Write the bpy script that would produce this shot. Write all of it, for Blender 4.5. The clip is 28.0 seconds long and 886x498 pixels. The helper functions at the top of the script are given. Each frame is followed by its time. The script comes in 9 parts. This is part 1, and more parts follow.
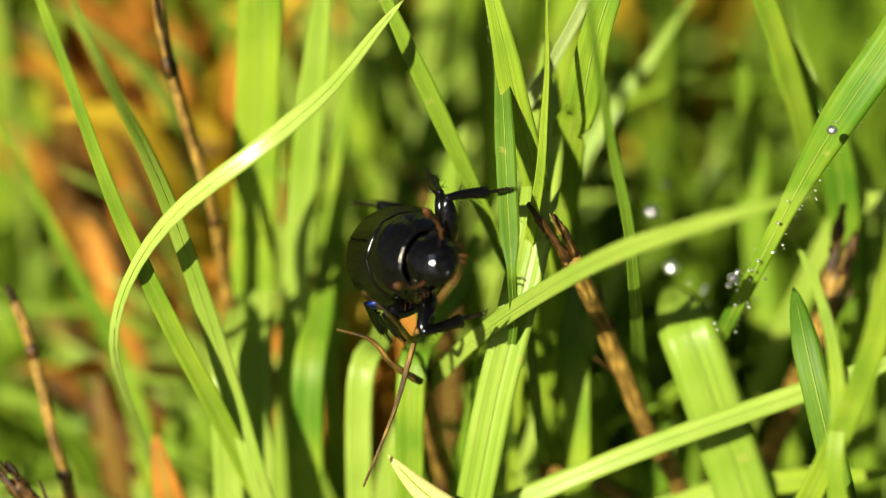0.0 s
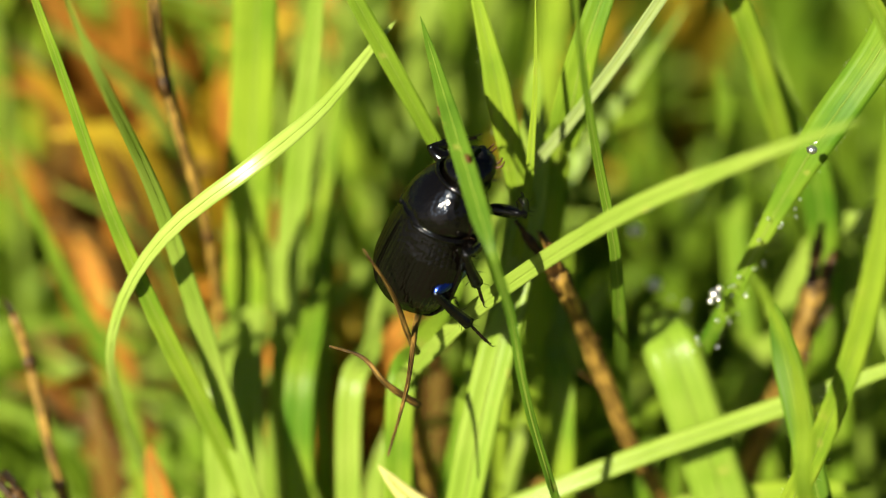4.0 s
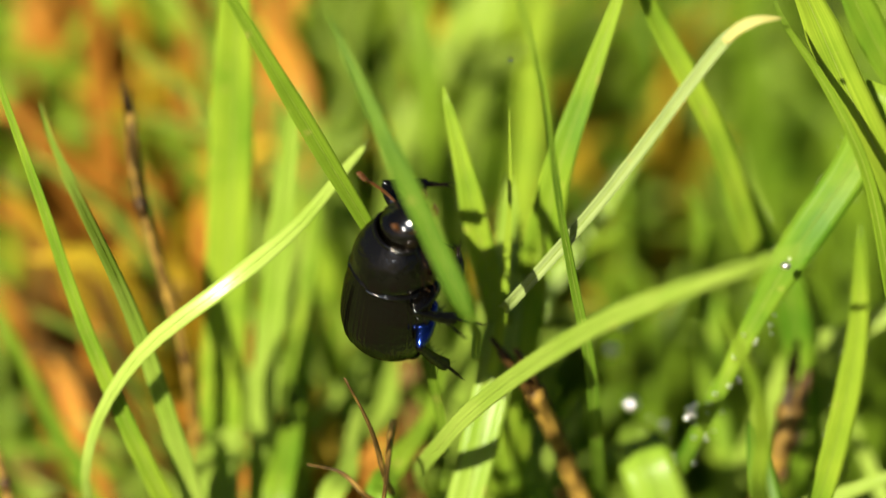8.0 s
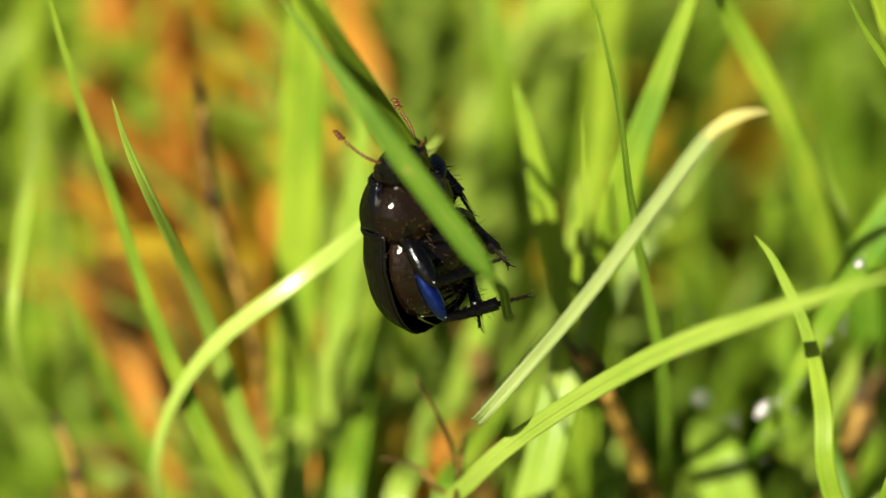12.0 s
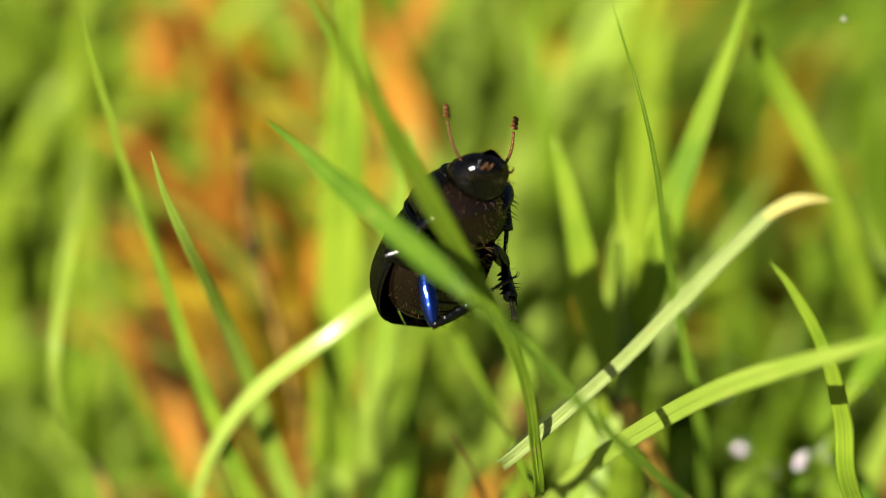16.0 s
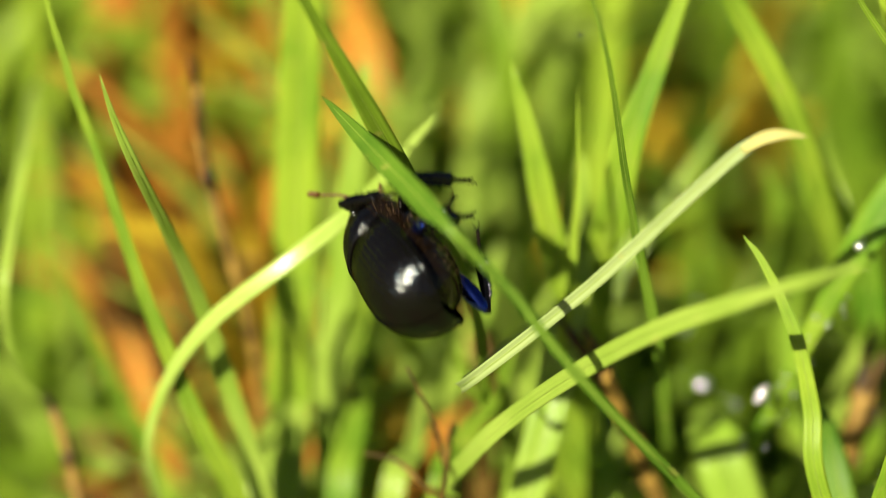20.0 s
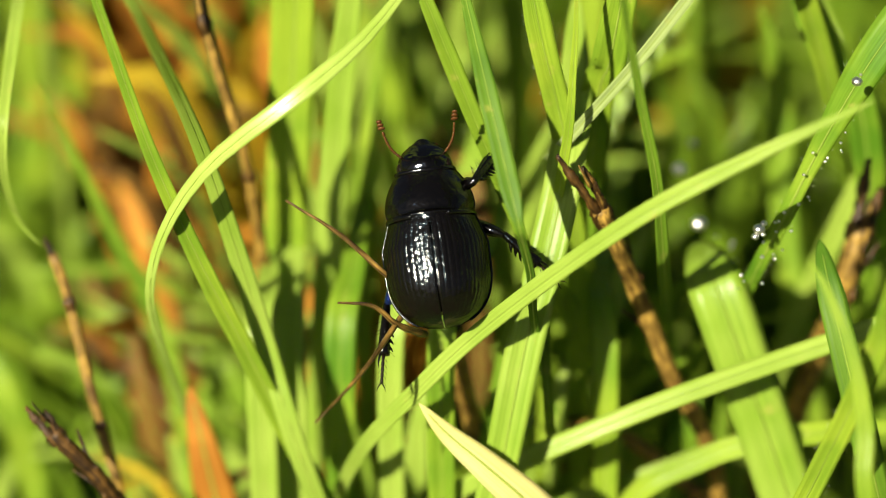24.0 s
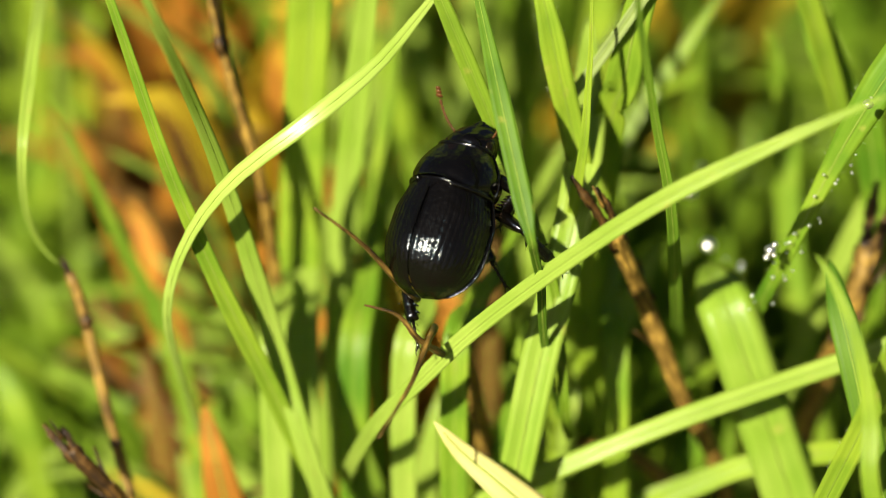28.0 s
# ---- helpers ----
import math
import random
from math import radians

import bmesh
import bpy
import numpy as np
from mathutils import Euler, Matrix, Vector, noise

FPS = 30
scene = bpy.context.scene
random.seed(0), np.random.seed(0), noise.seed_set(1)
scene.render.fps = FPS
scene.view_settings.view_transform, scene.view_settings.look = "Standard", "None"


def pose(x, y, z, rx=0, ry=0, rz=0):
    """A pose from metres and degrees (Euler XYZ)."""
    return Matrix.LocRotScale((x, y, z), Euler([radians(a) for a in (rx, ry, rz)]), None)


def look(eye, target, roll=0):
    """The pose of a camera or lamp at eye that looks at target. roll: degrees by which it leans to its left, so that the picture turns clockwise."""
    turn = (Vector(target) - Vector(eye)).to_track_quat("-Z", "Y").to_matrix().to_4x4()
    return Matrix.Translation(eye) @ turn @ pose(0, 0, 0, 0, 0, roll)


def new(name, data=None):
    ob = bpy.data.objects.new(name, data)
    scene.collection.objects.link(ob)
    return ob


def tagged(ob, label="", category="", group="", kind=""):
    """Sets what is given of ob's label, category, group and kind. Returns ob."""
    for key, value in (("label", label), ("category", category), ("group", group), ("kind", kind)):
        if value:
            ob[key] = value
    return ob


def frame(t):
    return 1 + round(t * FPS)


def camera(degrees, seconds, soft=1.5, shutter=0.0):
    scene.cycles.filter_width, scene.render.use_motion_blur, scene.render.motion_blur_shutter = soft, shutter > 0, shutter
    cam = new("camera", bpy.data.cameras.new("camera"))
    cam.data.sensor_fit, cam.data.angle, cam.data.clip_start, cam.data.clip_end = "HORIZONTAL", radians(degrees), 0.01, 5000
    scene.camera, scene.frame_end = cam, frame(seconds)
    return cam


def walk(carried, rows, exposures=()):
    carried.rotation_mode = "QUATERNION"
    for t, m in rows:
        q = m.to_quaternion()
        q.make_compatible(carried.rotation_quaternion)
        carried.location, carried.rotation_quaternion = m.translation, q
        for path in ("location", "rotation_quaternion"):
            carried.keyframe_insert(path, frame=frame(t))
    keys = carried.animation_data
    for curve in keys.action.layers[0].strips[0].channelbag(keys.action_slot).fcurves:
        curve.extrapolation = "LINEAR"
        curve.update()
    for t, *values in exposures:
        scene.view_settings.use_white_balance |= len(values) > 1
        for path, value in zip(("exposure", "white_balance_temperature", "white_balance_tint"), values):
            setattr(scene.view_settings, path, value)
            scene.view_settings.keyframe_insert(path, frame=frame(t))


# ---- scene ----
cam = camera(20, 28.0, 0.7, 0.5)
PATH = [
    (0, pose(0.00039, -0.19801, 0.21896, 55.45, -0.242, -0.572)),
    (0.5, pose(-0.00006, -0.19849, 0.21814, 55.661, -0.551, -0.369)),
    (1, pose(-0.00329, -0.19909, 0.21983, 55.49, -0.634, -1.051)),
    (1.5, pose(-0.00409, -0.20022, 0.22155, 55.312, -0.622, -1.154)),
    (2, pose(-0.00357, -0.20065, 0.22028, 55.312, -0.604, -1.08)),
    (2.5, pose(-0.0038, -0.20087, 0.22009, 55.061, -0.475, -1.332)),
    (4.5, pose(0.00027, -0.20492, 0.22155, 56.637, -0.854, -0.84)),
    (5, pose(0.00138, -0.20439, 0.22214, 57.029, -0.706, -0.95)),
    (5.5, pose(0.00005, -0.20584, 0.22231, 58.095, -1.001, -1.32)),
    (6, pose(0.0004, -0.20656, 0.2219, 58.557, -0.864, -1.51)),
    (6.5, pose(0.00068, -0.2068, 0.22152, 58.678, -1.042, -1.478)),
    (7, pose(0.00004, -0.20718, 0.22061, 58.883, -1.11, -1.667)),
    (7.5, pose(-0.00057, -0.20688, 0.21933, 59.116, -1.323, -1.63)),
    (8, pose(-0.00052, -0.20636, 0.21887, 59.563, -0.763, -1.387)),
    (8.5, pose(-0.00067, -0.20638, 0.21833, 60.248, -0.25, -0.416)),
    (9, pose(-0.00027, -0.20632, 0.21758, 60.291, -0.276, -0.006)),
    (9.5, pose(0.00008, -0.20644, 0.21795, 59.775, -0.271, 0.045)),
    (10, pose(0.00045, -0.20571, 0.21836, 59.487, -0.3, 0.063)),
    (10.5, pose(0.00034, -0.20518, 0.21814, 59.421, -0.459, -0.004)),
    (11, pose(0.00037, -0.20452, 0.21835, 58.939, -0.532, -0.156)),
    (11.5, pose(-0.00061, -0.20263, 0.22084, 58.166, -0.657, -0.313)),
    (12, pose(-0.0006, -0.20386, 0.22176, 58.601, -0.281, 0.186)),
    (12.5, pose(-0.00068, -0.20476, 0.2226, 59.111, 0.16, 0.771)),
    (13, pose(-0.00014, -0.20346, 0.22388, 59.19, 0.258, 1.219)),
    (13.5, pose(0.00077, -0.20389, 0.22308, 59.573, 0.299, 1.449)),
    (15.5, pose(0.00206, -0.20379, 0.2221, 59.521, 0.285, 1.583)),
    (16, pose(0.00157, -0.20412, 0.22312, 59.519, 0.3, 1.428)),
    (16.5, pose(0.00109, -0.20413, 0.22358, 59.696, 0.306, 1.278)),
    (17, pose(0.0018, -0.20373, 0.22286, 59.75, 0.385, 1.411)),
    (17.5, pose(0.0032, -0.20365, 0.22298, 59.682, 0.666, 1.502)),
    (18, pose(0.00409, -0.20427, 0.22276, 59.599, 0.644, 1.192)),
    (18.5, pose(0.00556, -0.20418, 0.22206, 59.672, 0.754, 0.661)),
    (19, pose(0.00421, -0.20348, 0.21997, 59.667, 0.371, 0.303)),
    (19.5, pose(0.00394, -0.20331, 0.21763, 59.228, -0.055, 0.668)),
    (20, pose(0.00321, -0.20248, 0.21812, 58.721, -0.027, 0.919)),
    (20.5, pose(0.00019, -0.20301, 0.21927, 58.721, -0.082, 0.848)),
    (21, pose(-0.00033, -0.20427, 0.21861, 58.951, 0.578, 0.707)),
    (21.5, pose(0.00022, -0.20515, 0.222, 57.183, 0.333, 0.863)),
    (22, pose(-0.0005, -0.20439, 0.2215, 56.268, 0.099, 0.704)),
    (22.5, pose(0.00031, -0.20446, 0.21674, 56.205, -0.023, 0.563)),
    (24.5, pose(0.00027, -0.20483, 0.21621, 55.327, 0.111, -0.079)),
    (25, pose(0, -0.20479, 0.21839, 55, 0, 0)),
    (25.5, pose(-0.0005, -0.20606, 0.21697, 55.745, 0.056, -0.057)),
    (26, pose(-0.0006, -0.20673, 0.2173, 56.039, -0.001, 0.062)),
    (26.5, pose(-0.00115, -0.20733, 0.21732, 56.18, -0.091, 0.057)),
    (27, pose(-0.00318, -0.20734, 0.21807, 56.111, -0.315, -0.259)),
    (27.5, pose(-0.00374, -0.20774, 0.2166, 56.422, -0.432, -0.298)),
    (28, pose(-0.00342, -0.208, 0.21647, 56.516, -0.326, -0.272)),
]
walk(cam, PATH, [(0, 1.06), (6, 1.02), (9, 1.05), (20, 1.07), (22, 1.03), (28, 1.03)])
cam.data.dof.use_dof = True
cam.data.dof.aperture_fstop = 9.0
cam.data.dof.aperture_blades = 9

# ---- daylight: low clear sky and one sun from behind the camera ----
SUN = Vector((-0.43, -0.63, 0.64)).normalized()
world = bpy.data.worlds.new("world")
scene.world = world
world.use_nodes = True
sky = world.node_tree.nodes.new("ShaderNodeTexSky")
sky.sky_type, sky.sun_disc = "NISHITA", False
sky.sun_elevation = math.asin(SUN.z)
sky.air_density, sky.dust_density, sky.ozone_density = 0.7, 3.0, 0.6
sky.sun_rotation = math.atan2(SUN.x, SUN.y)
back = world.node_tree.nodes["Background"]
back.inputs["Strength"].default_value = 0.022
world.node_tree.links.new(sky.outputs["Color"], back.inputs["Color"])
sun = new("sun", bpy.data.lights.new("sun", "SUN"))
sun.data.energy, sun.data.angle, sun.data.color = 5.0, radians(0.53), (1.0, 0.92, 0.76)
sun.matrix_basis = look(SUN * 3, (0, 0, 0))


# ---- materials ----
def material(name):
    m = bpy.data.materials.new(name)
    m.use_nodes = True
    t = m.node_tree
    return m, t, t.nodes["Principled BSDF"], t.links


def node(t, kind, **values):
    n = t.nodes.new(kind)
    for key, value in values.items():
        n.inputs[key.replace("_", " ")].default_value = value
    return n


def ramp(t, stops):
    n = t.nodes.new("ShaderNodeValToRGB")
    e = n.color_ramp.elements
    e[0].position, e[0].color = stops[0][0], (*stops[0][1], 1)
    e[1].position, e[1].color = stops[-1][0], (*stops[-1][1], 1)
    for p, c in stops[1:-1]:
        e.new(p).color = (*c, 1)
    return n


def leaf_material(name, dark, light, thin, rough=0.38, veins=10.0, translucent=0.34, spots=(0.5, 0.42, 0.1), relief=0.5, gloss=0.2):
    """Thin leaf tissue: ribs along the blade, blotches, and light that shines through."""
    m, t, p, link = material(name)
    uv = t.nodes.new("ShaderNodeUVMap")
    size = t.nodes.new("ShaderNodeMapping")
    size.inputs["Scale"].default_value = (veins, 0.5, 1)
    link.new(uv.outputs["UV"], size.inputs["Vector"])
    streak = node(t, "ShaderNodeTexNoise", Scale=2.0, Detail=2.0, Roughness=0.6)
    link.new(size.outputs[0], streak.inputs["Vector"])
    half = t.nodes.new("ShaderNodeMapRange")
    half.inputs["From Min"].default_value, half.inputs["From Max"].default_value = 0.38, 0.6
    link.new(streak.outputs["Fac"], half.inputs["Value"])
    coord = t.nodes.new("ShaderNodeTexCoord")
    big = node(t, "ShaderNodeTexNoise", Scale=130.0, Detail=3.0)
    fine = node(t, "ShaderNodeTexNoise", Scale=2600.0, Detail=2.0)
    link.new(coord.outputs["Object"], big.inputs["Vector"])
    link.new(coord.outputs["Object"], fine.inputs["Vector"])
    info = t.nodes.new("ShaderNodeObjectInfo")
    add = node(t, "ShaderNodeMath")
    add.operation = "MULTIPLY_ADD"
    add.inputs[1].default_value = 0.35
    link.new(info.outputs["Random"], add.inputs[0])
    link.new(big.outputs["Fac"], add.inputs[2])
    tone = ramp(t, [(0.35, dark), (0.85, light)])
    link.new(add.outputs[0], tone.inputs["Fac"])
    rib = t.nodes.new("ShaderNodeMix")
    rib.data_type = "RGBA"
    rib.blend_type = "MULTIPLY"
    rib.inputs[0].default_value = 0.55
    shade = ramp(t, [(0.0, (0.42, 0.52, 0.36)), (1.0, (1, 1, 1))])
    link.new(half.outputs[0], shade.inputs["Fac"])
    link.new(tone.outputs["Color"], rib.inputs[6])
    link.new(shade.outputs["Color"], rib.inputs[7])
    blot = node(t, "ShaderNodeTexNoise", Scale=420.0, Detail=4.0)
    link.new(coord.outputs["Object"], blot.inputs["Vector"])
    cut = ramp(t, [(0.66, (0, 0, 0)), (0.74, (1, 1, 1))])
    link.new(blot.outputs["Fac"], cut.inputs["Fac"])
    mix = t.nodes.new("ShaderNodeMix")
    mix.data_type = "RGBA"
    mix.inputs[7].default_value = (*spots, 1)
    weak = node(t, "ShaderNodeMath")
    weak.operation = "MULTIPLY"
    weak.inputs[1].default_value = 0.35
    link.new(cut.outputs["Color"], weak.inputs[0])
    link.new(weak.outputs[0], mix.inputs[0])
    link.new(rib.outputs[2], mix.inputs[6])
    link.new(mix.outputs[2], p.inputs["Base Color"])
    p.inputs["Roughness"].default_value = rough
    p.inputs["Specular IOR Level"].default_value = gloss
    bump = node(t, "ShaderNodeBump", Strength=relief, Distance=0.00003)
    height = node(t, "ShaderNodeMath")
    height.operation = "MULTIPLY_ADD"
    height.inputs[1].default_value = 0.5
    link.new(fine.outputs["Fac"], height.inputs[0])
    link.new(half.outputs[0], height.inputs[2])
    link.new(height.outputs[0], bump.inputs["Height"])
    link.new(bump.outputs["Normal"], p.inputs["Normal"])
    glow = t.nodes.new("ShaderNodeBsdfTranslucent")
    glow.inputs["Color"].default_value = (*thin, 1)
    blend = t.nodes.new("ShaderNodeMixShader")
    blend.inputs[0].default_value = translucent
    link.new(p.outputs[0], blend.inputs[1])
    link.new(glow.outputs[0], blend.inputs[2])
    link.new(blend.outputs[0], t.nodes["Material Output"].inputs["Surface"])
    return m


def bark_material(name, dark, light, rough=0.7, scale=500.0, stretch=(13, 260, 1)):
    m, t, p, link = material(name)
    coord = t.nodes.new("ShaderNodeTexCoord")
    size = t.nodes.new("ShaderNodeMapping")
    size.inputs["Scale"].default_value = stretch
    uv = t.nodes.new("ShaderNodeUVMap")
    link.new(uv.outputs["UV"], size.inputs["Vector"])
    n1 = node(t, "ShaderNodeTexNoise", Scale=1.0, Detail=5.0, Roughness=0.65)
    n2 = node(t, "ShaderNodeTexNoise", Scale=scale, Detail=4.0)
    link.new(size.outputs[0], n1.inputs["Vector"])
    link.new(coord.outputs["Object"], n2.inputs["Vector"])
    s = node(t, "ShaderNodeMath")
    s.operation = "MULTIPLY_ADD"
    s.inputs[1].default_value = 0.6
    link.new(n2.outputs["Fac"], s.inputs[0])
    link.new(n1.outputs["Fac"], s.inputs[2])
    tone = ramp(t, [(0.62, dark), (0.84, tuple(a * 0.65 + b * 0.35 for a, b in zip(dark, light))), (1.05, light)])
    link.new(s.outputs[0], tone.inputs["Fac"])
    link.new(tone.outputs["Color"], p.inputs["Base Color"])
    p.inputs["Roughness"].default_value = rough
    p.inputs["Specular IOR Level"].default_value = 0.3
    bump = node(t, "ShaderNodeBump", Strength=0.9, Distance=0.0002)
    link.new(n1.outputs["Fac"], bump.inputs["Height"])
    link.new(bump.outputs["Normal"], p.inputs["Normal"])
    return m


def shell_material(name, base, metal, rough, level=0.42, bumps=0.35, grain=1500.0, polish=0.0, sheen=None, swell=0.0):
    """Hard insect shell: fine pits and slow swells, a polished wax layer and, where given, a coloured metallic sheen."""
    m, t, p, link = material(name)
    coord = t.nodes.new("ShaderNodeTexCoord")
    n1 = node(t, "ShaderNodeTexNoise", Scale=grain, Detail=3.0)
    n2 = node(t, "ShaderNodeTexNoise", Scale=260.0, Detail=2.0)
    n3 = node(t, "ShaderNodeTexNoise", Scale=1400.0, Detail=1.0)
    for n in (n1, n2, n3):
        link.new(coord.outputs["Object"], n.inputs["Vector"])
    tone = ramp(t, [(0.3, tuple(c * 0.7 for c in base)), (0.7, tuple(c * 1.3 for c in base))])
    link.new(n2.outputs["Fac"], tone.inputs["Fac"])
    link.new(tone.outputs["Color"], p.inputs["Base Color"])
    p.inputs["Metallic"].default_value = metal
    p.inputs["Specular Tint"].default_value = (1.0, 0.95, 0.86, 1)
    p.inputs["Specular IOR Level"].default_value = level
    worn = t.nodes.new("ShaderNodeMapRange")
    worn.inputs["To Min"].default_value, worn.inputs["To Max"].default_value = rough * 0.7, rough * 1.4
    link.new(n2.outputs["Fac"], worn.inputs["Value"])
    link.new(worn.outputs[0], p.inputs["Roughness"])
    bump = node(t, "ShaderNodeBump", Strength=bumps, Distance=0.00006)
    link.new(n1.outputs["Fac"], bump.inputs["Height"])
    link.new(bump.outputs["Normal"], p.inputs["Normal"])
    if swell:
        slow = node(t, "ShaderNodeBump", Strength=1.0, Distance=swell)
        link.new(n3.outputs["Fac"], slow.inputs["Height"])
        link.new(slow.outputs["Normal"], bump.inputs["Normal"])
    last = p.outputs[0]
    layers = [((1.0, 0.94, 0.8), 1.0, polish)] if polish else []
    if sheen:
        layers.insert(0, (sheen[0], 1.35, sheen[1]))
    for colour, dull, weight in layers:
        wax = node(t, "ShaderNodeBsdfAnisotropic", Color=(*colour, 1))
        wax.distribution = "BECKMANN"
        soft = node(t, "ShaderNodeMath")
        soft.operation = "MULTIPLY"
        soft.inputs[1].default_value = dull
        link.new(worn.outputs[0], soft.inputs[0])
        link.new(soft.outputs[0], wax.inputs["Roughness"])
        link.new(bump.outputs["Normal"], wax.inputs["Normal"])
        mix = t.nodes.new("ShaderNodeMixShader")
        glance = node(t, "ShaderNodeFresnel", IOR=1.5)
        link.new(bump.outputs["Normal"], glance.inputs["Normal"])
        gloss = node(t, "ShaderNodeMath")
        gloss.operation, gloss.use_clamp = "MULTIPLY", True
        gloss.inputs[1].default_value = weight / 0.043
        link.new(glance.outputs[0], gloss.inputs[0])
        most = node(t, "ShaderNodeMath")
        most.operation = "MINIMUM"
        most.inputs[1].default_value = 1.7 * weight
        link.new(gloss.outputs[0], most.inputs[0])
        link.new(most.outputs[0], mix.inputs[0])
        link.new(last, mix.inputs[1])
        link.new(wax.outputs[0], mix.inputs[2])
        last = mix.outputs[0]
    link.new(last, t.nodes["Material Output"].inputs["Surface"])
    return m


GLOSSY = leaf_material("glossy_grass_leaf", (0.33, 0.49, 0.05), (0.48, 0.62, 0.12), (0.42, 0.58, 0.06), rough=0.27, relief=0.12, gloss=0.45)
GRASS = leaf_material("grass_leaf", (0.11, 0.245, 0.015), (0.345, 0.475, 0.036), (0.37, 0.53, 0.025))
# Lighter copy of GRASS: pale blades, and sunlight put into the colour.
PALE_LIT = leaf_material("pale_lit_grass_leaf", (0.25, 0.40, 0.033), (0.39, 0.52, 0.08), (0.40, 0.54, 0.045), rough=0.3, gloss=0.25)
# Darker copy of GRASS: deep green blades, and shade put into the colour.
DEEP_SHADED = leaf_material("deep_shaded_grass_leaf", (0.065, 0.14, 0.008), (0.20, 0.315, 0.02), (0.24, 0.39, 0.015), translucent=0.3)
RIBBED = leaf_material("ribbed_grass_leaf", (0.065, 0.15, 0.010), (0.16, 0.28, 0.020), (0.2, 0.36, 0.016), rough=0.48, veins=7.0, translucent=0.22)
SILVER = leaf_material("silvery_grass_leaf", (0.24, 0.33, 0.08), (0.40, 0.49, 0.17), (0.34, 0.44, 0.08), rough=0.4, veins=6.0, gloss=0.3)
YELLOW = leaf_material("yellow_leaf", (0.62, 0.55, 0.13), (0.78, 0.72, 0.28), (0.7, 0.6, 0.15), rough=0.55)
ORANGE = leaf_material("orange_leaf", (0.28, 0.095, 0.01), (0.66, 0.29, 0.035), (0.6, 0.25, 0.012), rough=0.6, spots=(0.2, 0.07, 0.02))
GOLD = leaf_material("golden_leaf", (0.55, 0.32, 0.01), (0.75, 0.55, 0.04), (0.7, 0.45, 0.02), rough=0.55)
BROWN = leaf_material("brown_leaf", (0.05, 0.025, 0.006), (0.22, 0.11, 0.02), (0.25, 0.1, 0.01), rough=0.6, translucent=0.2)
STRAW = bark_material("brown_stem", (0.035, 0.016, 0.003), (0.55, 0.34, 0.06), rough=0.45)
TWIG = bark_material("dark_dry_strip", (0.012, 0.006, 0.0015), (0.32, 0.19, 0.04), rough=0.4)
CHAR = bark_material("weathered_dark_stem", (0.004, 0.002, 0.001), (0.15, 0.075, 0.014), rough=0.42, scale=900.0)
SHELL = shell_material("black_shell", (0.0018, 0.0013, 0.0008), 0.0, 0.18, level=0.0, bumps=0.5, grain=4200.0, polish=0.042, sheen=((0.08, 0.5, 0.85), 0.013), swell=0.0001)
SHINE = shell_material("blue_black_shell", (0.0014, 0.0011, 0.0008), 0.0, 0.2, level=0.0, bumps=0.3, grain=3400.0, polish=0.05, sheen=((0.1, 0.42, 1.0), 0.009), swell=0.00009)
BLUE = shell_material("blue_metallic_shell", (0.015, 0.055, 0.36), 0.97, 0.2, polish=0.03, swell=0.00005)
BELLY = shell_material("brown_black_belly", (0.007, 0.004, 0.002), 0.0, 0.18, level=0.0, bumps=0.7, polish=0.045, swell=0.0001)
RUST = shell_material("rust_brown_antenna", (0.085, 0.032, 0.007), 0.0, 0.35)
EYE = shell_material("eye_shell", (0.006, 0.004, 0.002), 0.0, 0.1)
HAIR = shell_material("bristle", (0.09, 0.05, 0.02), 0.0, 0.4)
FUZZ = shell_material("fine_hair", (0.42, 0.5, 0.22), 0.0, 0.4)
RIB = leaf_material("leaf_midrib", (0.27, 0.40, 0.04), (0.42, 0.53, 0.09), (0.4, 0.52, 0.05), rough=0.35)
LEAVES = {"grass": GRASS, "pale_grass": PALE_LIT, "deep_grass": DEEP_SHADED, "yellow": YELLOW, "orange": ORANGE, "glossy_grass": GLOSSY, "brown": BROWN, "ribbed": RIBBED, "gold": GOLD}


def soil_material():
    m, t, p, link = material("soil")
    coord = t.nodes.new("ShaderNodeTexCoord")
    n1 = node(t, "ShaderNodeTexNoise", Scale=90.0, Detail=8.0, Roughness=0.7)
    n2 = node(t, "ShaderNodeTexNoise", Scale=14.0, Detail=3.0)
    link.new(coord.outputs["Object"], n1.inputs["Vector"])
    link.new(coord.outputs["Object"], n2.inputs["Vector"])
    tone = ramp(t, [(0.3, (0.02, 0.013, 0.007)), (0.55, (0.07, 0.04, 0.016)), (0.75, (0.16, 0.09, 0.03))])
    link.new(n1.outputs["Fac"], tone.inputs["Fac"])
    moss = t.nodes.new("ShaderNodeMix")
    moss.data_type = "RGBA"
    moss.inputs[7].default_value = (0.06, 0.11, 0.015, 1)
    part_of = ramp(t, [(0.42, (0, 0, 0)), (0.6, (1, 1, 1))])
    link.new(n2.outputs["Fac"], part_of.inputs["Fac"])
    link.new(part_of.outputs["Color"], moss.inputs[0])
    link.new(tone.outputs["Color"], moss.inputs[6])
    link.new(moss.outputs[2], p.inputs["Base Color"])
    p.inputs["Roughness"].default_value = 0.9
    bump = node(t, "ShaderNodeBump", Strength=0.8, Distance=0.002)
    link.new(n1.outputs["Fac"], bump.inputs["Height"])
    link.new(bump.outputs["Normal"], p.inputs["Normal"])
    return m


SOIL = soil_material()
WATER, _t, _p, _l = material("water_drop")
_p.inputs["Transmission Weight"].default_value = 1.0
_p.inputs["Roughness"].default_value = 0.12
_p.inputs["IOR"].default_value = 1.33


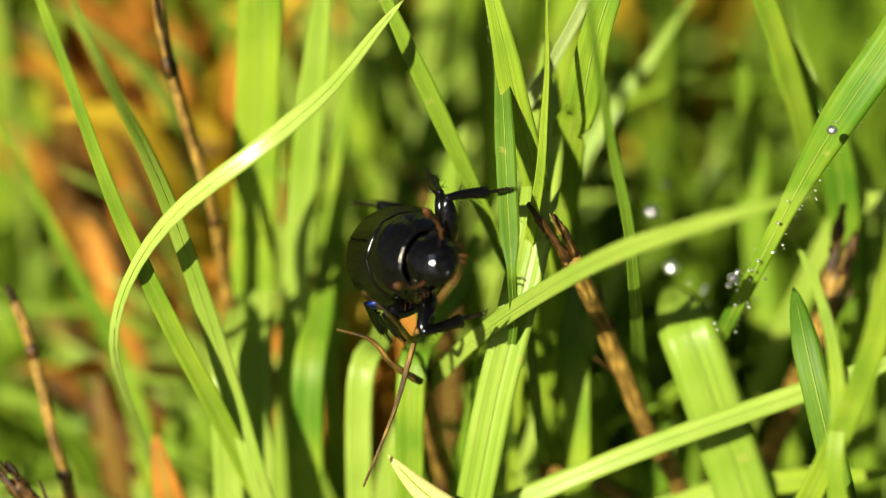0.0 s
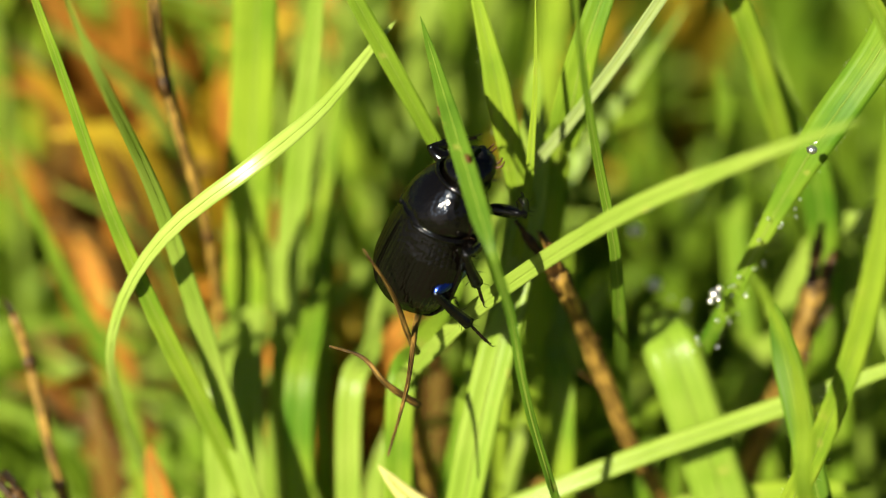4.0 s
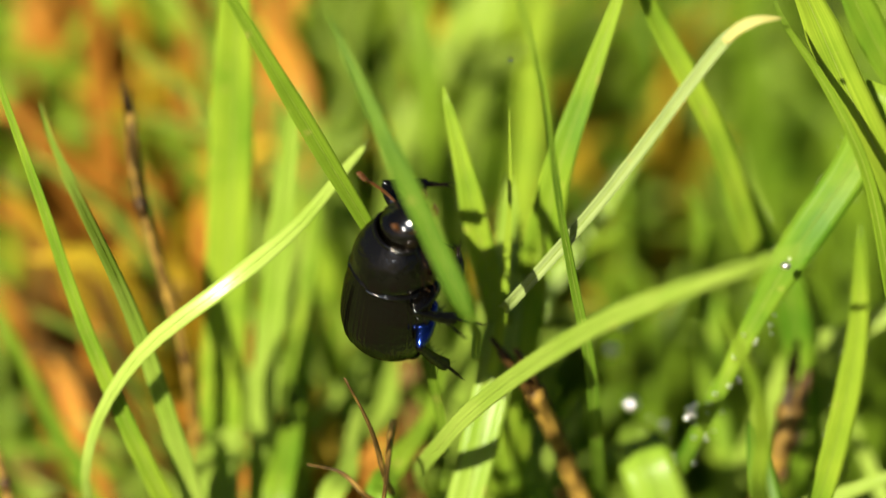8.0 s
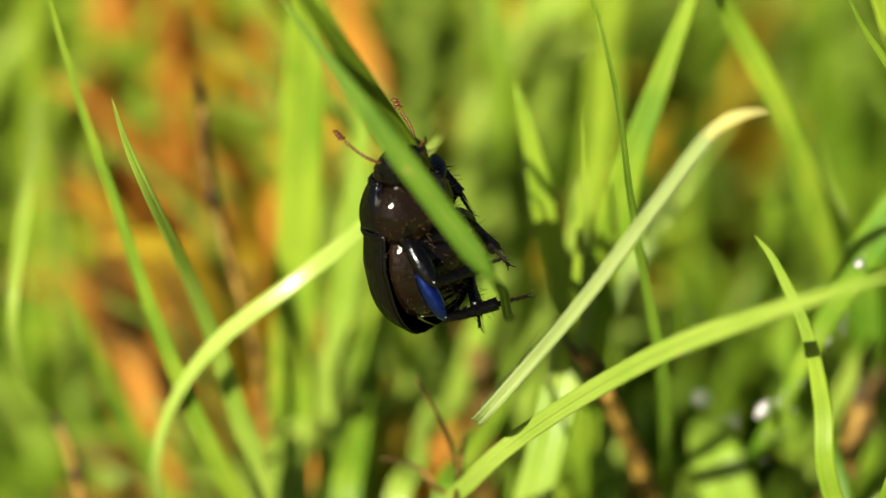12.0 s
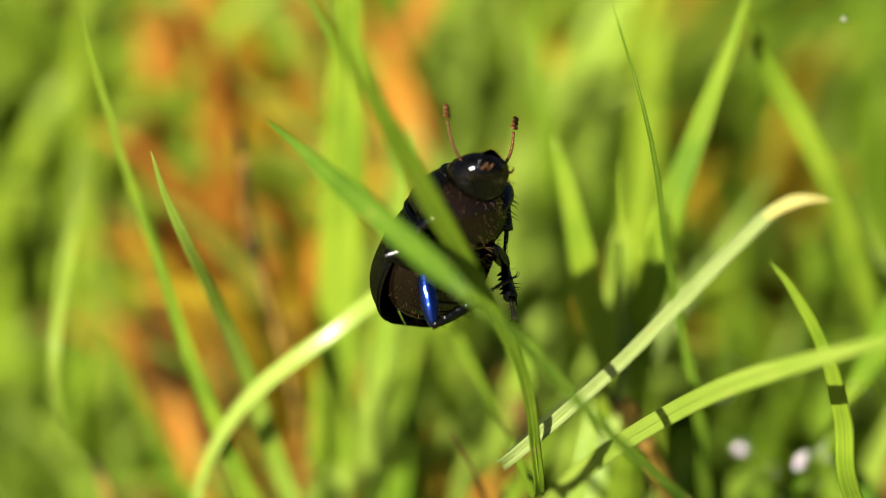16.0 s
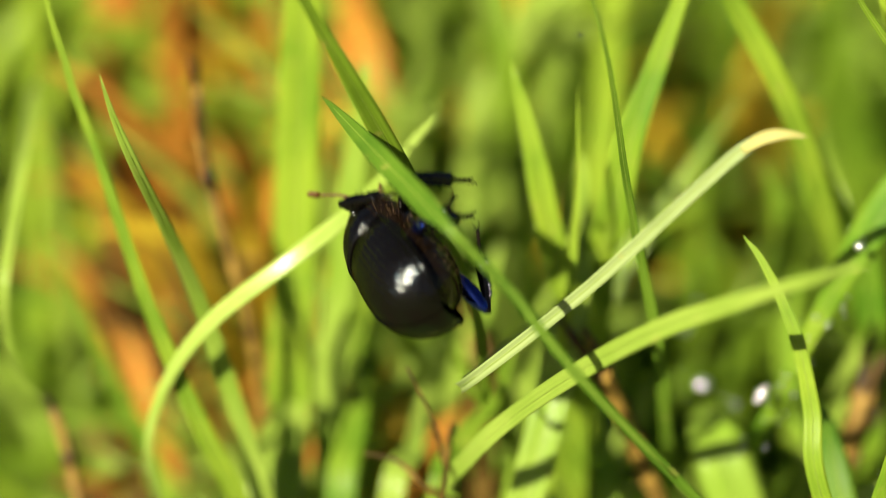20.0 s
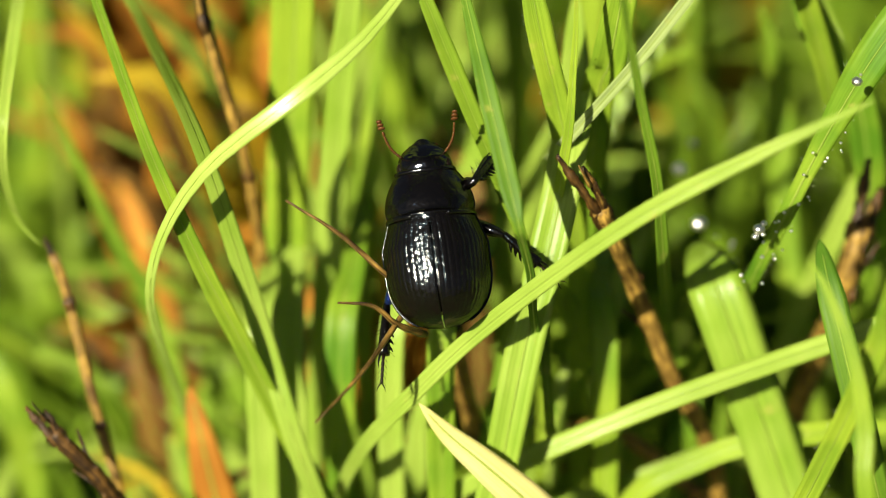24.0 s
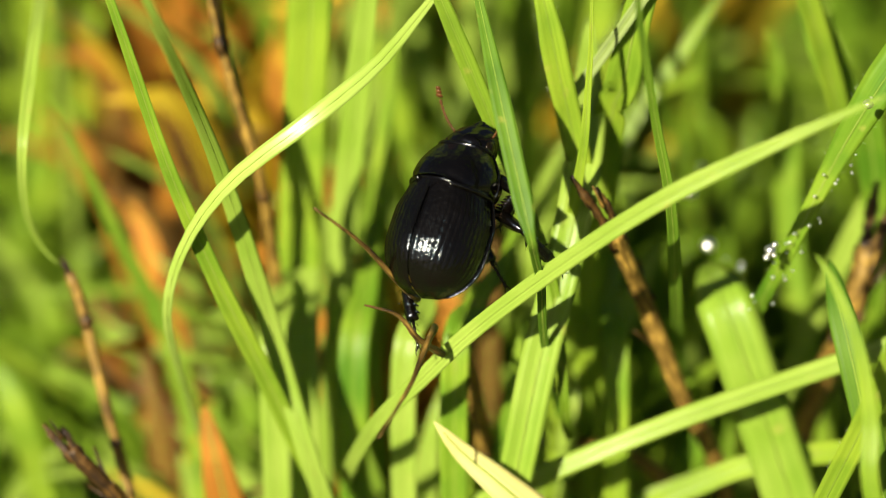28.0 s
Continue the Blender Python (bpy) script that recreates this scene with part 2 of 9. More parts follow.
# Mostly metal instead of water, to boost the sun's glint on the drops.
DEW, _t, _p, _l = material("metal_glint_dew")
_p.inputs["Base Color"].default_value = (1.0, 0.98, 0.94, 1)
_p.inputs["Metallic"].default_value = 0.85
_p.inputs["Transmission Weight"].default_value = 1.0
_p.inputs["Roughness"].default_value = 0.3
_p.inputs["IOR"].default_value = 1.33


# ---- mesh helpers ----
def outward(bm):
    """Turns the faces of a shell plate so that they look away from its middle."""
    bm.normal_update()
    middle = sum((v.co for v in bm.verts), Vector()) / len(bm.verts)
    if sum(f.normal.dot(f.calc_center_median() - middle) * f.calc_area() for f in bm.faces) < 0:
        bmesh.ops.reverse_faces(bm, faces=bm.faces)


def part(name, bm, mat, parent=None, label=""):
    """Links a bmesh as one smooth mesh object, under a thing or a part when given."""
    if "shell" in mat.name:
        outward(bm)
    me = bpy.data.meshes.new(name)
    bm.to_mesh(me)
    bm.free()
    me.materials.append(mat)
    for f in me.polygons:
        f.use_smooth = True
    ob = new(name, me)
    if parent:
        ob.parent = parent
    if label:
        tagged(ob, label)
    return ob


def sheet(bm, nu, nv, place, close=False):
    """A grid of faces over place(u, v), u and v from 0 to 1."""
    rows = [[bm.verts.new(place(i / nu, j / nv)) for j in range(nv + (0 if close else 1))] for i in range(nu + 1)]
    n = len(rows[0])
    for a, b in zip(rows, rows[1:]):
        for j in range(n if close else n - 1):
            k = (j + 1) % n
            try:
                bm.faces.new((a[j], a[k], b[k], b[j]))
            except ValueError:
                pass
    return rows


def curve_point(pts, s):
    """A smooth curve through pts at s from 0 to 1."""
    n = len(pts) - 1
    x = min(max(s, 0.0), 0.99999) * n
    i = int(x)
    f = x - i
    p1, p2 = Vector(pts[i]), Vector(pts[i + 1])
    p0 = Vector(pts[i - 1]) if i else 2 * p1 - p2
    p3 = Vector(pts[i + 2]) if i + 2 <= n else 2 * p2 - p1
    return 0.5 * (2 * p1 + (p2 - p0) * f + (2 * p0 - 5 * p1 + 4 * p2 - p3) * f * f + (3 * p1 - p0 - 3 * p2 + p3) * f ** 3)


def width_at(shape, s):
    if shape == "leaf":
        return min(1.0, 0.62 + 1.2 * s) * min(1.0, ((1 - s) / 0.55) ** 0.75 + 0.02)
    if shape == "long":
        return min(1.0, 0.6 + 1.0 * s) * min(1.0, ((1 - s) / 0.32) ** 0.8 + 0.02)
    if shape == "arch":
        r = min(1.0, max(0.0, (s - 0.45) / 0.3))
        return (0.55 + 0.45 * r * r * (3 - 2 * r)) * min(1.0, ((1 - s) / 0.25) ** 0.8 + 0.02)
    if shape == "petiole":
        r = min(1.0, max(0.0, (s - 0.545) / 0.07))
        return (0.45 + 0.55 * r * r * (3 - 2 * r)) * min(1.0, ((1 - s) / 0.25) ** 0.8 + 0.02)
    if shape == "widening":
        r = min(1.0, max(0.0, (s - 0.55) / 0.25))
        return 0.42 + 0.58 * r * r * (3 - 2 * r)
    if shape == "torn":
        return 1.0 if s < 0.97 else 0.7
    return min(1.0, 0.7 + 0.8 * s) * min(1.0, ((1 - s) / 0.22) ** 0.6 + 0.03)


def blade_into(bm, pts, width, shape="leaf", face=(-0.12, -0.72, 0.68), fold=0.25, rows=34, thick=0.00014, twist=0.0):
    """A grass blade along pts: a shallow folded ribbon with a top, an underside and edges."""
    uv = bm.loops.layers.uv.verify()
    face = Vector(face)
    rings = []
    for i in range(rows + 1):
        s = i / rows
        c = curve_point(pts, s)
        t = (curve_point(pts, min(1, s + 0.01)) - curve_point(pts, max(0, s - 0.01))).normalized()
        f = face - t * face.dot(t)
        if f.length < 0.15:
            f = Vector((0, 0.3, 1)) - t * t.dot(Vector((0, 0.3, 1)))
        f = Matrix.Rotation(twist * (s - 0.5), 3, t) @ f.normalized()
        side = t.cross(f).normalized()
        w = 0.5 * width * width_at(shape, s)
        ring = []
        for under in (0, 1):
            for a in ((-1, -0.55, 0, 0.55, 1) if not under else (0.97, 0.5, 0, -0.5, -0.97)):
                d = fold * w * (abs(a) ** 1.3) - (thick if under else 0) * (1 - 0.6 * abs(a))
                ring.append((bm.verts.new(c + side * (a * w) + f * d), a * 0.5 + 0.5, s))
        rings.append(ring)
    n = len(rings[0])
    for r0, r1 in zip(rings, rings[1:]):
        for j in range(n):
            k = (j + 1) % n
            quad = (r0[j], r0[k], r1[k], r1[j])
            fc = bm.faces.new([q[0] for q in quad])
            for loop, q in zip(fc.loops, quad):
                loop[uv].uv = (q[1], q[2])
    for ring in (rings[0], rings[-1]):
        bm.faces.new([q[0] for q in ring])


def blade(pts, width, mat, label, shape="leaf", fold=0.42, name="grass_blade", group="grass blades", twist=0.0, hairs=0, **more):
    bm = bmesh.new()
    blade_into(bm, pts, width, shape, fold=fold, twist=twist, **more)
    ob = part(name, bm, LEAVES[mat])
    midrib(ob, pts, width, shape, (-0.12, -0.72, 0.68))
    if hairs:
        rnd = random.Random(hairs)
        bm = bmesh.new()
        for k in range(hairs):
            s = rnd.uniform(0.35, 0.9)
            c = curve_point(pts, s)
            t = (curve_point(pts, s + 0.01) - curve_point(pts, s - 0.01)).normalized()
            side = t.cross(Vector((-0.12, -0.72, 0.68))).normalized() * rnd.choice((-1, 1))
            a = c + side * 0.5 * width * width_at(shape, s)
            b = a + side * rnd.uniform(0.0002, 0.00045) + t * rnd.uniform(0.0001, 0.0003)
            rod_into(bm, [a, (a + b) / 2, b], 0.000022, 2, 3, 0.0, 0, lambda q: 1 - 0.7 * q)
        part("edge_hairs", bm, FUZZ, ob, "fine whitish edge hairs")
    return tagged(ob, label, "leaf" if "leaf" in name else "grass", group)


def midrib(ob, pts, width, shape, face):
    """The raised pale rib along the middle of a blade, a part of its own."""
    face = Vector(face)
    line = []
    for k in range(25):
        s = 0.04 + 0.9 * k / 24
        t = (curve_point(pts, min(1, s + 0.01)) - curve_point(pts, max(0, s - 0.01))).normalized()
        f = face - t * face.dot(t)
        line.append(curve_point(pts, s) + f.normalized() * 0.00002)
    bm = bmesh.new()
    rod_into(bm, line, width * 0.045, 30, 6, 0.0, 0, lambda s: 1.0 - 0.7 * s)
    part("midrib", bm, RIB, ob, "pale raised midrib")


def rod_into(bm, pts, radius, rows=16, sides=8, rough=0.0, seed=0, taper=None):
    """A rounded stem along pts; radius may be a function of s. rough: unevenness."""
    rnd = random.Random(seed)
    uv = bm.loops.layers.uv.verify()
    rings, along = [], []
    last = curve_point(pts, 0)
    up = Vector((0.31, -0.7, 0.64))
    for i in range(rows + 1):
        s = i / rows
        c = curve_point(pts, s)
        t = (curve_point(pts, min(1, s + 0.02)) - curve_point(pts, max(0, s - 0.02))).normalized()
        a = t.cross(up).normalized()
        b = t.cross(a).normalized()
        r = radius * (taper(s) if taper else 1.0)
        along.append((along[-1] if along else 0.0) + (c - last).length)
        last = c
        rings.append([bm.verts.new(c + (a * math.cos(q) + b * math.sin(q)) * r * (1 + rough * rnd.uniform(-1, 1)) + t * (rough * radius * 1.5 * rnd.uniform(-1, 1) if i in (0, rows) else 0))
                      for q in (6.2832 * j / sides for j in range(sides))])
    for r0, r1, v0, v1 in zip(rings, rings[1:], along, along[1:]):
        for j in range(sides):
            k = (j + 1) % sides
            fc = bm.faces.new((r0[j], r0[k], r1[k], r1[j]))
            for loop, place in zip(fc.loops, ((j, v0), (j + 1, v0), (j + 1, v1), (j, v1))):
                loop[uv].uv = (place[0] / sides, place[1])
    bm.faces.new(rings[0][::-1])
    bm.faces.new(rings[-1])


def stem(name, pts, radius, mat, label, seed=1):
    """A dry grass stem: shaft, swollen nodes and a frayed dark tip."""
    thing = tagged(new(name), label, "stem", "dry stems")
    bm = bmesh.new()
    rod_into(bm, [curve_point(pts, 0.96 * k / 10) for k in range(11)], radius, 30, 10, 0.10, seed)
    part("shaft", bm, mat, thing)
    for s in (0.55, 0.82):
        bm = bmesh.new()
        rod_into(bm, [curve_point(pts, s - 0.015), curve_point(pts, s), curve_point(pts, s + 0.015)], radius * 1.12, 6, 10, 0.06, seed, lambda q: 0.85 + 0.3 * math.sin(3.14 * q))
        part("stem_node", bm, CHAR, thing, "darker swollen node")
    bm = bmesh.new()
    rnd = random.Random(seed)
    a, b = curve_point(pts, 0.95), curve_point(pts, 1.0)
    for k in range(4):
        off = Vector((rnd.uniform(-1, 1), rnd.uniform(-1, 1), rnd.uniform(-1, 1))) * radius * 0.6
        rod_into(bm, [a + off * 0.6, (a + b) / 2 + off, b + off * 1.4], radius * 0.5, 6, 6, 0.2, k, lambda q: 1.1 - 0.8 * q)
    part("frayed_tip", bm, CHAR, thing, "dark frayed tip")
    return thing


def stick(name, pts, radius, label, kind):
    """A broken dry reed: split shaft, darker broken end, prongs, loose fibres and splinters."""
    mats = {"brown": (STRAW, CHAR), "charred": (CHAR, CHAR), "straw": (STRAW, CHAR)}[kind]
    thing = tagged(new(name), label, "stick", "dry stems")
    bm = bmesh.new()
    rod_into(bm, [curve_point(pts, 0.84 * k / 10) for k in range(11)], radius, 40, 14, 0.09, 5)
    part("shaft", bm, mats[0], thing)
    view = Vector((-0.1, -0.75, 0.65))
    tip = [curve_point(pts, 0.82 + 0.18 * k / 5) for k in range(6)]
    along = (tip[-1] - tip[0]).normalized()
    across = along.cross(view).normalized()
    bm = bmesh.new()
    for side, reach in ((-1, 1.0), (1, 0.72)):
        run = [curve_point(pts, 0.80 + 0.2 * reach * k / 5) + across * side * radius * (0.42 + 0.07 * k) for k in range(6)]
        rod_into(bm, run, radius * 0.62, 26, 9, 0.26, 6 + side, lambda q: 1.1 - 0.6 * q + 0.12 * math.sin(11 * q))
    end = part("broken_end", bm, mats[1], thing, "dark weathered broken end")
    rnd = random.Random(len(label))
    for k in range(7):
        side = (across * rnd.uniform(-1, 1) + view * rnd.uniform(0.1, 1)).normalized()
        a = curve_point(pts, 0.74 + 0.025 * k) + side * radius * 0.8
        b = a + along * radius * rnd.uniform(1.2, 3.2) + side * radius * rnd.uniform(0.0, 0.5)
        bm = bmesh.new()
        rod_into(bm, [a, (a + b) / 2 + side * radius * 0.1, b], radius * rnd.uniform(0.12, 0.26), 6, 6, 0.25, k, lambda q: 1.1 - 0.85 * q)
        part("splinter", bm, mats[k % 2], end)
    for s, turn in ((0.70, 1), (0.60, -1)):
        a = curve_point(pts, s) + across * turn * radius * 0.8
        b = a + along * radius * 3.2 + across * turn * radius * 1.0
        bm = bmesh.new()
        rod_into(bm, [a - along * radius * 2, a, b], radius * 0.34, 10, 7, 0.2, 3, lambda q: 1.0 - 0.6 * q)
        part("prong", bm, mats[1], thing, "split side prong")
    return thing


# ---- ground ----
bm = bmesh.new()
edges = [-200, -20, -3, -0.6] + [x * 0.02 for x in range(-20, 36)] + [1.2, 4, 25, 200]
grid = [[bm.verts.new((x, y, 0.004 * noise.noise(Vector((x * 30, y * 30, 0))) - 0.004)) for x in edges] for y in edges]
for r0, r1 in zip(grid, grid[1:]):
    for j in range(len(edges) - 1):
        bm.faces.new((r0[j], r0[j + 1], r1[j + 1], r1[j]))
tagged(part("ground", bm, SOIL), "dark soil with moss and litter under the grass", "ground", kind="structure")


# ---- grass blades round the beetle: points from the root up, width in metres ----
blade([(-0.0232, 0.0225, -0.006), (-0.0231, 0.0228, 0.0044), (-0.0239, 0.022, 0.0193), (-0.0278, 0.0173, 0.0387), (-0.0297, 0.0075, 0.0596), (-0.0299, 0.0044, 0.0691), (-0.0275, 0.0044, 0.0769), (-0.0226, 0.0043, 0.0842), (-0.0143, 0.0056, 0.0908), (-0.008, 0.0102, 0.0943), (-0.003, 0.017, 0.0975), (-0.0007, 0.0197, 0.0990)],
      0.00190, "glossy_grass", "arching pale green grass blade with a sunlit glint", shape="arch", fold=0.08)
blade([(-0.0065, 0.0009, -0.006), (-0.0061, 0.0006, 0.0101), (-0.0089, 0.0014, 0.0334), (-0.0159, 0.0037, 0.0489), (-0.0203, 0.0045, 0.0604), (-0.0239, 0.0048, 0.0696), (-0.0273, 0.0061, 0.0785), (-0.03, 0.0078, 0.0861), (-0.0334, 0.0107, 0.0973), (-0.0372, 0.0141, 0.1091), (-0.0398, 0.0172, 0.1205)],
      0.00212, "grass", "long leaning bright green grass blade")
blade([(-0.0096, -0.0015, -0.006), (-0.0093, -0.0018, 0.0106), (-0.0113, -0.0009, 0.0354), (-0.0157, 0.0017, 0.0513), (-0.0183, 0.0061, 0.0592), (-0.0207, 0.0079, 0.0688), (-0.0237, 0.0089, 0.0807), (-0.0257, 0.006, 0.0905), (-0.0281, -0.0015, 0.1042), (-0.0297, -0.0024, 0.1099), (-0.0307, -0.0027, 0.1147)],
      0.00225, "pale_grass", "bright green grass blade with a pointed tip", fold=0.15)
blade([(-0.0504, 0.0713, -0.006), (-0.0507, 0.0763, 0.0335), (-0.0488, 0.0634, 0.0784), (-0.0452, 0.0331, 0.0875), (-0.0449, 0.022, 0.0855), (-0.045, 0.0146, 0.0819), (-0.0454, 0.0146, 0.0749), (-0.0445, 0.0155, 0.0693), (-0.0424, 0.0149, 0.0667)],
      0.00145, "pale_grass", "thin pale grass tip hanging onto a brown stem")
blade([(-0.0189, 0.0206, -0.006), (-0.0189, 0.0204, 0.0037), (-0.0188, 0.0209, 0.0176), (-0.0181, 0.0252, 0.0448), (-0.0171, 0.0297, 0.0651), (-0.016, 0.0335, 0.0845), (-0.015, 0.0349, 0.1039), (-0.014, 0.0336, 0.1229)],
      0.00495, "grass", "broad upright green grass blade", shape="strap")
blade([(-0.0161, 0.015, -0.006), (-0.0162, 0.0145, 0.0076), (-0.0156, 0.0156, 0.0275), (-0.0136, 0.0198, 0.0457), (-0.0121, 0.0272, 0.0667), (-0.01, 0.0317, 0.0855), (-0.0086, 0.0342, 0.0977)],
      0.00311, "pale_grass", "upright green grass blade beside a broad one", shape="strap")
blade([(0.0026, -0.0073, -0.006), (0.0023, -0.008, 0.0131), (0.0039, -0.0062, 0.0417), (0.0061, -0.0032, 0.053), (0.0082, 0.0013, 0.0629), (0.0103, 0.0054, 0.0706), (0.0119, 0.0094, 0.0762), (0.0128, 0.0129, 0.0795), (0.0135, 0.0181, 0.0817), (0.014, 0.0262, 0.0845), (0.0142, 0.0331, 0.0875)],
      0.00388, "pale_grass", "wide green grass blade under the beetle", shape="strap")
blade([(0.0155, 0.0185, -0.006), (0.0157, 0.0194, 0.0217), (0.0143, 0.0171, 0.0646), (0.0129, 0.0143, 0.0779), (0.0116, 0.0151, 0.0843), (0.0101, 0.0158, 0.0905), (0.0088, 0.0173, 0.0962), (0.0065, 0.0207, 0.1045)],
      0.00266, "grass", "upright green grass blade with fine hairs", shape="strap", hairs=60)
blade([(0.0105, 0.0113, -0.006), (0.0103, 0.0118, 0.0233), (0.0113, 0.0105, 0.0691), (0.0119, 0.0096, 0.0782), (0.0126, 0.0095, 0.085), (0.0129, 0.011, 0.0907), (0.0131, 0.0125, 0.0963), (0.0129, 0.0149, 0.105)],
      0.00113, "grass", "thin upright grass blade")
blade([(0.0077, 0.0433, -0.006), (0.0071, 0.0442, 0.0157), (0.0105, 0.0418, 0.0475), (0.0142, 0.0386, 0.0569), (0.0193, 0.0425, 0.066), (0.0263, 0.0468, 0.0755), (0.0331, 0.05, 0.0854)],
      0.00288, "pale_grass", "pale leaning grass blade under the swaying one")
blade([(0.0288, 0.0327, -0.006), (0.0289, 0.0338, 0.0098), (0.0281, 0.0309, 0.032), (0.0248, 0.0179, 0.0534), (0.0227, 0.0082, 0.0693), (0.0211, 0.0037, 0.082), (0.0189, 0.0025, 0.0926), (0.0169, 0.0002, 0.1032), (0.0146, -0.0033, 0.1173), (0.0107, -0.0036, 0.1308)],
      0.00135, "ribbed", "thin dark green grass blade")
blade([(0.0322, 0.0234, -0.006), (0.0322, 0.0254, 0.0177), (0.0322, 0.0203, 0.0517), (0.0322, 0.0118, 0.0639), (0.0347, 0.0097, 0.0732), (0.0382, 0.0109, 0.0818), (0.0421, 0.0119, 0.0902), (0.0477, 0.0144, 0.099), (0.0505, 0.0162, 0.1068)],
      0.00400, "grass", "broad hairy grass blade with water drops", shape="widening", fold=0.15, hairs=70)
blade([(0.0422, -0.0029, -0.006), (0.0425, -0.0037, 0.0106), (0.0401, -0.0016, 0.0344), (0.0369, 0.0018, 0.0427), (0.0332, 0.0061, 0.0524), (0.0297, 0.0101, 0.0615), (0.028, 0.0146, 0.0645), (0.0278, 0.0244, 0.061)],
      0.00608, "pale_grass", "broad bright green leaf blade with water drops", shape="strap", fold=0.12)
blade([(-0.0049, 0.0033, -0.006), (-0.0058, 0.0038, 0.0137), (-0.0002, 0.0026, 0.0404), (0.0069, 0.0008, 0.0482), (0.0157, 0.0007, 0.0533), (0.0257, 0.0022, 0.0572), (0.0404, 0.0051, 0.0614), (0.0479, 0.0059, 0.0641), (0.0595, 0.0079, 0.0681)],
      0.00220, "pale_grass", "long flat lying pale grass blade", shape="strap", fold=0.04)
blade([(0.0071, 0.0128, -0.006), (0.0063, 0.0133, 0.0104), (0.0113, 0.0122, 0.0313), (0.0186, 0.0102, 0.0372), (0.0323, 0.0115, 0.0426), (0.0401, 0.0108, 0.0451), (0.0505, 0.0104, 0.0463)],
      0.00213, "pale_grass", "lying pale grass blade in the undergrowth", shape="strap")
blade([(0.0315, -0.0099, -0.006), (0.0312, -0.0094, 0.0133), (0.0331, -0.0106, 0.0425), (0.0363, -0.0129, 0.0566), (0.0397, -0.015, 0.0711), (0.0421, -0.0156, 0.0841), (0.0433, -0.0149, 0.0973), (0.0428, -0.0135, 0.1081)],
      0.00235, "grass", "leaning bright green grass blade with fine edge hairs", shape="strap", hairs=70)
blade([(0.0572, 0.0388, -0.006), (0.0582, 0.0384, 0.0215), (0.0519, 0.0395, 0.0617), (0.0459, 0.0408, 0.0723), (0.0433, 0.0449, 0.0781), (0.0413, 0.0441, 0.0857)],
      0.00192, "pale_grass", "pale narrow grass blade in deep shade")
blade([(-0.0433, 0.052, 0.0097), (-0.0456, 0.0431, 0.0233), (-0.0497, 0.0384, 0.034), (-0.0542, 0.0364, 0.0397), (-0.06, 0.0339, 0.0449)],
      0.00278, "grass", "arching green grass blade over dry litter", shape="strap")
blade([(-0.0477, 0.0268, 0.0087), (-0.0497, 0.0301, 0.0222), (-0.0515, 0.0313, 0.0326), (-0.0556, 0.0364, 0.0397)],
      0.00301, "grass", "pale grass blade in the undergrowth", shape="strap")
blade([(0.0238, 0.0215, -0.006), (0.0242, 0.022, 0.0106), (0.0219, 0.0208, 0.035), (0.0174, 0.0181, 0.0486), (0.0134, 0.0177, 0.0567), (0.0107, 0.0164, 0.0636)],
      0.00276, "grass", "dark green shaded grass blade", shape="strap")
blade([(0.0034, 0.0082, -0.006), (0.0033, 0.0082, 0.0067), (0.0036, 0.0081, 0.0256), (0.0044, 0.0077, 0.0425), (0.0061, 0.0101, 0.0546), (0.0073, 0.0134, 0.0627)],
      0.00247, "grass", "short green grass blade behind the beetle")
blade([(0.0243, 0.0191, -0.006), (0.0242, 0.0189, 0.0029), (0.0247, 0.0193, 0.0154), (0.0263, 0.0209, 0.0264), (0.0278, 0.0223, 0.0372), (0.0291, 0.0253, 0.0414)],
      0.00304, "grass", "pale green blade in the undergrowth", shape="strap")
blade([(-0.0161, 0.0359, 0.0043), (-0.0121, 0.0348, 0.0201), (-0.0063, 0.0317, 0.0331), (-0.0016, 0.0348, 0.0375)],
      0.00415, "pale_grass", "broad blurred grass blade below the beetle", shape="strap")
blade([(0.019, -0.0095, -0.006), (0.0197, -0.0098, 0.0134), (0.0151, -0.0091, 0.0411), (0.0096, -0.0081, 0.0495), (0.0044, -0.0062, 0.054), (0.0003, -0.0042, 0.0568), (-0.0025, -0.0025, 0.0593)],
      0.00453, "yellow", "pale yellow pointed dry leaf", fold=0.12, name="yellow_leaf", group="dry leaves")
blade([(-0.0221, 0.0065, -0.006), (-0.0219, 0.0064, 0.006), (-0.0227, 0.0066, 0.0235), (-0.0242, 0.0073, 0.0331), (-0.0262, 0.0096, 0.0434), (-0.0278, 0.0131, 0.0501)],
      0.00722, "orange", "orange withered pointed leaf", fold=0.1, name="orange_leaf", group="dry leaves")
blade([(0.0147, 0.0233, -0.006), (0.0144, 0.0247, 0.0267), (0.0159, 0.021, 0.0771), (0.017, 0.0179, 0.0874), (0.0183, 0.0183, 0.096), (0.0209, 0.0207, 0.1038), (0.0236, 0.023, 0.1116), (0.026, 0.025, 0.1188)],
      0.00361, "grass", "broad folded green grass blade", fold=0.4)
blade([(0.0495, 0.035, -0.006), (0.05, 0.0363, 0.0205), (0.0467, 0.0329, 0.0601), (0.0433, 0.0287, 0.0721), (0.0396, 0.0271, 0.0847), (0.035, 0.0265, 0.0968), (0.0285, 0.028, 0.1086), (0.0251, 0.0266, 0.1156)],
      0.00243, "grass", "green grass blade with a dark folded half", shape="strap", fold=0.5)
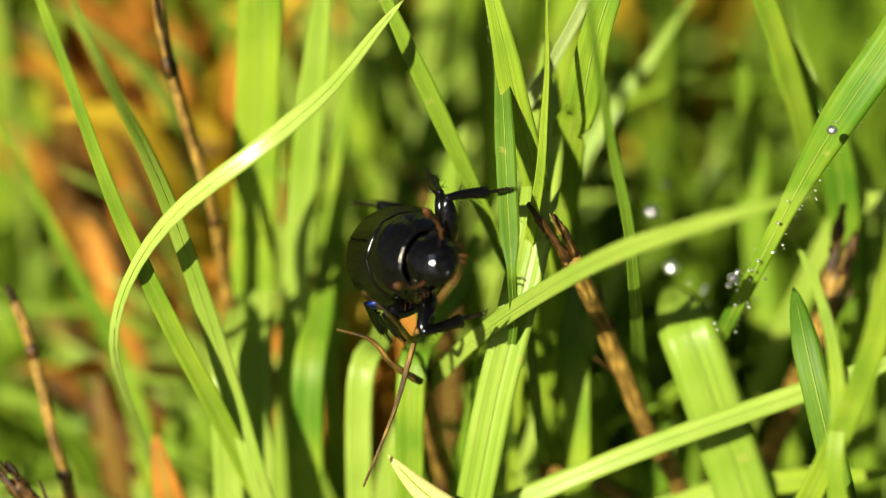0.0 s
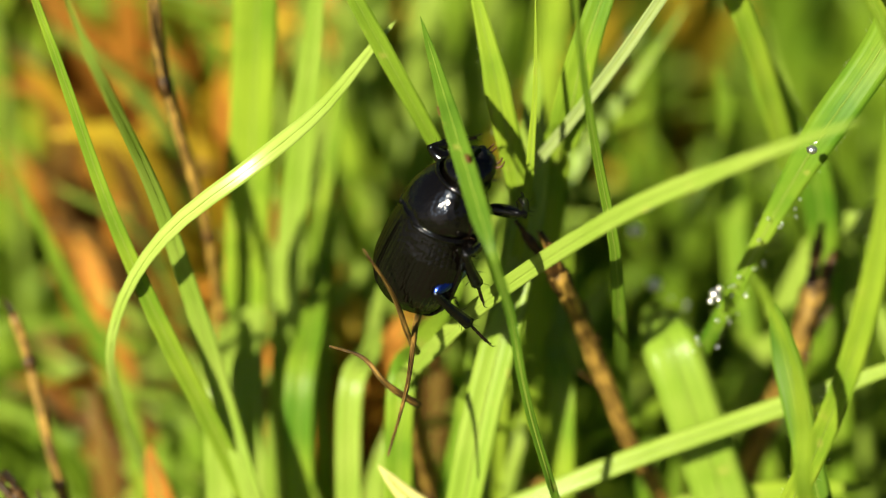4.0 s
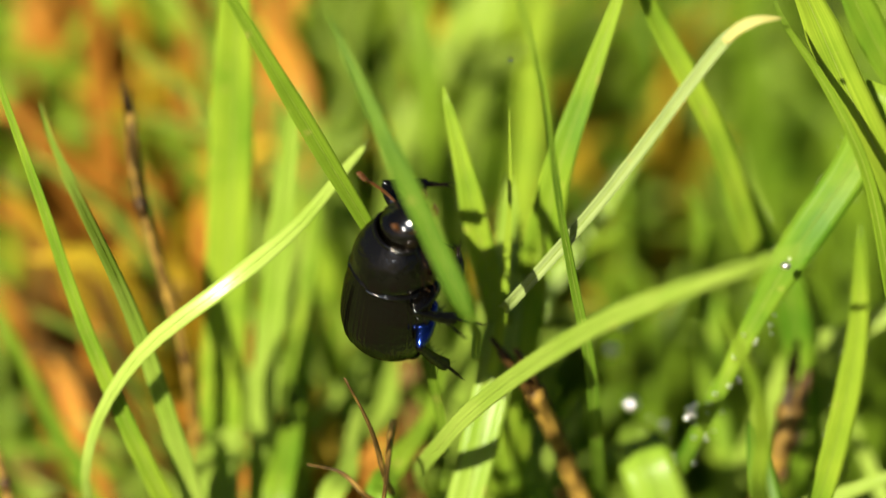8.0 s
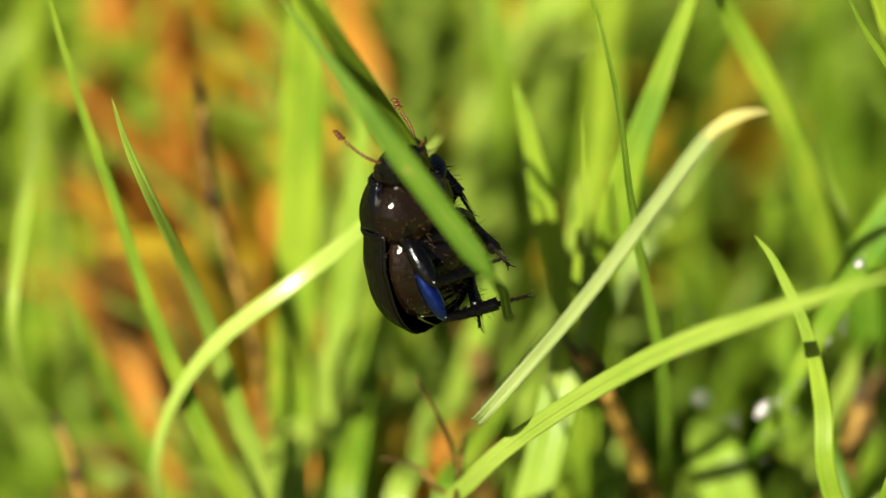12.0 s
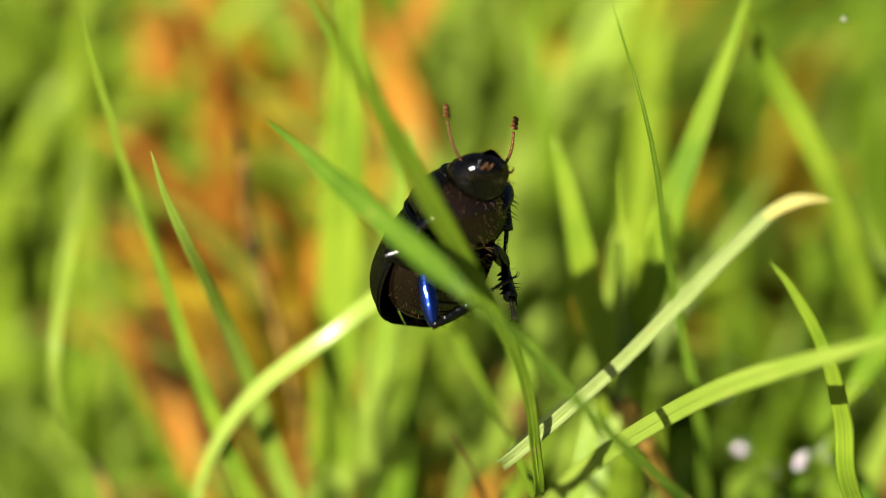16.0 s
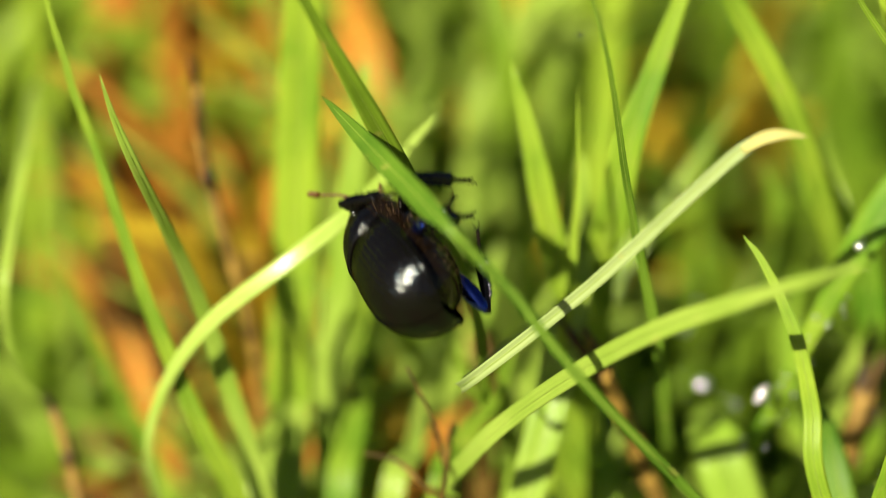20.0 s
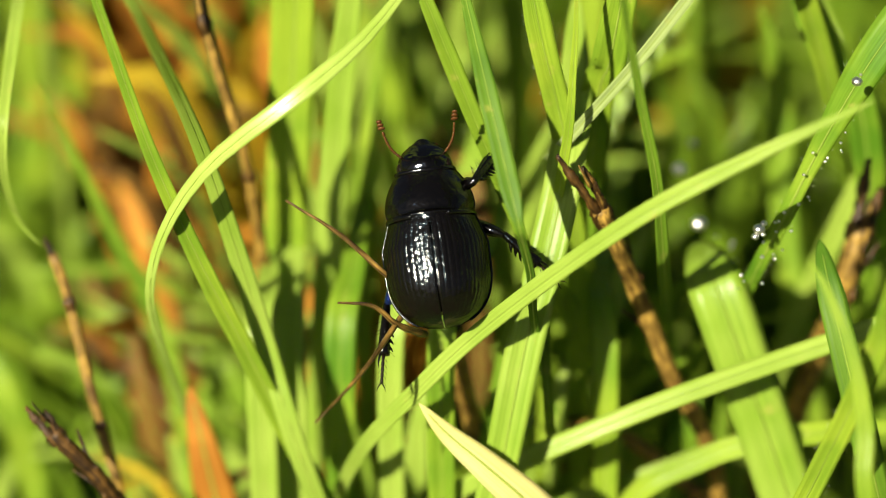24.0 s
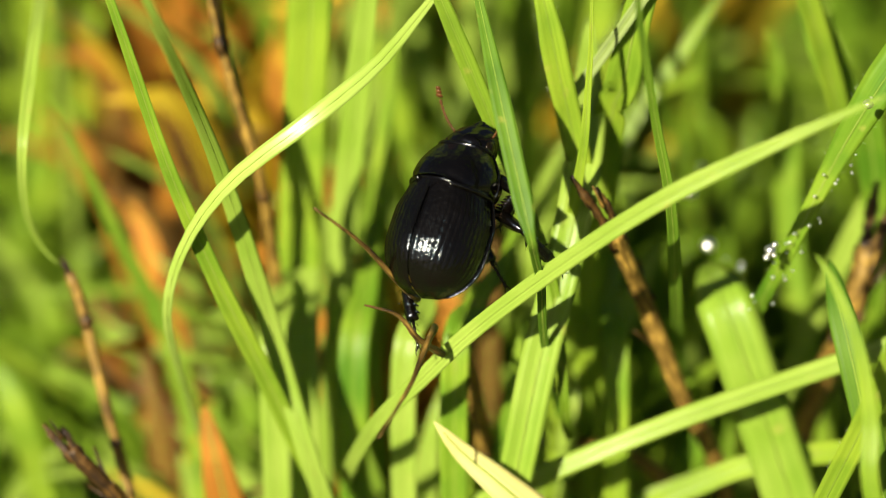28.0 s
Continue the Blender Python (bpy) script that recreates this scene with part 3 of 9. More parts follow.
blade([(0.0639, 0.0114, -0.006), (0.0648, 0.0111, 0.0281), (0.0588, 0.0118, 0.08), (0.0531, 0.0127, 0.0945), (0.0482, 0.0126, 0.1037), (0.0443, 0.0138, 0.1112), (0.0418, 0.0147, 0.1163), (0.0372, 0.0145, 0.1253)],
      0.00360, "grass", "broad green grass blade crossed by thin shadows", shape="strap")
blade([(0.0695, 0.0176, -0.006), (0.0711, 0.0168, 0.0336), (0.0611, 0.0189, 0.0916), (0.0535, 0.0208, 0.1039), (0.0503, 0.0215, 0.1087), (0.0477, 0.0221, 0.1134), (0.0438, 0.023, 0.1204)],
      0.00345, "grass", "broad green grass blade beside a like one", shape="strap")
blade([(0.056, -0.0033, -0.006), (0.0566, -0.004, 0.0277), (0.0527, -0.0022, 0.0798), (0.0497, -0.0005, 0.092), (0.0463, 0.0016, 0.1047), (0.0422, 0.0041, 0.1125), (0.0381, 0.0055, 0.1183), (0.0364, 0.0063, 0.1215)],
      0.00141, "deep_grass", "thin dark green grass blade crossing broad ones")
blade([(0.0641, 0.0175, -0.006), (0.065, 0.016, 0.0173), (0.0594, 0.0198, 0.0489), (0.0568, 0.0218, 0.0522), (0.0539, 0.0311, 0.0575), (0.0524, 0.0453, 0.0615)],
      0.00222, "pale_grass", "pale short grass blade in the shade")
blade([(0.0377, 0.0303, -0.006), (0.0361, 0.0308, 0.0239), (0.0459, 0.0295, 0.064), (0.0512, 0.0287, 0.0687), (0.0558, 0.0283, 0.0723), (0.0611, 0.0282, 0.0761)],
      0.00253, "pale_grass", "pale slanting grass blade by the dry stalk", shape="strap")
blade([(0.0098, 0.0204, -0.006), (0.0095, 0.0201, 0.0105), (0.0115, 0.0208, 0.035), (0.0145, 0.0221, 0.0455), (0.0177, 0.0272, 0.0529)],
      0.00284, "grass", "green blade in the shade of the broken stick", shape="strap")
blade([(-0.0081, 0.0196, -0.006), (-0.008, 0.0192, 0.0067), (-0.0082, 0.0202, 0.0253), (-0.0087, 0.0231, 0.0382), (-0.0093, 0.0282, 0.049), (-0.0086, 0.0328, 0.0608), (-0.0079, 0.0373, 0.0707), (-0.0065, 0.0412, 0.0816)],
      0.00232, "grass", "green blurred blade behind the beetle", shape="strap")
blade([(-0.0281, 0.0222, -0.006), (-0.028, 0.0216, 0.0052), (-0.0286, 0.0232, 0.021), (-0.0304, 0.0286, 0.0322), (-0.0334, 0.0331, 0.0438), (-0.0381, 0.035, 0.0553), (-0.0419, 0.0361, 0.0655), (-0.0456, 0.0369, 0.0754)],
      0.00262, "grass", "green slender blade over orange litter")
blade([(0.046, 0.0312, -0.006), (0.0463, 0.0299, 0.0113), (0.0443, 0.0333, 0.0353), (0.0416, 0.0387, 0.0431), (0.0399, 0.0447, 0.0552), (0.0392, 0.0491, 0.0666), (0.0363, 0.05, 0.0767)],
      0.00307, "grass", "blurred upright blade in deep shade", shape="strap")
blade([(-0.006, 0.0359, 0.0043), (-0.0067, 0.0387, 0.0169), (-0.0059, 0.0428, 0.028), (-0.0045, 0.0476, 0.0384), (-0.0034, 0.0536, 0.0469)],
      0.00367, "pale_grass", "pale blurred blade behind the dry strips", shape="strap")
blade([(-0.0134, 0.0405, 0.0021), (-0.0125, 0.0442, 0.016), (-0.0103, 0.0492, 0.0267), (-0.0102, 0.0533, 0.0378)],
      0.00402, "pale_grass", "pale green blurred blade below the beetle", shape="strap")
blade([(-0.0018, 0.0434, -0.0024), (-0.0032, 0.0464, 0.0105), (-0.0017, 0.0507, 0.0219), (0.0004, 0.0557, 0.0325), (0.0012, 0.0632, 0.0432)],
      0.00436, "grass", "green blurred blade under the beetle", shape="strap")
blade([(-0.0513, 0.066, -0.0225), (-0.0515, 0.0675, -0.0029), (-0.0523, 0.0707, 0.0104), (-0.0538, 0.0733, 0.0228)],
      0.00471, "deep_grass", "pale blurred grass over litter", shape="strap")
blade([(-0.0619, 0.081, -0.0359), (-0.0619, 0.0899, -0.0146), (-0.0619, 0.0979, 0.0056), (-0.0619, 0.1056, 0.0252), (-0.0594, 0.1152, 0.0478)],
      0.00749, "grass", "broad green leaf blurred far behind", shape="strap", fold=0.1)
blade([(-0.0594, 0.1068, -0.0514), (-0.0597, 0.1147, -0.0228), (-0.0608, 0.126, 0.0021), (-0.0635, 0.1369, 0.0264), (-0.0636, 0.1379, 0.0453)],
      0.00888, "grass", "broad bright leaf blurred far behind", shape="strap", fold=0.1)
blade([(-0.0486, 0.0916, -0.0383), (-0.0514, 0.1027, -0.0137), (-0.0525, 0.1134, 0.0103), (-0.0535, 0.1237, 0.0338)],
      0.00688, "deep_grass", "dark green leaf blurred among litter", shape="strap", fold=0.1)
blade([(0.0473, -0.0082, -0.006), (0.0476, -0.0085, 0.0135), (0.0457, -0.0077, 0.0431), (0.043, -0.0063, 0.0556), (0.0403, -0.0019, 0.0653), (0.0389, 0.0028, 0.0703), (0.0384, 0.0079, 0.0724)],
      0.00289, "ribbed", "dark green grass blade standing in front of lying ones", shape="strap", fold=0.1)
blade([(0.0517, 0.0267, -0.006), (0.0527, 0.0259, 0.0251), (0.0461, 0.028, 0.0714), (0.0426, 0.0293, 0.0785), (0.0392, 0.0317, 0.0855), (0.0365, 0.0341, 0.0924)],
      0.00354, "grass", "upright green grass blade behind the hairy one", shape="strap")
blade([(0.0144, 0.0046, -0.006), (0.0135, 0.0043, 0.0133), (0.0195, 0.0049, 0.0384), (0.0273, 0.0058, 0.0449), (0.035, 0.0056, 0.0481), (0.0435, 0.0061, 0.0489), (0.0508, 0.0064, 0.0493)],
      0.00244, "grass", "lying green grass blade in the undergrowth", shape="strap")
blade([(0.0088, 0.0228, -0.006), (0.0087, 0.0225, 0.0051), (0.0099, 0.0232, 0.021), (0.0133, 0.0255, 0.0329), (0.0168, 0.0284, 0.0424), (0.0206, 0.0317, 0.0505), (0.0237, 0.0341, 0.0575)],
      0.00316, "pale_grass", "pale slanting blade behind the reed", shape="strap")
blade([(-0.0337, 0.0284, 0.0109), (-0.0346, 0.0309, 0.0233), (-0.036, 0.0329, 0.0348), (-0.0374, 0.0371, 0.0408)],
      0.00301, "brown", "dark brown withered leaf", fold=0.2, name="brown_leaf", group="dry leaves")
blade([(-0.0396, 0.046, 0.0012), (-0.0398, 0.0506, 0.0165), (-0.0435, 0.0541, 0.0302), (-0.0456, 0.0574, 0.0349)],
      0.00320, "brown", "dark brown curled dead leaf", fold=0.2, name="brown_leaf", group="dry leaves")
blade([(-0.0075, 0.052, 0.001), (-0.0074, 0.0435, 0.0203), (-0.0081, 0.0412, 0.0327), (-0.0088, 0.0431, 0.0407), (-0.0101, 0.0459, 0.0446)],
      0.00353, "orange", "orange withered leaf behind the beetle", fold=0.2, name="orange_leaf", group="dry leaves")
blade([(0.011, 0.0918, -0.0118), (0.0101, 0.0836, 0.0078), (0.0088, 0.0817, 0.0208), (0.0078, 0.0841, 0.0295), (0.0064, 0.0872, 0.0339)],
      0.00318, "orange", "orange withered leaf beside the shoot", fold=0.2, name="orange_leaf", group="dry leaves")
blade([(-0.022, 0.0641, 0.0009), (-0.0213, 0.0555, 0.0201), (-0.0216, 0.0533, 0.0325), (-0.0222, 0.0553, 0.0407), (-0.0235, 0.0582, 0.0447)],
      0.00291, "orange", "narrow orange dead leaf", fold=0.2, name="orange_leaf", group="dry leaves")
blade([(-0.0148, 0.0505, -0.0098), (-0.0144, 0.0424, 0.01), (-0.0149, 0.0403, 0.0228), (-0.0156, 0.0424, 0.0309), (-0.0169, 0.0452, 0.0349)],
      0.00330, "yellow", "yellowed leaf low in the grass", fold=0.2, name="yellow_leaf", group="dry leaves")
blade([(-0.0025, 0.0405, -0.0067), (-0.0027, 0.0323, 0.0131), (-0.0035, 0.0302, 0.0257), (-0.0043, 0.0321, 0.0337), (-0.0055, 0.0348, 0.0375)],
      0.00306, "orange", "rusty orange leaf under the dry strips", fold=0.2, name="orange_leaf", group="dry leaves")
blade([(0.0207, 0.0897, 0.0113), (0.0193, 0.0807, 0.0299), (0.0178, 0.0783, 0.0422), (0.0168, 0.0805, 0.0505), (0.0154, 0.0835, 0.0547)],
      0.00381, "yellow", "golden dead leaf far behind", fold=0.2, name="yellow_leaf", group="dry leaves")
blade([(0.0418, 0.0505, -0.0098), (0.0392, 0.0424, 0.01), (0.0372, 0.0403, 0.0228), (0.036, 0.0424, 0.0309), (0.0347, 0.0452, 0.0349)],
      0.00316, "orange", "orange leaf in the shade", fold=0.2, name="orange_leaf", group="dry leaves")
# Light-coloured blades that brighten the dark gap below the beetle.
blade([(-0.009, 0.0213, -0.006), (-0.009, 0.0216, 0.0038), (-0.009, 0.0209, 0.0176), (-0.0093, 0.017, 0.0331), (-0.0111, 0.0176, 0.0426), (-0.0123, 0.0204, 0.0484)],
      0.00285, "pale_grass", "pale blade tip under the dry strips", shape="long")
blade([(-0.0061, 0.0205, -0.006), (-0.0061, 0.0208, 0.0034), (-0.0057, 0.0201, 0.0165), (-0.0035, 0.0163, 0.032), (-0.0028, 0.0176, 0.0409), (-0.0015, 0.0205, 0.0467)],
      0.00299, "pale_grass", "blade below the beetle, painted pale as if in sun", shape="long")
blade([(-0.015, 0.0204, -0.006), (-0.0149, 0.0205, 0.0033), (-0.0151, 0.0201, 0.0165), (-0.0159, 0.0178, 0.0307), (-0.0144, 0.0192, 0.0397), (-0.0118, 0.021, 0.044)],
      0.00261, "pale_grass", "pale bent blade low in the grass", shape="long")
blade([(0.0093, 0.0175, -0.006), (0.0092, 0.0177, 0.005), (0.0097, 0.0171, 0.021), (0.0113, 0.0147, 0.035), (0.0127, 0.0152, 0.0444), (0.0136, 0.018, 0.0502)],
      0.00295, "pale_grass", "pale green blade beside the wide one", shape="long")
blade([(0.0027, 0.0167, -0.006), (0.0028, 0.0169, 0.0046), (0.0024, 0.0163, 0.0199), (0.001, 0.014, 0.034), (0.0004, 0.0146, 0.0417), (-0.0009, 0.017, 0.047)],
      0.00257, "grass", "green blade rising below the beetle", shape="long")
blade([(0.0181, 0.0172, -0.006), (0.0181, 0.0173, 0.005), (0.0183, 0.0171, 0.021), (0.019, 0.0162, 0.0354), (0.0181, 0.0175, 0.0442), (0.0168, 0.0207, 0.0505)],
      0.00257, "pale_grass", "pale blade between wide one and reed", shape="long")
blade([(-0.046, 0.1081, -0.006), (-0.046, 0.1089, 0.0045), (-0.0461, 0.1069, 0.0185), (-0.0468, 0.0942, 0.0351), (-0.0482, 0.0899, 0.043), (-0.0508, 0.09, 0.0466)],
      0.00284, "gold", "small golden withered leaf tip", fold=0.2, name="yellow_leaf", group="dry leaves")
blade([(-0.0484, 0.1134, -0.006), (-0.0484, 0.1145, 0.0073), (-0.0486, 0.1117, 0.0253), (-0.0494, 0.0999, 0.0399), (-0.0507, 0.0957, 0.046), (-0.053, 0.0939, 0.0488)],
      0.00254, "gold", "small golden dead leaf", fold=0.2, name="yellow_leaf", group="dry leaves")
blade([(-0.0396, 0.0434, -0.0024), (-0.0378, 0.0354, 0.0122), (-0.0379, 0.034, 0.0189), (-0.039, 0.0364, 0.0224)],
      0.00285, "gold", "golden dead leaf low in the litter", fold=0.2, name="yellow_leaf", group="dry leaves")
blade([(-0.0348, 0.0691, -0.006), (-0.0349, 0.0694, 0.0032), (-0.0347, 0.0685, 0.0159), (-0.0339, 0.0623, 0.0332), (-0.0348, 0.0632, 0.0432), (-0.037, 0.0673, 0.0491)],
      0.00323, "orange", "long rusty dead leaf", fold=0.2, name="orange_leaf", group="dry leaves")
blade([(-0.0016, 0.0409, -0.006), (-0.0017, 0.0412, 0.0108), (-0.0009, 0.0404, 0.0361), (0.0004, 0.0388, 0.049), (0.0027, 0.0387, 0.0587), (0.0046, 0.0407, 0.0661), (0.0058, 0.0422, 0.0705)],
      0.00305, "pale_grass", "pale blade at the foot of the climbed shoot", shape="long")
blade([(0.0058, 0.0411, -0.006), (0.0056, 0.0414, 0.0108), (0.0066, 0.0406, 0.036), (0.0081, 0.0391, 0.0472), (0.0096, 0.0395, 0.0559), (0.0121, 0.0408, 0.0638), (0.0143, 0.0423, 0.0682)],
      0.00332, "pale_grass", "blade beside the climbed shoot, pale to look sunlit", shape="long")
blade([(0.0149, 0.0453, -0.006), (0.0148, 0.0456, 0.0095), (0.015, 0.0448, 0.0329), (0.0154, 0.0434, 0.0442), (0.0141, 0.0433, 0.0541), (0.013, 0.0453, 0.0616)],
      0.00326, "grass", "green blade behind the swaying one", shape="long")
blade([(0.0105, 0.068, -0.006), (0.0106, 0.0676, 0.0177), (0.0095, 0.0687, 0.0541), (0.0082, 0.0701, 0.0666), (0.0063, 0.0713, 0.0787), (0.0055, 0.0748, 0.0886), (0.0061, 0.0772, 0.0988)],
      0.00350, "deep_grass", "tall dark blade far behind the swaying one", shape="long")
blade([(0.0176, 0.0744, -0.006), (0.0175, 0.0738, 0.0181), (0.0184, 0.0753, 0.0552), (0.0195, 0.0776, 0.069), (0.0199, 0.0798, 0.0807), (0.0224, 0.082, 0.0922)],
      0.00387, "grass", "tall green blade in the far grass", shape="long")
blade([(-0.0112, 0, -0.006), (-0.0109, 0.005, 0.026), (-0.0112, 0.014, 0.0538), (-0.0099, 0.0217, 0.0589), (-0.0093, 0.0322, 0.0608), (-0.0099, 0.0417, 0.0656)],
      0.00340, "grass", "sunlit broad blade low beside the upright one")
blade([(-0.0167, 0, -0.006), (-0.0164, 0.005, 0.026), (-0.0167, 0.014, 0.0538), (-0.0167, 0.0257, 0.0576), (-0.016, 0.0386, 0.0597), (-0.0154, 0.0502, 0.0646)],
      0.00360, "pale_grass", "pale broad blade rising from the litter")
blade([(-0.0056, -0.0032, -0.006), (-0.0053, 0.0018, 0.026), (-0.0056, 0.0108, 0.0563), (-0.0033, 0.0172, 0.0592), (-0.0028, 0.026, 0.0583), (-0.0012, 0.0339, 0.0604)],
      0.00280, "pale_grass", "short blade among orange leaves, sunlight in its pale colour")
blade([(-0.0002, -0.008, -0.006), (0.0001, -0.003, 0.026), (-0.0002, 0.006, 0.06), (0.0019, 0.0126, 0.0632), (0.0055, 0.0203, 0.0645), (0.0076, 0.0272, 0.0686)],
      0.00300, "grass", "pale leaning blade low behind the strips")
blade([(-0.0195, -0.0032, -0.006), (-0.0192, 0.0018, 0.026), (-0.0195, 0.0108, 0.0562), (-0.019, 0.0195, 0.0589), (-0.0193, 0.028, 0.0575), (-0.0196, 0.0356, 0.0592)],
      0.00320, "pale_grass", "pale blade at the foot of the arching one")
blade([(0.0085, 0.0048, -0.006), (0.0088, 0.0098, 0.026), (0.0085, 0.0188, 0.0504), (0.0119, 0.0282, 0.0545), (0.0144, 0.0388, 0.0566), (0.0179, 0.0484, 0.0616)],
      0.00320, "pale_grass", "pale blade behind the wide one, coloured as sunlit")
blade([(0.0174, -0.0017, -0.006), (0.0177, 0.0033, 0.026), (0.0174, 0.0123, 0.0553), (0.0171, 0.021, 0.0581), (0.0188, 0.0305, 0.0584), (0.0192, 0.0391, 0.0616)],
      0.00280, "grass", "green blade beside the broken reed")
blade([(-0.01, 0.0788, -0.006), (-0.0095, 0.0808, 0.0342), (-0.01, 0.0868, 0.0663), (-0.0137, 0.0981, 0.0739), (-0.0179, 0.1076, 0.0786)],
      0.00520, "orange", "broad orange leaf blurred behind the leaning blade", fold=0.2, name="orange_leaf", group="dry leaves")
blade([(0.0078, 0.1106, -0.006), (0.0083, 0.1126, 0.0312), (0.0078, 0.1186, 0.0604), (0.0075, 0.1272, 0.0633), (0.0063, 0.1356, 0.0658)],
      0.00550, "gold", "golden leaf blurred far behind", fold=0.2, name="yellow_leaf", group="dry leaves")
blade([(0.0037, 0.0278, -0.006), (0.0042, 0.0298, 0.0298), (0.0037, 0.0358, 0.0576), (0.0017, 0.0437, 0.0594), (-0.0011, 0.0507, 0.0596)],
      0.00260, "brown", "rusty brown leaf low beside the climbed shoot", fold=0.2, name="orange_leaf", group="dry leaves")
blade([(-0.0063, 0.0324, -0.006), (-0.0058, 0.0344, 0.0241), (-0.0063, 0.0404, 0.0462), (-0.0076, 0.048, 0.0474), (-0.0088, 0.0554, 0.0482)],
      0.00450, "gold", "golden brown leaf low under the beetle", fold=0.2, name="yellow_leaf", group="dry leaves")
blade([(0.0149, 0.0903, -0.006), (0.0154, 0.0923, 0.0236), (0.0149, 0.0983, 0.0451), (0.0147, 0.1055, 0.0455), (0.0141, 0.1127, 0.0461)],
      0.00400, "orange", "small brown-orange leaf in far shade", fold=0.2, name="orange_leaf", group="dry leaves")
blade([(-0.0245, 0.0945, -0.006), (-0.024, 0.0965, 0.0281), (-0.0245, 0.1025, 0.0542), (-0.0266, 0.1113, 0.0576), (-0.0304, 0.1198, 0.0604)],
      0.00550, "orange", "rust-red leaf standing in far litter", fold=0.2, name="orange_leaf", group="dry leaves")
stem("dry_stalk", [(-0.0334, 0.001, -0.006), (-0.0328, -0.0003, 0.0124), (-0.0342, 0.0019, 0.0394), (-0.0361, 0.0053, 0.0477), (-0.0378, 0.0083, 0.0537), (-0.0399, 0.0127, 0.0618), (-0.0419, 0.0153, 0.0673)],
     0.00061, STRAW, "slender brown dry grass stem")
stem("dry_stalk", [(-0.0192, 0.0243, -0.006), (-0.0189, 0.0242, 0.0155), (-0.0195, 0.0243, 0.0487), (-0.0207, 0.0244, 0.0663), (-0.0221, 0.0248, 0.0755), (-0.0254, 0.0282, 0.0874), (-0.0267, 0.0333, 0.0981)],
     0.00067, STRAW, "tall brown withered stalk")
stem("dry_stalk", [(0.0067, 0.0159, -0.006), (0.007, 0.0165, 0.0076), (0.0063, 0.0156, 0.0275), (0.0028, 0.0113, 0.0475), (0.0007, 0.0106, 0.0588), (-0.0002, 0.0104, 0.062)],
     0.00105, STRAW, "brown dry stem below the beetle")
stem("dry_stalk", [(0.0344, 0.0195, -0.006), (0.0354, 0.0197, 0.0068), (0.0329, 0.0194, 0.0242), (0.0271, 0.0186, 0.0318), (0.0196, 0.0177, 0.0392), (0.0099, 0.0168, 0.0414)],
     0.00084, STRAW, "lying brown dry stem")
stick("broken_stick", [(0.0315, 0.0118, -0.006), (0.0325, 0.012, 0.0123), (0.03, 0.0116, 0.0393), (0.0248, 0.0107, 0.0519), (0.0201, 0.0118, 0.0639), (0.016, 0.0088, 0.0753), (0.0121, 0.0097, 0.0818)],
      0.00096, "broken brown reed with a dark split end", "brown")
stick("charred_stick", [(-0.0258, -0.0031, -0.006), (-0.0246, -0.0031, 0.0111), (-0.0276, -0.0031, 0.0357), (-0.0335, -0.0031, 0.0461), (-0.0368, -0.0023, 0.0508), (-0.0402, -0.0011, 0.0543), (-0.0426, 0.0007, 0.0568)],
      0.00089, "short charred twig with a crumbling end", "charred")
stick("dry_stalk", [(0.0396, 0.0226, -0.006), (0.0392, 0.0231, 0.0112), (0.0402, 0.0223, 0.0372), (0.0426, 0.0203, 0.0517), (0.0432, 0.0167, 0.0604), (0.0447, 0.0185, 0.0666), (0.0463, 0.0217, 0.0729)],
      0.00130, "brown dry stalk with a frayed top", "straw")
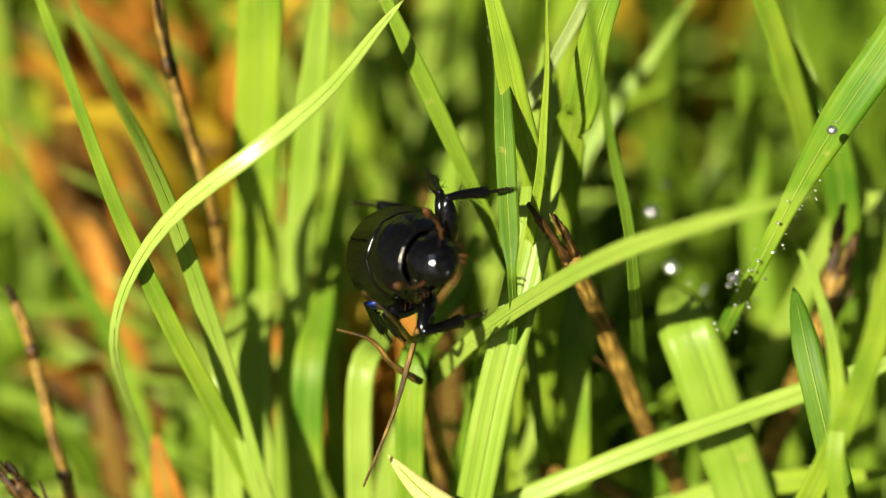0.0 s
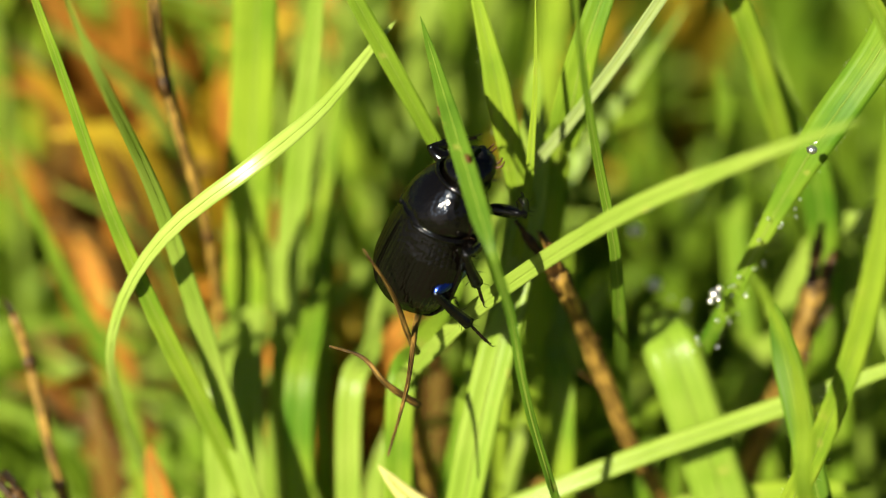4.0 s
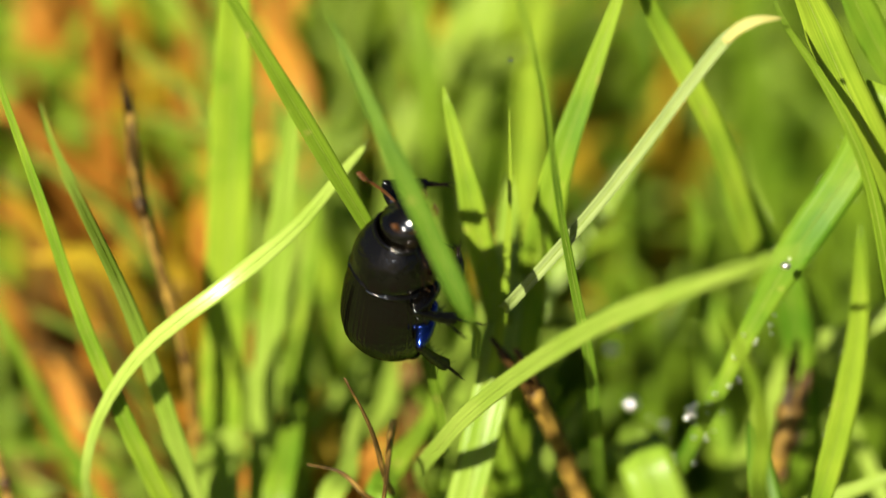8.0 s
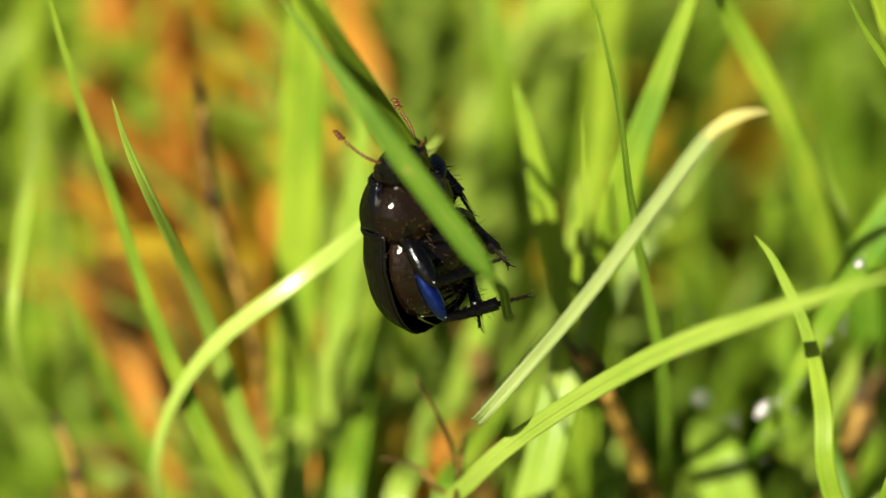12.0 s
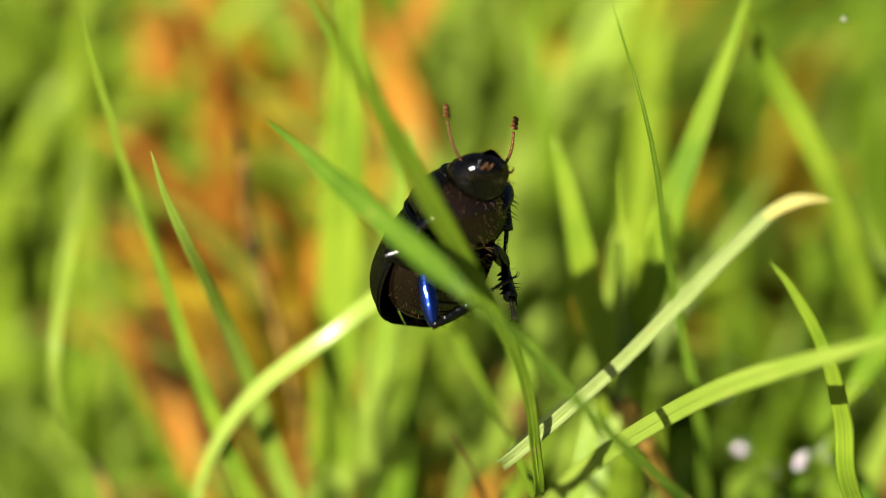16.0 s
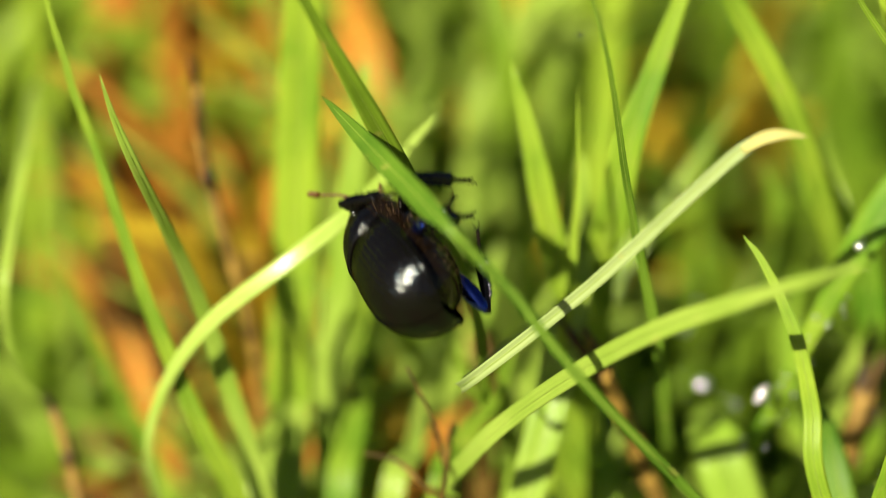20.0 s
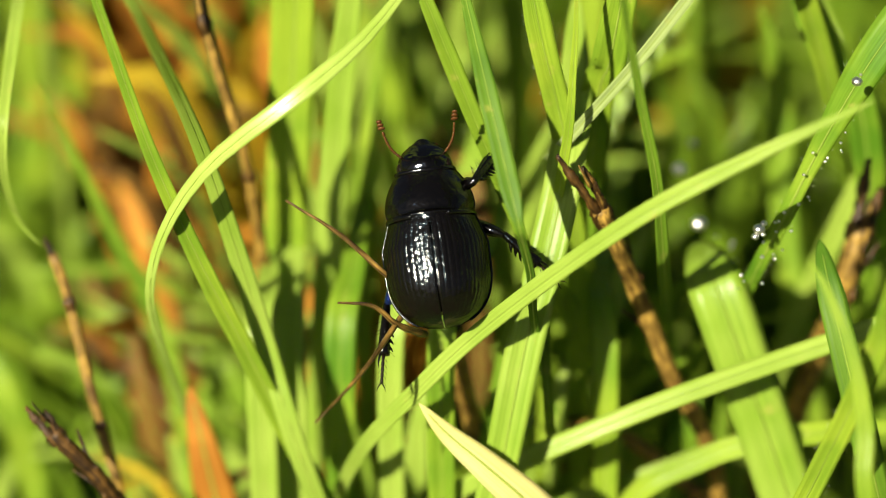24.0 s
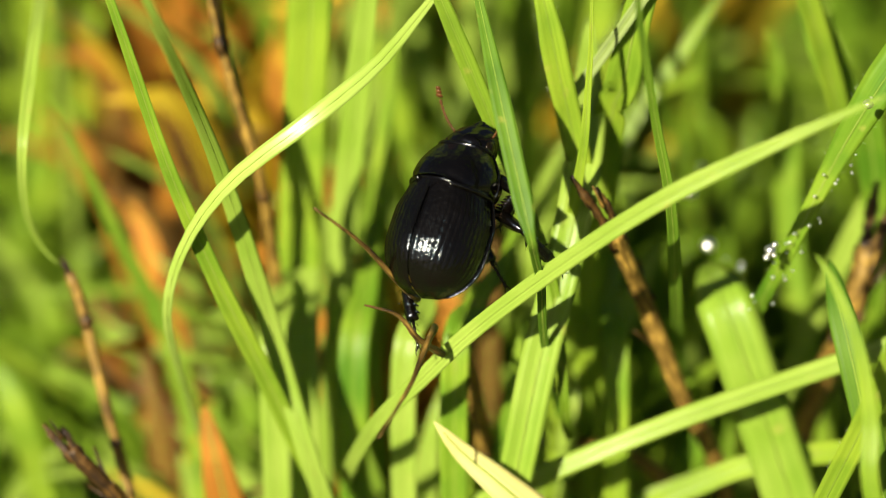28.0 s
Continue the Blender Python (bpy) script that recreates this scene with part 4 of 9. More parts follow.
DROPS = [
    (0.032, 0.0069, 0.0743, 0.00063),
    (0.0316, 0.0064, 0.0737, 0.00040),
    (0.0325, 0.0072, 0.0748, 0.00035),
    (0.0324, 0.0065, 0.0739, 0.00029),
    (0.0406, 0.0081, 0.0909, 0.00056),
    (0.0296, 0.0222, 0.0588, 0.00056),
    (0.0297, 0.0229, 0.0607, 0.00037),
    (0.0279, 0.0238, 0.0637, 0.00087),
    (0.0262, 0.0306, 0.0664, 0.00082),
    (0.0281, 0.0365, 0.0661, 0.00045),
    (0.0378, 0.0117, 0.0813, 0.00029),
    (0.0089, 0.0082, 0.0483, 0.00037),
    (0.0133, 0.0237, 0.106, 0.00029),
    (0.0304, -0.0088, 0.1312, 0.00029),
    (0.0129, 0.014, 0.1108, 0.00028),
    (0.0373, 0.0101, 0.0814, 0.00017),
    (0.0339, 0.009, 0.0737, 0.00014),
    (0.034, 0.0085, 0.0729, 0.00011),
    (0.0355, 0.0083, 0.0731, 0.00018),
    (0.0327, 0.0079, 0.0702, 0.00020),
    (0.0304, 0.007, 0.0668, 0.00012),
    (0.0416, 0.0118, 0.0895, 0.00019),
    (0.0347, 0.0078, 0.0711, 0.00013),
    (0.0328, 0.0085, 0.0716, 0.00018),
    (0.0388, 0.0101, 0.0808, 0.00013),
    (0.0342, 0.0086, 0.0741, 0.00017),
    (0.0309, 0.0071, 0.0677, 0.00013),
    (0.0371, 0.0093, 0.0766, 0.00015),
    (0.0307, 0.0078, 0.068, 0.00020),
    (0.0339, 0.0082, 0.0703, 0.00013),
    (0.0365, 0.0096, 0.0791, 0.00018),
    (0.0373, 0.0094, 0.0761, 0.00010),
    (0.0347, 0.0089, 0.075, 0.00019),
    (0.0386, 0.0102, 0.0803, 0.00018),
    (0.0402, 0.0101, 0.0815, 0.00010),
    (0.0328, 0.007, 0.0675, 0.00017),
    (0.0362, 0.0093, 0.0757, 0.00020),
    (0.0401, 0.0101, 0.0817, 0.00010),
    (0.0404, 0.0104, 0.0836, 0.00014),
    (0.034, 0.0077, 0.0701, 0.00019),
    (0.0401, 0.0107, 0.0822, 0.00016),
    (0.0285, 0.0223, 0.0606, 0.00020),
    (0.0316, 0.023, 0.0617, 0.00025),
    (0.0296, 0.0227, 0.0612, 0.00027),
    (0.0314, 0.0227, 0.0612, 0.00020),
    (0.0295, 0.021, 0.0588, 0.00020),
    (0.0271, 0.0198, 0.0571, 0.00018),
    (0.0299, 0.0234, 0.0622, 0.00017),
    (0.0298, 0.0204, 0.058, 0.00025),
    (0.0282, 0.019, 0.0559, 0.00024),
    (0.0319, 0.0219, 0.0601, 0.00015),
]
for place_, r in [((d[0], d[1], d[2]), d[3]) for d in DROPS]:
    bm = bmesh.new()
    bmesh.ops.create_uvsphere(bm, u_segments=20, v_segments=12, radius=r)
    for v in bm.verts:
        v.co.z *= 0.8
    ob = part("water_drop", bm, DEW if place_[0] > 0.02 else WATER)
    ob.location = place_
    tagged(ob, "round water drop on a grass blade, clear or part metal", "water drop", "water drops")

# moving blades, each built from its holding point at the origin along +y, root running on below
def moving_blade(pts, width, mat, label, shape="leaf", fold=0.25):
    bm = bmesh.new()
    blade_into(bm, pts, width, shape, face=(0, 0, 1), fold=fold, rows=44)
    ob = tagged(part("grass_blade", bm, mat), label, "grass", "grass blades")
    midrib(ob, pts, width, shape, (0, 0, 1))
    return ob


bent_blade = moving_blade([(-0.001, -0.010, -0.036), (-0.001, -0.007, -0.021), (-0.0006, -0.005, -0.0135), (0, -0.003, -0.008), (0, -0.0015, -0.003), (0, 0, 0), (0, 0.007, 0.0006), (0, 0.015, 0.001), (0, 0.023, 0.0006), (0, 0.030, 0)], 0.0020, RIBBED, "green grass blade that bends under the beetle", "petiole", 0.35)
leaning_blade = moving_blade([(-0.004, -0.036, -0.07), (-0.005, -0.032, -0.02), (-0.005, -0.027, -0.003), (-0.0029, -0.020, -0.0008), (-0.0010, -0.014, -0.0004), (-0.0002, -0.008, 0), (0, 0, 0), (0, 0.009, 0.0006), (0, 0.018, 0.0009), (0, 0.027, 0.0006), (0, 0.040, 0)], 0.0019, DEEP_SHADED, "dark green ribbed grass blade leaning over the beetle", "arch", 0.4)
swaying_blade = moving_blade([(0, -0.012, -0.07), (-0.0005, -0.012, -0.03), (-0.0005, -0.011, -0.008), (-0.0003, -0.008, -0.0015), (0, 0, 0), (0.0001, 0.0077, 0.0004), (-0.0002, 0.016, 0.0005), (-0.0005, 0.0225, 0.0003), (-0.0005, 0.0266, 0.0), (0.0003, 0.0290, -0.0006), (0.0019, 0.0308, -0.0014)], 0.0012, SILVER, "swaying pale grass blade with a curled yellow tip", "strap", 0.45)
bm = bmesh.new()
blade_into(bm, [(-0.0005, 0.0262, 0.0003), (-0.0002, 0.0282, 0.0001), (0.0008, 0.0299, -0.0004), (0.0023, 0.0311, -0.0012)], 0.0011, "leaf", face=(0, 0, 1), fold=0.3, rows=12)
part("dry_tip", bm, YELLOW, swaying_blade, "curled yellow dry tip")
slanting_blade = moving_blade([(0.014, -0.045, -0.06), (0.009, -0.032, -0.018), (0.0043, -0.0192, -0.004), (0.0017, -0.0082, -0.0006), (0, 0, 0), (-0.0013, 0.012, 0.0012), (-0.0019, 0.024, 0.0018), (-0.0012, 0.036, 0.0012), (0, 0.048, 0)], 0.0018, PALE_LIT, "long slanting grass blade that the beetle holds", "strap")
near_blade = moving_blade([(0.006, -0.05, -0.04), (0.003, -0.02, -0.01), (0, 0, 0), (0.001, 0.008, 0.0005), (0.0012, 0.015, 0.0008), (0, 0.0215, 0.0004), (-0.0012, 0.0245, 0)], 0.0017, GRASS, "slender green grass blade close to the lens")


def strip(length, bow):
    bm = bmesh.new()
    rod_into(bm, [(0, -0.004, -0.002), (0, 0, 0), (bow, length * 0.5, 0.0004), (0, length, 0)], 0.00038, 14, 7, 0.12, 3, lambda s: 1.1 - 0.8 * s)
    return tagged(part("dry_strip", bm, TWIG), "thin curled brown dry grass strip", "dry grass", "dry strips")


strip_one, strip_two, strip_three = strip(0.0125, 0.0005), strip(0.0068, 0.0009), strip(0.0155, -0.0004)


# ---- grass behind: one object for each kind of blade nobody could count ----
def thicket(name, mat, label, count, seed, where, tall, wide, lean=0.35, shape="leaf"):
    rnd = random.Random(seed)
    bm = bmesh.new()
    for k in range(count):
        x, y = where(rnd)
        h = rnd.uniform(*tall)
        a = rnd.uniform(0, 6.28)
        d = Vector((math.cos(a), math.sin(a) * 0.5, 0)) * h * rnd.uniform(0.1, lean * 2)
        p = [(x, y, -0.005), Vector((x, y, h * 0.4)) + d * 0.2, Vector((x, y, h * 0.8)) + d * 0.6, Vector((x, y, h * rnd.uniform(0.85, 1.0))) + d * 1.2]
        q = rnd.uniform(-0.9, 0.9)
        blade_into(bm, p, rnd.uniform(*wide), shape, face=(math.sin(q), -math.cos(q), 0.35), rows=9, fold=0.2)
    return tagged(part(name, bm, mat), label, "grass", kind="stuff")


def behind(x0, x1, y0, y1):
    return lambda r: (r.uniform(x0, x1), r.uniform(y0, y1))


def fan(k0, k1, y0, y1):
    """Places in a wedge that opens away from the clearing: x grows with y."""
    def where(r):
        y = r.uniform(y0, y1)
        return r.uniform(k0, k1) * (y + 0.205), y
    return where


def beside(x0, x1, y0, y1, spare):
    """Places outside the wedge of withered leaves, but for a few."""
    def where(r):
        while True:
            x, y = r.uniform(x0, x1), r.uniform(y0, y1)
            if not -0.15 < x / (y + 0.205) < -0.062 or r.random() < spare:
                return x, y
    return where


thicket("background_grass", GRASS, "dense bright green grass in the background", 270, 11, beside(-0.12, 0.015, 0.095, 0.26, 0.3), (0.05, 0.10), (0.0025, 0.0055))
thicket("background_grass", DEEP_SHADED, "dense dark green grass in the background", 250, 12, beside(-0.12, 0.16, 0.09, 0.30, 0.2), (0.04, 0.09), (0.003, 0.006))
thicket("background_grass", PALE_LIT, "pale yellow-green grass in the background", 90, 13, beside(-0.12, 0.0, 0.10, 0.26, 0.25), (0.05, 0.10), (0.0025, 0.005))
# Dark-coloured blades that paint the shade to the right of the beetle.
thicket("middle_grass", DEEP_SHADED, "upright grass, shade put into its dark green", 40, 28, behind(0.02, 0.075, 0.055, 0.10), (0.04, 0.07), (0.002, 0.004), lean=0.3)
thicket("middle_grass", GRASS, "upright green grass just behind the beetle", 16, 21, behind(-0.016, 0.012, 0.055, 0.095), (0.045, 0.075), (0.002, 0.004), lean=0.25)
thicket("middle_grass", PALE_LIT, "pale upright grass just behind the beetle", 24, 22, behind(-0.018, 0.006, 0.06, 0.10), (0.045, 0.075), (0.002, 0.0035), lean=0.3)
thicket("undergrowth", DEEP_SHADED, "short dark green undergrowth", 200, 14, beside(-0.08, 0.09, 0.03, 0.12, 0.3), (0.015, 0.035), (0.002, 0.005))
thicket("undergrowth", PALE_LIT, "short pale green undergrowth", 40, 24, beside(-0.08, 0.03, 0.02, 0.12, 0.1), (0.015, 0.04), (0.002, 0.004))
thicket("undergrowth", GRASS, "bright green blades low behind the dry strips", 50, 25, behind(-0.02, 0.02, 0.025, 0.07), (0.02, 0.038), (0.002, 0.0045))
# The lighter leaf colour stands in for sunlight on these low blades.
thicket("undergrowth", PALE_LIT, "low blades behind the dry strips, lightened as if sunlit", 90, 26, behind(-0.03, 0.012, 0.025, 0.07), (0.02, 0.038), (0.002, 0.0045))
thicket("undergrowth", PALE_LIT, "pale blade tips under the dry strips, sunlight in the colour", 70, 29, behind(-0.032, -0.002, 0.03, 0.06), (0.033, 0.047), (0.002, 0.004))
thicket("middle_grass", PALE_LIT, "pale blades beside the broad upright one, coloured as sunlit", 16, 33, behind(-0.022, -0.002, 0.034, 0.055), (0.05, 0.068), (0.0022, 0.0042), lean=0.15)
thicket("middle_grass", PALE_LIT, "tall pale grass behind the broad blades, coloured as sunlit", 20, 34, behind(-0.022, 0.012, 0.065, 0.10), (0.07, 0.095), (0.0025, 0.0045), lean=0.15)
thicket("middle_grass", GRASS, "green blades at the foot of the climbed shoot", 40, 27, behind(0.0, 0.018, 0.022, 0.05), (0.03, 0.055), (0.0018, 0.0036), lean=0.2)
thicket("far_grass", GRASS, "sunlit far grass, a green blur", 60, 41, behind(0.0, 0.12, 0.14, 0.21), (0.03, 0.05), (0.003, 0.006))
thicket("far_grass", PALE_LIT, "far grass painted pale for sunlight, a yellow-green blur", 60, 42, behind(-0.01, 0.09, 0.14, 0.21), (0.03, 0.05), (0.003, 0.006))
thicket("far_litter", GOLD, "golden withered blades far behind", 34, 43, behind(-0.012, 0.05, 0.11, 0.2), (0.03, 0.06), (0.003, 0.006))
thicket("withered_leaves", ORANGE, "withered orange leaves standing among the grass", 44, 15, fan(-0.13, -0.065, 0.085, 0.17), (0.05, 0.10), (0.003, 0.007), lean=0.15)
thicket("withered_leaves", ORANGE, "scattered orange withered leaves low in the grass", 60, 16, fan(-0.14, -0.02, 0.04, 0.12), (0.015, 0.05), (0.003, 0.006))
thicket("yellow_litter", GOLD, "golden yellow withered leaves in the grass", 40, 17, fan(-0.13, -0.03, 0.06, 0.17), (0.02, 0.08), (0.0025, 0.006), lean=0.15)
thicket("brown_litter", BROWN, "dark brown dead grass at the roots", 90, 18, fan(-0.15, -0.06, 0.05, 0.16), (0.02, 0.065), (0.002, 0.005), lean=0.25)


thicket("brown_litter", BROWN, "dark brown dead grass close to the dry stalk", 70, 51, fan(-0.145, -0.06, 0.018, 0.075), (0.02, 0.042), (0.002, 0.0045), lean=0.3)
thicket("withered_leaves", ORANGE, "orange withered leaves close to the dry stalk", 30, 52, fan(-0.14, -0.06, 0.045, 0.09), (0.02, 0.05), (0.0025, 0.0045), lean=0.25)
thicket("yellow_litter", GOLD, "golden leaf scraps close to the dry stalk", 18, 53, fan(-0.14, -0.05, 0.022, 0.08), (0.02, 0.045), (0.002, 0.0045), lean=0.25)
thicket("yellow_litter", GOLD, "golden withered blades among the orange ones", 12, 54, fan(-0.135, -0.07, 0.07, 0.16), (0.03, 0.075), (0.0025, 0.005), lean=0.15)
thicket("withered_leaves", ORANGE, "orange withered blades leaning behind the dry stalk", 22, 55, fan(-0.15, -0.075, 0.06, 0.13), (0.03, 0.08), (0.003, 0.0055), lean=0.2)
thicket("yellow_litter", GOLD, "golden scraps deep under the dry stalk", 26, 58, fan(-0.125, -0.045, 0.015, 0.055), (0.014, 0.034), (0.002, 0.004), lean=0.35)
thicket("withered_leaves", ORANGE, "orange scraps deep under the dry stalk", 26, 59, fan(-0.125, -0.02, 0.012, 0.055), (0.014, 0.034), (0.002, 0.004), lean=0.35)
thicket("yellow_litter", GOLD, "ochre leaf scraps low in the far grass", 22, 56, fan(-0.02, 0.045, 0.085, 0.13), (0.03, 0.062), (0.003, 0.005), lean=0.2)
thicket("withered_leaves", ORANGE, "orange leaf scraps standing behind the dry strips", 12, 61, fan(-0.05, -0.012, 0.022, 0.034), (0.05, 0.064), (0.002, 0.0034), lean=0.15)
thicket("undergrowth", PALE_LIT, "pale blades brightening the gap under the beetle by colour", 40, 57, fan(-0.08, -0.005, 0.042, 0.075), (0.038, 0.052), (0.0022, 0.004), lean=0.2)


def meadow(r):
    while True:
        x, y = r.uniform(-0.9, 0.9), r.uniform(-0.9, 1.1)
        if abs(x) > 0.17 or not -0.42 < y < 0.42:
            return x, y


thicket("meadow_grass", GRASS, "bright green meadow grass all round", 1500, 31, meadow, (0.04, 0.09), (0.002, 0.005), lean=0.5)
thicket("meadow_grass", DEEP_SHADED, "dark green meadow grass all round", 1100, 32, meadow, (0.03, 0.08), (0.002, 0.005), lean=0.5)

# ---- the beetle; millimetres in its own space, head along +y, back along +z ----
MM = 0.001


def elytron(side):
    """One wing case: domed, with seven long grooves and a rolled outer edge."""
    def place(u, v):
        s = u
        w = 5.2 * min(1.0, (0.79 + 0.75 * s)) * max(0.0, 1 - max(0.0, (s - 0.46) / 0.54) ** 2.5) ** 0.5
        h = 4.9 * (0.86 + 0.5 * s - 0.36 * s * s) * max(0.0, 1 - max(0.0, (s - 0.52) / 0.48) ** 2.3) ** 0.5
        a = radians(0.6 + 105 * v)
        groove = 0.038 * max(0.0, math.cos(v * 14.5 * 6.2832)) ** 2 * min(1, 6 * s) * min(1.0, 7 * (1 - s)) * (1 if v < 0.86 else 0)
        lip = 0.16 if v > 0.93 else 0.0
        y = 1.9 - 11.5 * (s if s < 0.9 else 0.9 + (s - 0.9) * 0.98)
        k = 1 - groove / 4.5
        return Vector((side * (0.03 + (w + lip) * math.sin(a) * k), y, h * math.cos(a) * k - 0.2)) * MM
    bm = bmesh.new()
    sheet(bm, 44, 128, place)
    return bm


def dome(y0, y1, width, height, base, nu=18, nv=36, low=112, power=2.2):
    """A domed plate from y0 (rear) to y1 (front); width(s), height(s) along it."""
    bm = bmesh.new()

    def place(u, v):
        a = radians(-low + 2 * low * v)
        e = math.sin(a)
        return Vector((width(u) * math.copysign(abs(e) ** (2 / power), e), y0 + (y1 - y0) * u + 0.25 * (1 - abs(e)) * (1 if u < 0.05 else 0),
                       base + height(u) * math.cos(a))) * MM
    sheet(bm, nu, nv, place)
    return bm


def egg(bm, centre, radii, rings=10, sides=14, turn=None):
    turn = turn or Matrix.Identity(3)
    rows = []
    for i in range(1, rings):
        a = math.pi * i / rings
        rows.append([bm.verts.new((Vector(centre) + turn @ Vector((radii[0] * math.sin(a) * math.cos(q), radii[1] * math.cos(a), radii[2] * math.sin(a) * math.sin(q)))) * MM)
                     for q in (6.2832 * j / sides for j in range(sides))])
    top = bm.verts.new((Vector(centre) + turn @ Vector((0, radii[1], 0))) * MM)
    end = bm.verts.new((Vector(centre) - turn @ Vector((0, radii[1], 0))) * MM)
    for r0, r1 in zip(rows, rows[1:]):
        for j in range(sides):
            bm.faces.new((r0[j], r0[(j + 1) % sides], r1[(j + 1) % sides], r1[j]))
    for j in range(sides):
        bm.faces.new((top, rows[0][(j + 1) % sides], rows[0][j]))
        bm.faces.new((end, rows[-1][j], rows[-1][(j + 1) % sides]))


def rod_mm(bm, pts, radius, rows=10, sides=8, taper=None):
    rod_into(bm, [Vector(p) * MM for p in pts], radius * MM, rows, sides, 0.0, 0, taper)


beetle = tagged(new("beetle"), "shiny blue-black dung beetle climbing in the grass", "beetle")
part("elytron", elytron(-1), SHELL, beetle, "black grooved wing case")
part("elytron", elytron(1), SHELL, beetle, "black grooved wing case")
for side in (-1, 1):
    bm = bmesh.new()
    edge = []
    for k in range(25):
        q = 0.02 + 0.93 * k / 24
        w = 5.2 * min(1.0, 0.79 + 0.75 * q) * max(0.0, 1 - max(0.0, (q - 0.46) / 0.54) ** 2.5) ** 0.5 + 0.14
        h = 4.9 * (0.86 + 0.5 * q - 0.36 * q * q) * max(0.0, 1 - max(0.0, (q - 0.52) / 0.48) ** 2.3) ** 0.5
        a = radians(100)
        edge.append((side * (0.05 + w * math.sin(a)), 1.9 - 11.5 * q, h * math.cos(a) - 0.2))
    rod_mm(bm, edge, 0.12, 60, 6)
    part("elytron_rim", bm, SHELL, beetle, "polished raised outer rim of the wing case")
    bm = bmesh.new()
    rod_mm(bm, [(side * 4.33 * math.sin(radians(a)), 1.5, -0.2 + 4.36 * math.cos(radians(a))) for a in range(24, 105, 8)], 0.26, 30, 10)
    part("shoulder", bm, SHINE, beetle, "polished rounded front edge of the wing case")
    bm = bmesh.new()
    rod_mm(bm, [(side * (0.12 + 0.02 * k), 1.2 - 1.05 * k, 0.02 + 4.9 * (0.86 + 0.5 * q - 0.36 * q * q) * max(0.0, 1 - max(0.0, (q - 0.52) / 0.48) ** 2.3) ** 0.5 - 0.2) for k, q in ((k, (0.7 + 1.05 * k) / 11.5) for k in range(9))], 0.07, 40, 6)
    part("suture_ridge", bm, SHELL, beetle, "raised inner edge of the wing case")
bm = dome(1.75, 6.35, lambda s: (4.4 + 0.8 * s - 2.5 * s * s) * (0.94 + 0.06 * min(1.0, 8 * s)), lambda s: 4.2 - 0.2 * s - 2.1 * s * s + 0.16 * max(0.0, 1 - 11 * s), -0.1)
pronotum = part("pronotum", bm, SHINE, beetle, "smooth polished blue-black neck shield")
bm = bmesh.new()
rod_mm(bm, [(4.27 * math.sin(radians(a)), 1.72 + 0.0 * a, -0.1 + 4.1 * math.cos(radians(a))) for a in range(-110, 111, 20)], 0.17, 40, 8)
part("rear_rim", bm, SHINE, pronotum, "polished raised rim of the neck shield")
bm = bmesh.new()
rod_mm(bm, [(2.85 * math.sin(radians(a)), 6.18, -0.1 + 1.98 * math.cos(radians(a))) for a in range(-105, 106, 15)], 0.27, 48, 12)
part("front_rim", bm, SHINE, pronotum, "polished rolled front edge of the neck shield")
for side in (-1, 1):
    bm = bmesh.new()
    line = []
    for k in range(13):
        q = 0.02 + 0.94 * k / 12
        w = (4.4 + 0.8 * q - 2.5 * q * q) * (0.94 + 0.06 * min(1.0, 8 * q))
        h = 4.2 - 0.2 * q - 2.1 * q * q
        line.append((side * (w * 0.985 + 0.04), 1.75 + 4.6 * q, -0.1 + h * math.cos(radians(103))))
    rod_mm(bm, line, 0.13, 36, 6)
    part("side_rim", bm, SHINE, pronotum, "polished raised side rim of the neck shield")
bm = bmesh.new()
sheet(bm, 6, 8, lambda u, v: Vector(((v - 0.5) * 1.6 * (1 - u ** 1.5), 1.75 - 1.1 * u, 4.02 + 0.12 * (1 - (2 * v - 1) ** 2) * (1 - u) + 0.3 * u)) * MM)
part("scutellum", bm, SHELL, beetle)
bm = bmesh.new()
egg(bm, (0, -2.8, -0.7), (4.8, 5.4, 3.3), 16, 24)
abdomen = part("abdomen", bm, BELLY, beetle, "brown-black hairy underside")
for k in range(5):
    bm = bmesh.new()
    y = -7.2 + 1.2 * k
    w = 4.8 * max(0.02, 1 - ((y + 2.8) / 5.5) ** 2) ** 0.5
    rod_mm(bm, [(w * 0.95 * math.sin(radians(a)), y, -0.7 - 3.32 * math.cos(radians(a)) * max(0.02, 1 - ((y + 2.8) / 5.5) ** 2) ** 0.5) for a in range(-75, 76, 15)], 0.10, 20, 5)
    part("belly_ridge", bm, BELLY, abdomen)
bm = bmesh.new()
egg(bm, (0, 2.8, -1.1), (4.5, 3.7, 3.0), 14, 20)
part("thorax", bm, BELLY, beetle)
bm = bmesh.new()
rnd = random.Random(4)
for k in range(260):
    q, y = rnd.uniform(-1.45, 1.45), rnd.uniform(-7, 6)
    ry = max(0.0, 1 - ((y + 0.5) / 8.2) ** 2) ** 0.5
    base = Vector((4.7 * math.sin(q) * ry, y, -0.8 - 3.1 * math.cos(q) * ry))
    tip = base + Vector((math.sin(q) * 0.5 + rnd.uniform(-.3, .3), rnd.uniform(-.4, .4), -0.8 * math.cos(q)))
    rod_mm(bm, [base, (base + tip) / 2 + Vector((0, .1, 0)), tip], 0.035, 2, 3, lambda s: 1 - 0.8 * s)
part("belly_hair", bm, HAIR, abdomen, "short brown bristles")
